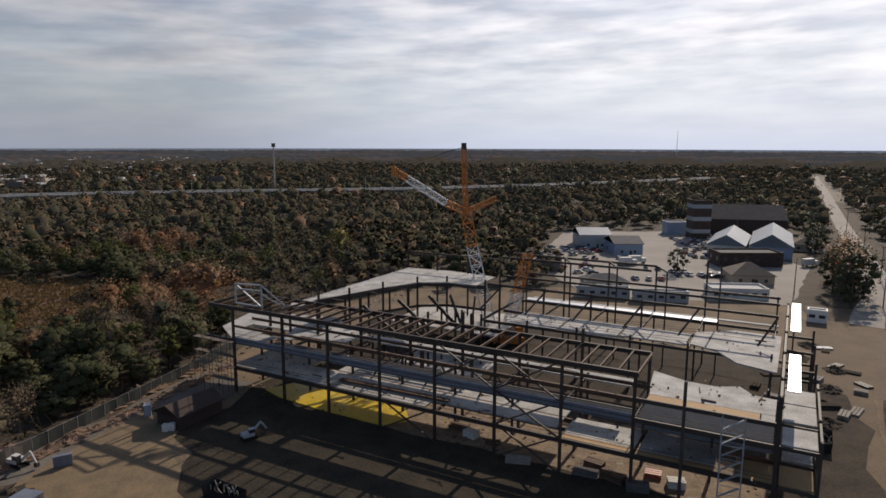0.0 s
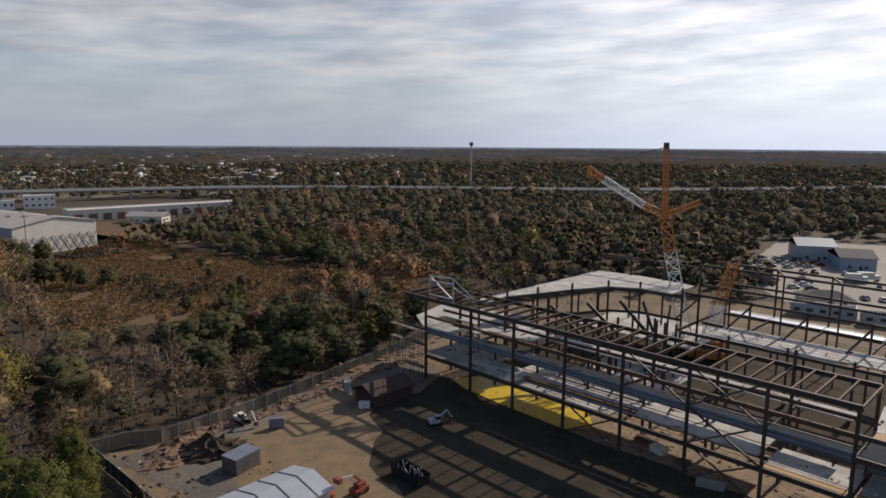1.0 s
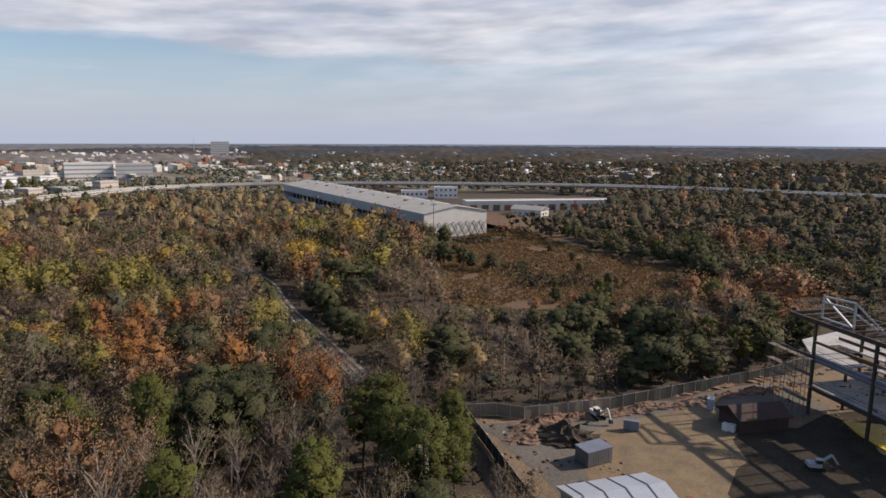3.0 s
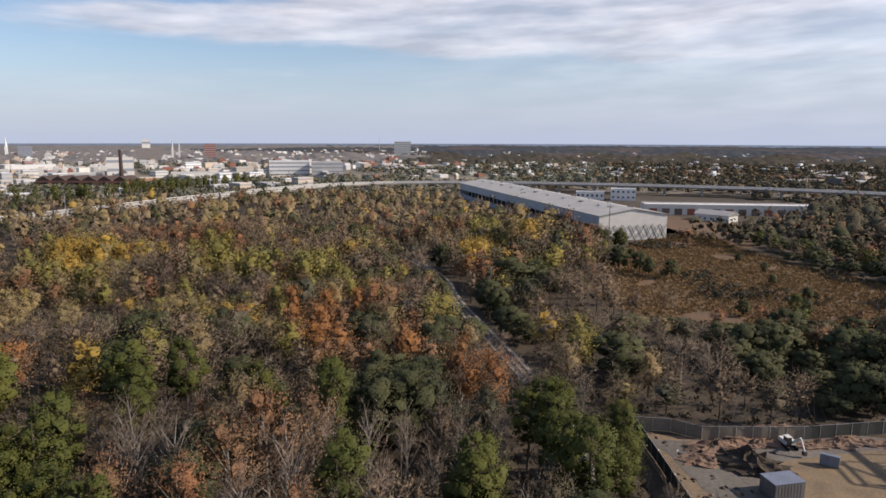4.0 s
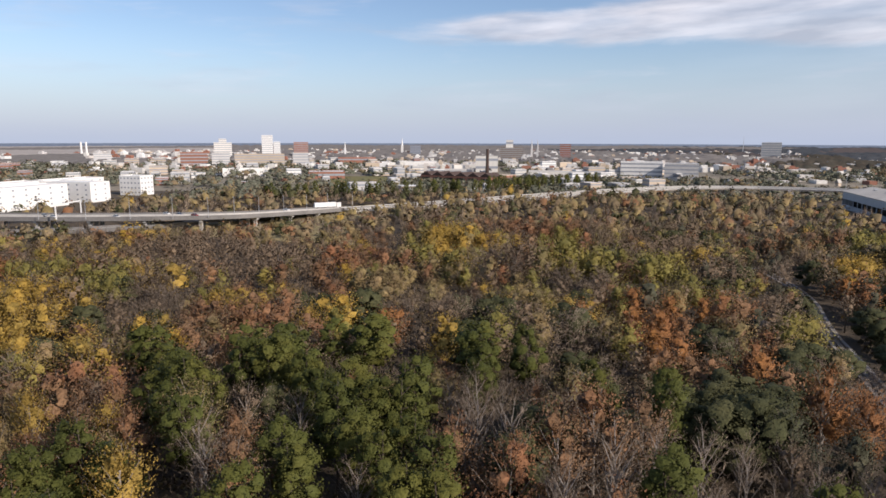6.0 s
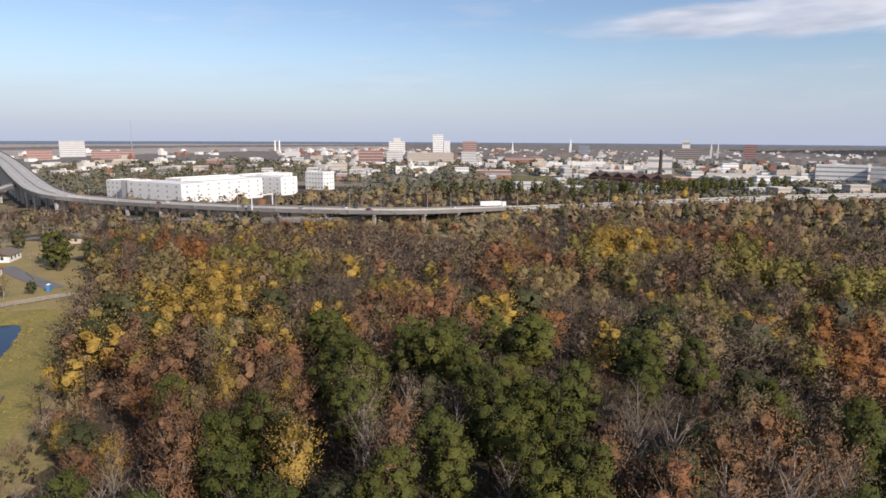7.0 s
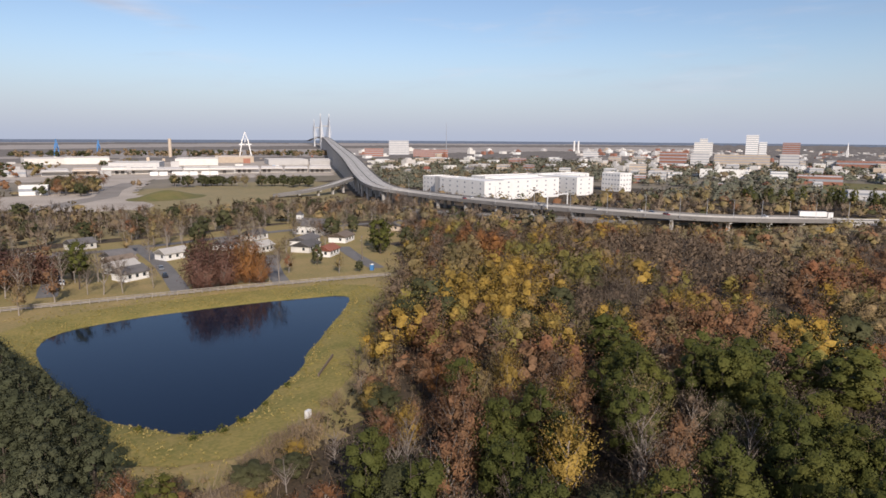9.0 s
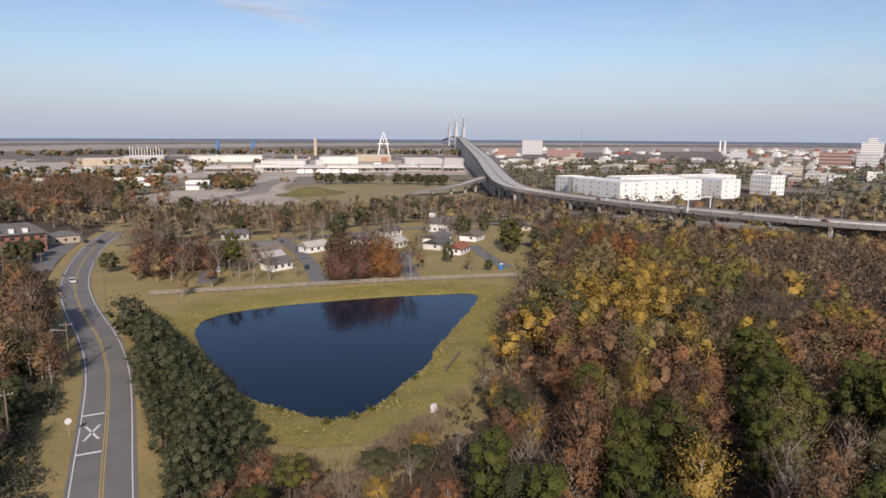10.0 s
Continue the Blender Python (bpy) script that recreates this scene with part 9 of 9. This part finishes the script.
def container(x, y, rot, w, d, h, material, label):
    c = thing("steel_container", label, "container", pose(x, y, 0.05, 0, 0, rot))
    part("box", Geo().box(-w / 2, w / 2, -d / 2, d / 2, 0.1, h), material, c)
    for s in (-1, 1):
        g = Geo()
        k = int(w / 0.5)
        for i in range(k):
            g.box(-w / 2 + i * 0.5 + 0.1, -w / 2 + i * 0.5 + 0.32, s * d / 2 - 0.03, s * d / 2 + 0.05, 0.2, h - 0.15)
        part("ribs", g, material, c)
    part("lid", Geo().box(-w / 2 - 0.06, w / 2 + 0.06, -d / 2 - 0.06, d / 2 + 0.06, h, h + 0.08), "fascia", c)


container(-57.0, 81.2, 75, 4.8, 3.2, 2.5, "shingle", "dark steel container with a pale lid beside the spoil heap")
container(-59.3, 95.2, 30, 2.6, 0.6, 1.8, "fascia", "upright grey steel panel crate on the gravel")
# white-roofed store tent by the fence
store = gable("site_store", "store with a ribbed white metal roof beside the fence", "shed", -45.6, 71.2, 13, 8.6, 2.7, 1.0, 65, "grey_wall", "deck_metal", windows=0, door=False)

for x in (-5.6, -2.4, 0.9, 4.2):
    for k in (-1, 1):
        part("roof_seam", Geo().bar((x, k * 0.05, 3.97), (x, k * 4.75, 2.86), 0.12, 0.1), "shingle", store, "dark roof seam")


def boom_lift():
    b = thing("boom_lift", "dull red boom lift with a raised pale arm", "lift", pose(-36.6, 79.8, 0.08, 0, 0, 250))
    b.scale = (0.72, 0.72, 0.72)
    part("chassis", Geo().box(-1.8, 1.8, -1.1, 1.1, 0.45, 1.3), "lift_red", b)
    part("turret", Geo().box(-1.2, 0.8, -0.8, 0.8, 1.3, 2.3), "lift_red", b)
    part("lower_arm", Geo().bar((-0.6, 0, 2.2), (1.6, 0, 4.4), 0.4), "lift_red", b)
    part("upper_arm", Geo().bar((1.6, 0, 4.4), (5.4, 0, 5.2), 0.3), "grey_wall", b)
    part("basket", Geo().box(5.2, 6.2, -0.8, 0.8, 4.6, 5.6), "lift_red", b)
    for a in (-1.2, 1.2):
        for c in (-1.2, 0.85):
            part("wheel", Geo().tube((a, c, 0.5), (a, c + 0.35, 0.5), 0.5, n=12), "tyre", b)


boom_lift()


def excavator(x, y, rot, s, paint, label):
    e = thing("excavator", label, "excavator", pose(x, y, 0.06, 0, 0, rot))
    e.scale = (s, s, s)
    for c in (-1.2, 0.75):
        part("track", Geo().prism([(-1.7, c), (1.7, c), (1.9, c + 0.22), (1.7, c + 0.45), (-1.7, c + 0.45), (-1.9, c + 0.22)], 0, 0.75), "tyre", e)
    part("house", Geo().box(-1.9, 0.9, -1.1, 1.1, 0.85, 1.7), paint, e)
    part("cab", Geo().box(-0.3, 1.0, -1.05, 0.0, 0.9, 2.6), "glass", e)
    part("cab_roof", Geo().box(-0.4, 1.1, -1.12, 0.06, 2.6, 2.7), paint, e)
    part("boom", Geo().bar((0.8, 0.4, 1.4), (3.2, 0.4, 3.4), 0.32, 0.5), paint, e)
    part("stick", Geo().bar((3.2, 0.4, 3.4), (4.6, 0.4, 1.3), 0.26, 0.4), paint, e)
    part("bucket", Geo().prism([(4.3, 0.0), (5.0, 0.1), (5.0, 0.75), (4.3, 0.8)], 0.5, 1.3), "steel", e)


excavator(-66.3, 95.2, -20, 0.78, "off_white", "small white excavator with folded arm on the gravel")
excavator(-33.0, 105.0, 40, 0.7, "grey_wall", "small grey loader standing in the shade")
excavator(-40.6, 76.6, 200, 0.75, "red_paint", "red compact excavator beside the store")


def skip(x, y, rot, label, material="car_dark"):
    s = thing("rubbish_skip", label, "skip", pose(x, y, 0.08, 0, 0, rot))
    g = Geo()
    g.add([(-3, -1.1, 0), (3, -1.1, 0), (3, 1.1, 0), (-3, 1.1, 0), (-3.3, -1.25, 1.7), (3.3, -1.25, 1.7), (3.3, 1.25, 1.7), (-3.3, 1.25, 1.7)], [(0, 3, 2, 1), (0, 1, 5, 4), (1, 2, 6, 5), (2, 3, 7, 6), (3, 0, 4, 7)])
    part("shell", g, material, s)
    r = random.Random(int(x * 10))
    for k in range(16):
        a, b = r.uniform(-2.7, 2.7), r.uniform(-0.9, 0.9)
        part("timber_scrap", Geo().bar((a, b, 1.0), (a + r.uniform(-1.2, 1.2), b + r.uniform(-0.6, 0.6), 1.5 + r.random() * 0.6), 0.16), "fence_wood", s)


skip(-31.0, 85.8, -30, "dark open skip full of timber scraps")
skip(64, 103, 60, "dark open skip beside the haul road")


def heap(name, label, x, y, rx, ry, h, rot, material, seed, n=18):
    """An uneven heap of earth: rings that shrink towards the top, with lumps and hollows."""
    r = random.Random(seed)
    g = Geo()
    n, rings = n + 12, 9
    for k in range(rings):
        u = k / (rings - 1)
        for i in range(n):
            a = i * 2 * math.pi / n
            q = (1 - u ** 1.3) * r.uniform(0.72, 1.2) + 0.03
            px, py = math.cos(a) * rx * q, math.sin(a) * ry * q
            lump = 1.0 + 0.6 * noise.noise(Vector((px * 0.8 + seed, py * 0.8, u * 3)))
            g.v.append((px, py, h * u * lump * r.uniform(0.7, 1.15) - (0.1 if k == 0 else 0)))
    for k in range(rings - 1):
        for i in range(n):
            g.f.append((k * n + i, k * n + (i + 1) % n, (k + 1) * n + (i + 1) % n, (k + 1) * n + i))
    g.f.append(tuple((rings - 1) * n + i for i in range(n)))
    single(name, g, material, label, "heap", "spoil heaps", at=pose(x, y, 0.03, 0, 0, rot))


def mound():
    g = Geo()
    n, rings = 36, 8
    for k in range(rings):
        u = k / (rings - 1)
        for i in range(n):
            a = i * 2 * math.pi / n
            g.v.append((math.cos(a) * 36 * (1 - u) + 0.01 * math.cos(a), math.sin(a) * 24 * (1 - u) + 0.01 * math.sin(a), 6.0 * (0.5 - 0.5 * math.cos(math.pi * u)) - 0.05))
    for k in range(rings - 1):
        for i in range(n):
            g.f.append((k * n + i, k * n + (i + 1) % n, (k + 1) * n + (i + 1) % n, (k + 1) * n + i))
    ob = new("grass_mound", g.mesh("grass_mound", "grass", True))
    ob.matrix_world = pose(-222, -520, 0.05, 0, 0, 20)
    tagged(ob, "low green grass mound in the tawny field", "mound", kind="structure")


mound()
heap("spoil_heap", "dark heap of dug earth and roots", -64.5, 84.5, 6.0, 4.0, 2.4, 30, "mud", 3)
for i, (x, y, a, b, h) in enumerate(((-71, 83.5, 5, 3, 1.6), (-73.2, 91, 4.5, 2.6, 1.5), (-70.8, 98.5, 5, 2.4, 1.4), (-66.5, 108, 6, 2.2, 1.2), (-63.5, 118, 6, 2.4, 1.4), (-60.5, 127, 6, 2.6, 1.5), (-57, 137, 6, 2.4, 1.3), (-69, 79, 4, 2.5, 1.0))):
    heap("spoil_heap", "reddish heap of spoil along the site fence", x, y, a, b, h, 68, "spoil", 40 + i)
for i, (x, y) in enumerate(((88, 140), (80, 128), (92, 158), (74, 120), (84, 148), (70, 112))):
    heap("spoil_heap", "low brown heap of rubble beside the haul road", x, y, 3.5, 2.4, 0.9, 60, "mud", 60 + i)


def stack(x, y, rot, n, w, material, label):
    s = thing("material_stack", label, "stack", pose(x, y, 0.1, 0, 0, rot), "material stacks")
    for i in range(n):
        for j in range(3):
            part("packed_layer", Geo().box(-w / 2, w / 2, -0.9 + j * 0.62, -0.9 + j * 0.62 + 0.5, i * 0.4, i * 0.4 + 0.32), material, s)


R3 = random.Random(5)
for x, y in ((21.9, 93), (25.7, 91.5), (32.1, 92.5), (28.5, 88.5), (24, 96), (34.5, 89.5), (5, 106), (8.5, 103.5), (12, 97), (3, 109)):
    stack(x, y, -28 + R3.uniform(-20, 20), R3.choice((1, 2, 2, 3)), R3.uniform(2.2, 4.2), R3.choice(("off_white", "rust_steel", "fence_wood", "red_paint", "shingle")), "stack of building material on bare ground")
for k in range(34):
    x, y = R3.uniform(72, 104), R3.uniform(104, 176)
    if abs((x - 98) - (y - 150) * 0.61) > 13 or inside(HAUL, x, y):
        continue
    stack(x - 9, y, R3.uniform(0, 180), R3.choice((1, 1, 2)), R3.uniform(2, 5), R3.choice(("rust_steel", "steel", "fence_wood", "mud", "grey_wall")), "bundle of steel and timber beside the haul road")


# ---------------------------------------------------------------- poles, masts, signs
def utility_pole(x, y, h, rot, lamp=False, label="weathered wooden utility pole with a cross arm"):
    p = thing("utility_pole", label, "pole", pose(x, y, 0, 0, 0, rot), "roadside poles")
    part("shaft", Geo().tube((0, 0, -0.2), (0, 0, h), 0.19, 0.13, 8), "pole_wood", p)
    part("cross_arm", Geo().box(-1.2, 1.2, -0.07, 0.07, h - 0.9, h - 0.72), "pole_wood", p)
    for a in (-1.05, -0.5, 0.5, 1.05):
        part("insulator", Geo().tube((a, 0, h - 0.72), (a, 0, h - 0.5), 0.06, n=6), "grey_wall", p)
    if lamp:
        part("lamp_arm", Geo().tube((0, 0, h - 2.0), (2.4, 0, h - 1.6), 0.05, n=5), "galvanised", p)
        part("lamp_head", Geo().box(2.1, 2.9, -0.15, 0.15, h - 1.7, h - 1.55), "galvanised", p)


utility_pole(-10.6, -150.5, 12.0, -10, True, "wooden utility pole with a street lamp arm")
utility_pole(-24.5, -206, 11.5, 15)
utility_pole(-28.5, -262, 11.5, 15)
utility_pole(0.6, -121, 9.5, 0)
utility_pole(-11.5, -252, 11, 10)
utility_pole(-1, -275, 11, 10, True, "wooden utility pole with a street lamp arm")
utility_pole(-198.5, 168, 25, 30, False, "tall wooden pole standing in the clearing")
utility_pole(-167, -206, 10, 40, True, "wooden utility pole with a street lamp arm")
for x, y in ((136, 196), (163, 238), (196, 300), (232, 372), (118, 214), (150, 330)):
    utility_pole(x, y, 12.5, 62)


def cell_tower():
    t = thing("cell_tower", "tall grey monopole mast with antenna panels", "mast", pose(-172, 668, 0))
    part("monopole", Geo().tube((0, 0, 0), (0, 0, 49), 0.9, 0.5, 8), "city_grey", t)
    for k in range(6):
        a = k * 60
        part("antenna_panel", Geo().box(1.4, 1.8, -0.7, 0.7, 46.5, 50, pose(0, 0, 0, 0, 0, a)), "shingle", t)
    part("platform", Geo().tube((0, 0, 46.2), (0, 0, 46.6), 2.2, n=10), "shingle", t)


cell_tower()


def billboard(x, y, rot, h):
    b = thing("billboard", "dark back of a roadside billboard on a post", "billboard", pose(x, y, 0, 0, 0, rot))
    part("post", Geo().tube((0, 0, 0), (0, 0, h), 0.5, n=8), "steel", b)
    part("panel", Geo().box(-7, 7, -0.3, 0.3, h, h + 5), "shingle", b)


billboard(-222, 640, 10, 13)
billboard(-400, 610, 10, 9)


def lamp_post(x, y, z, h):
    b = thing("highway_lamp", "slender highway lamp post", "lamp", pose(x, y, z), "highway lamps")
    part("post", Geo().tube((0, 0, 0), (0, 0, h), 0.16, 0.09, 6), "galvanised", b)
    part("arm", Geo().tube((0, 0, h), (2.2, 0, h + 0.3), 0.07, n=5), "galvanised", b)


for i in range(3, len(VIADUCT) // 2, 2):
    p = VIADUCT[i]
    lamp_post(p[0] + 12, p[1], p[2], 11)
for i in range(2, len(hw), 4):
    lamp_post(hw[i][0], hw[i][1], hw[i][2], 12)


def sign_gantry():
    g = thing("sign_gantry", "pale sign gantry over the approach road", "gantry", pose(-333, -224, 8, 0, 0, 8))
    for s in (-1, 1):
        part("leg", Geo().bar((s * 13.5, 0, 0), (s * 13.5, 0, 7.5), 0.5), "white_paint", g)
    part("crossbar", Geo().bar((-13.5, 0, 7.5), (13.5, 0, 7.5), 0.6), "white_paint", g)


sign_gantry()


def round_sign():
    s = thing("railway_sign", "round pale railway warning sign on a post", "sign", pose(-7.6, -119, 0, 0, 0, 15))
    part("post", Geo().tube((0, 0, 0), (0, 0, 2.6), 0.05, n=6), "galvanised", s)
    part("disc", Geo().tube((0, -0.03, 2.9), (0, 0.03, 2.9), 0.55, n=20), "white_paint", s)


round_sign()
single("marker_board", Geo().box(-0.55, 0.55, -0.35, 0.35, 0, 1.5), "white_paint", "white marker box standing in the meadow", "box", at=pose(-63.8, -93.7, 0.02, 0, 0, 20))
culvert = Geo().box(-6.5, 6.5, -0.12, 0.12, 0.0, 0.6)
single("culvert_rail", culvert, "pole_wood", "dark timber rail across the pond outlet", "rail", at=pose(-82, -113.5, 0.05, 0, 0, 40))


def pond_plants():
    rng = np.random.RandomState(3)
    for x, y, s in ((-46, -100.8, 1.0), (-50.5, -100.2, 0.8), (-55, -101.5, 0.7), (-40.5, -110.5, 0.6), (-70, -110.6, 0.6), (-62, -105, 0.5)):
        c = rng.normal(size=(7, 3)) * 0.5 * s + np.array([0, 0, 0.5 * s])
        v, f = leaf_cloud(c, np.full(7, 0.6 * s), 26, 0.16, rng, 0.8)
        o = single("waterside_shrub", tris("waterside_shrub", v, f, "pine_leaf"), "", "small grey-green shrub at the water's edge", "shrub", "pond shrubs", at=pose(x, y, -0.45))


pond_plants()


# ---------------------------------------------------------------- loose rubble and scraps on the site
def scraps(name, material, label, n, seed, lo, hi, flat=0.5):
    """Small uneven pieces lying about the site."""
    rng = np.random.RandomState(seed)
    X, Y = rng.uniform(-80, 104, n * 3), rng.uniform(60, 215, n * 3)
    nz = np.array([noise.noise(Vector((x * 0.07, y * 0.07, seed))) for x, y in zip(X, Y)])
    lx = (X + 42.0) * math.cos(radians(28.4)) - (Y - 126.4) * math.sin(radians(28.4))
    ly = (X + 42.0) * math.sin(radians(28.4)) + (Y - 126.4) * math.cos(radians(28.4))
    ok = inside(SITE, X, Y) & (((ly > 0.5) & (ly < 15)) | (lx < -14) | (ly < -42)) & (nz > 0.02) & ((line_dist(HAUL, X, Y) > 7) | (nz > 0.35))
    X, Y = X[ok][:n], Y[ok][:n]
    k = len(X)
    s = rng.uniform(lo, hi, (k, 3)) * np.array([1, 0.55, flat])
    a = rng.uniform(0, 6.283, k)
    base = np.array([(-1, -1, 0), (1, -1, 0), (1, 1, 0), (-1, 1, 0), (-0.8, -0.7, 1), (0.8, -0.8, 1), (0.7, 0.8, 1), (-0.8, 0.7, 1)], float)
    v = base[None] * s[:, None, :]
    c, sn = np.cos(a)[:, None], np.sin(a)[:, None]
    V = np.stack([v[..., 0] * c - v[..., 1] * sn + X[:, None], v[..., 0] * sn + v[..., 1] * c + Y[:, None], v[..., 2] + 0.05], -1).reshape(-1, 3)
    f = np.array([(4, 5, 6, 7), (0, 1, 5, 4), (1, 2, 6, 5), (2, 3, 7, 6), (3, 0, 4, 7)])
    F = (f[None] + 8 * np.arange(k)[:, None, None]).reshape(-1, 4)
    tagged(new(name, tris(name, V, F, material)), label, "rubble", kind="stuff")


scraps("earth_clods", "spoil", "clods of reddish earth on the site", 1400, 3, 0.12, 0.4)
scraps("timber_scraps", "fence_wood", "scattered timber offcuts on the site", 260, 8, 0.15, 0.7, 0.12)
scraps("pale_scraps", "off_white", "scattered pale packaging and sheeting scraps", 60, 12, 0.1, 0.4, 0.2)
scraps("dark_rubble", "mud", "dark rubble and rebar heaps on the site", 1200, 15, 0.15, 0.6, 0.4)

# ridge of dug earth along the inside of the fence
R6 = random.Random(88)
for i in range(15):
    u = i / 14
    x, y = (-73 + 13 * min(1, u * 1.4), 88 + 30 * u * 1.4) if u < 0.71 else (-60 + 8 * (u - 0.71) / 0.29, 118 + 22 * (u - 0.71) / 0.29)
    heap("spoil_heap", "reddish heap of spoil along the site fence", x + 2.6 + R6.uniform(-0.8, 0.8), y + R6.uniform(-1, 1), R6.uniform(2.6, 4.0), R6.uniform(1.2, 2.0), R6.uniform(0.6, 1.3), 68, "spoil", 140 + i, 14)
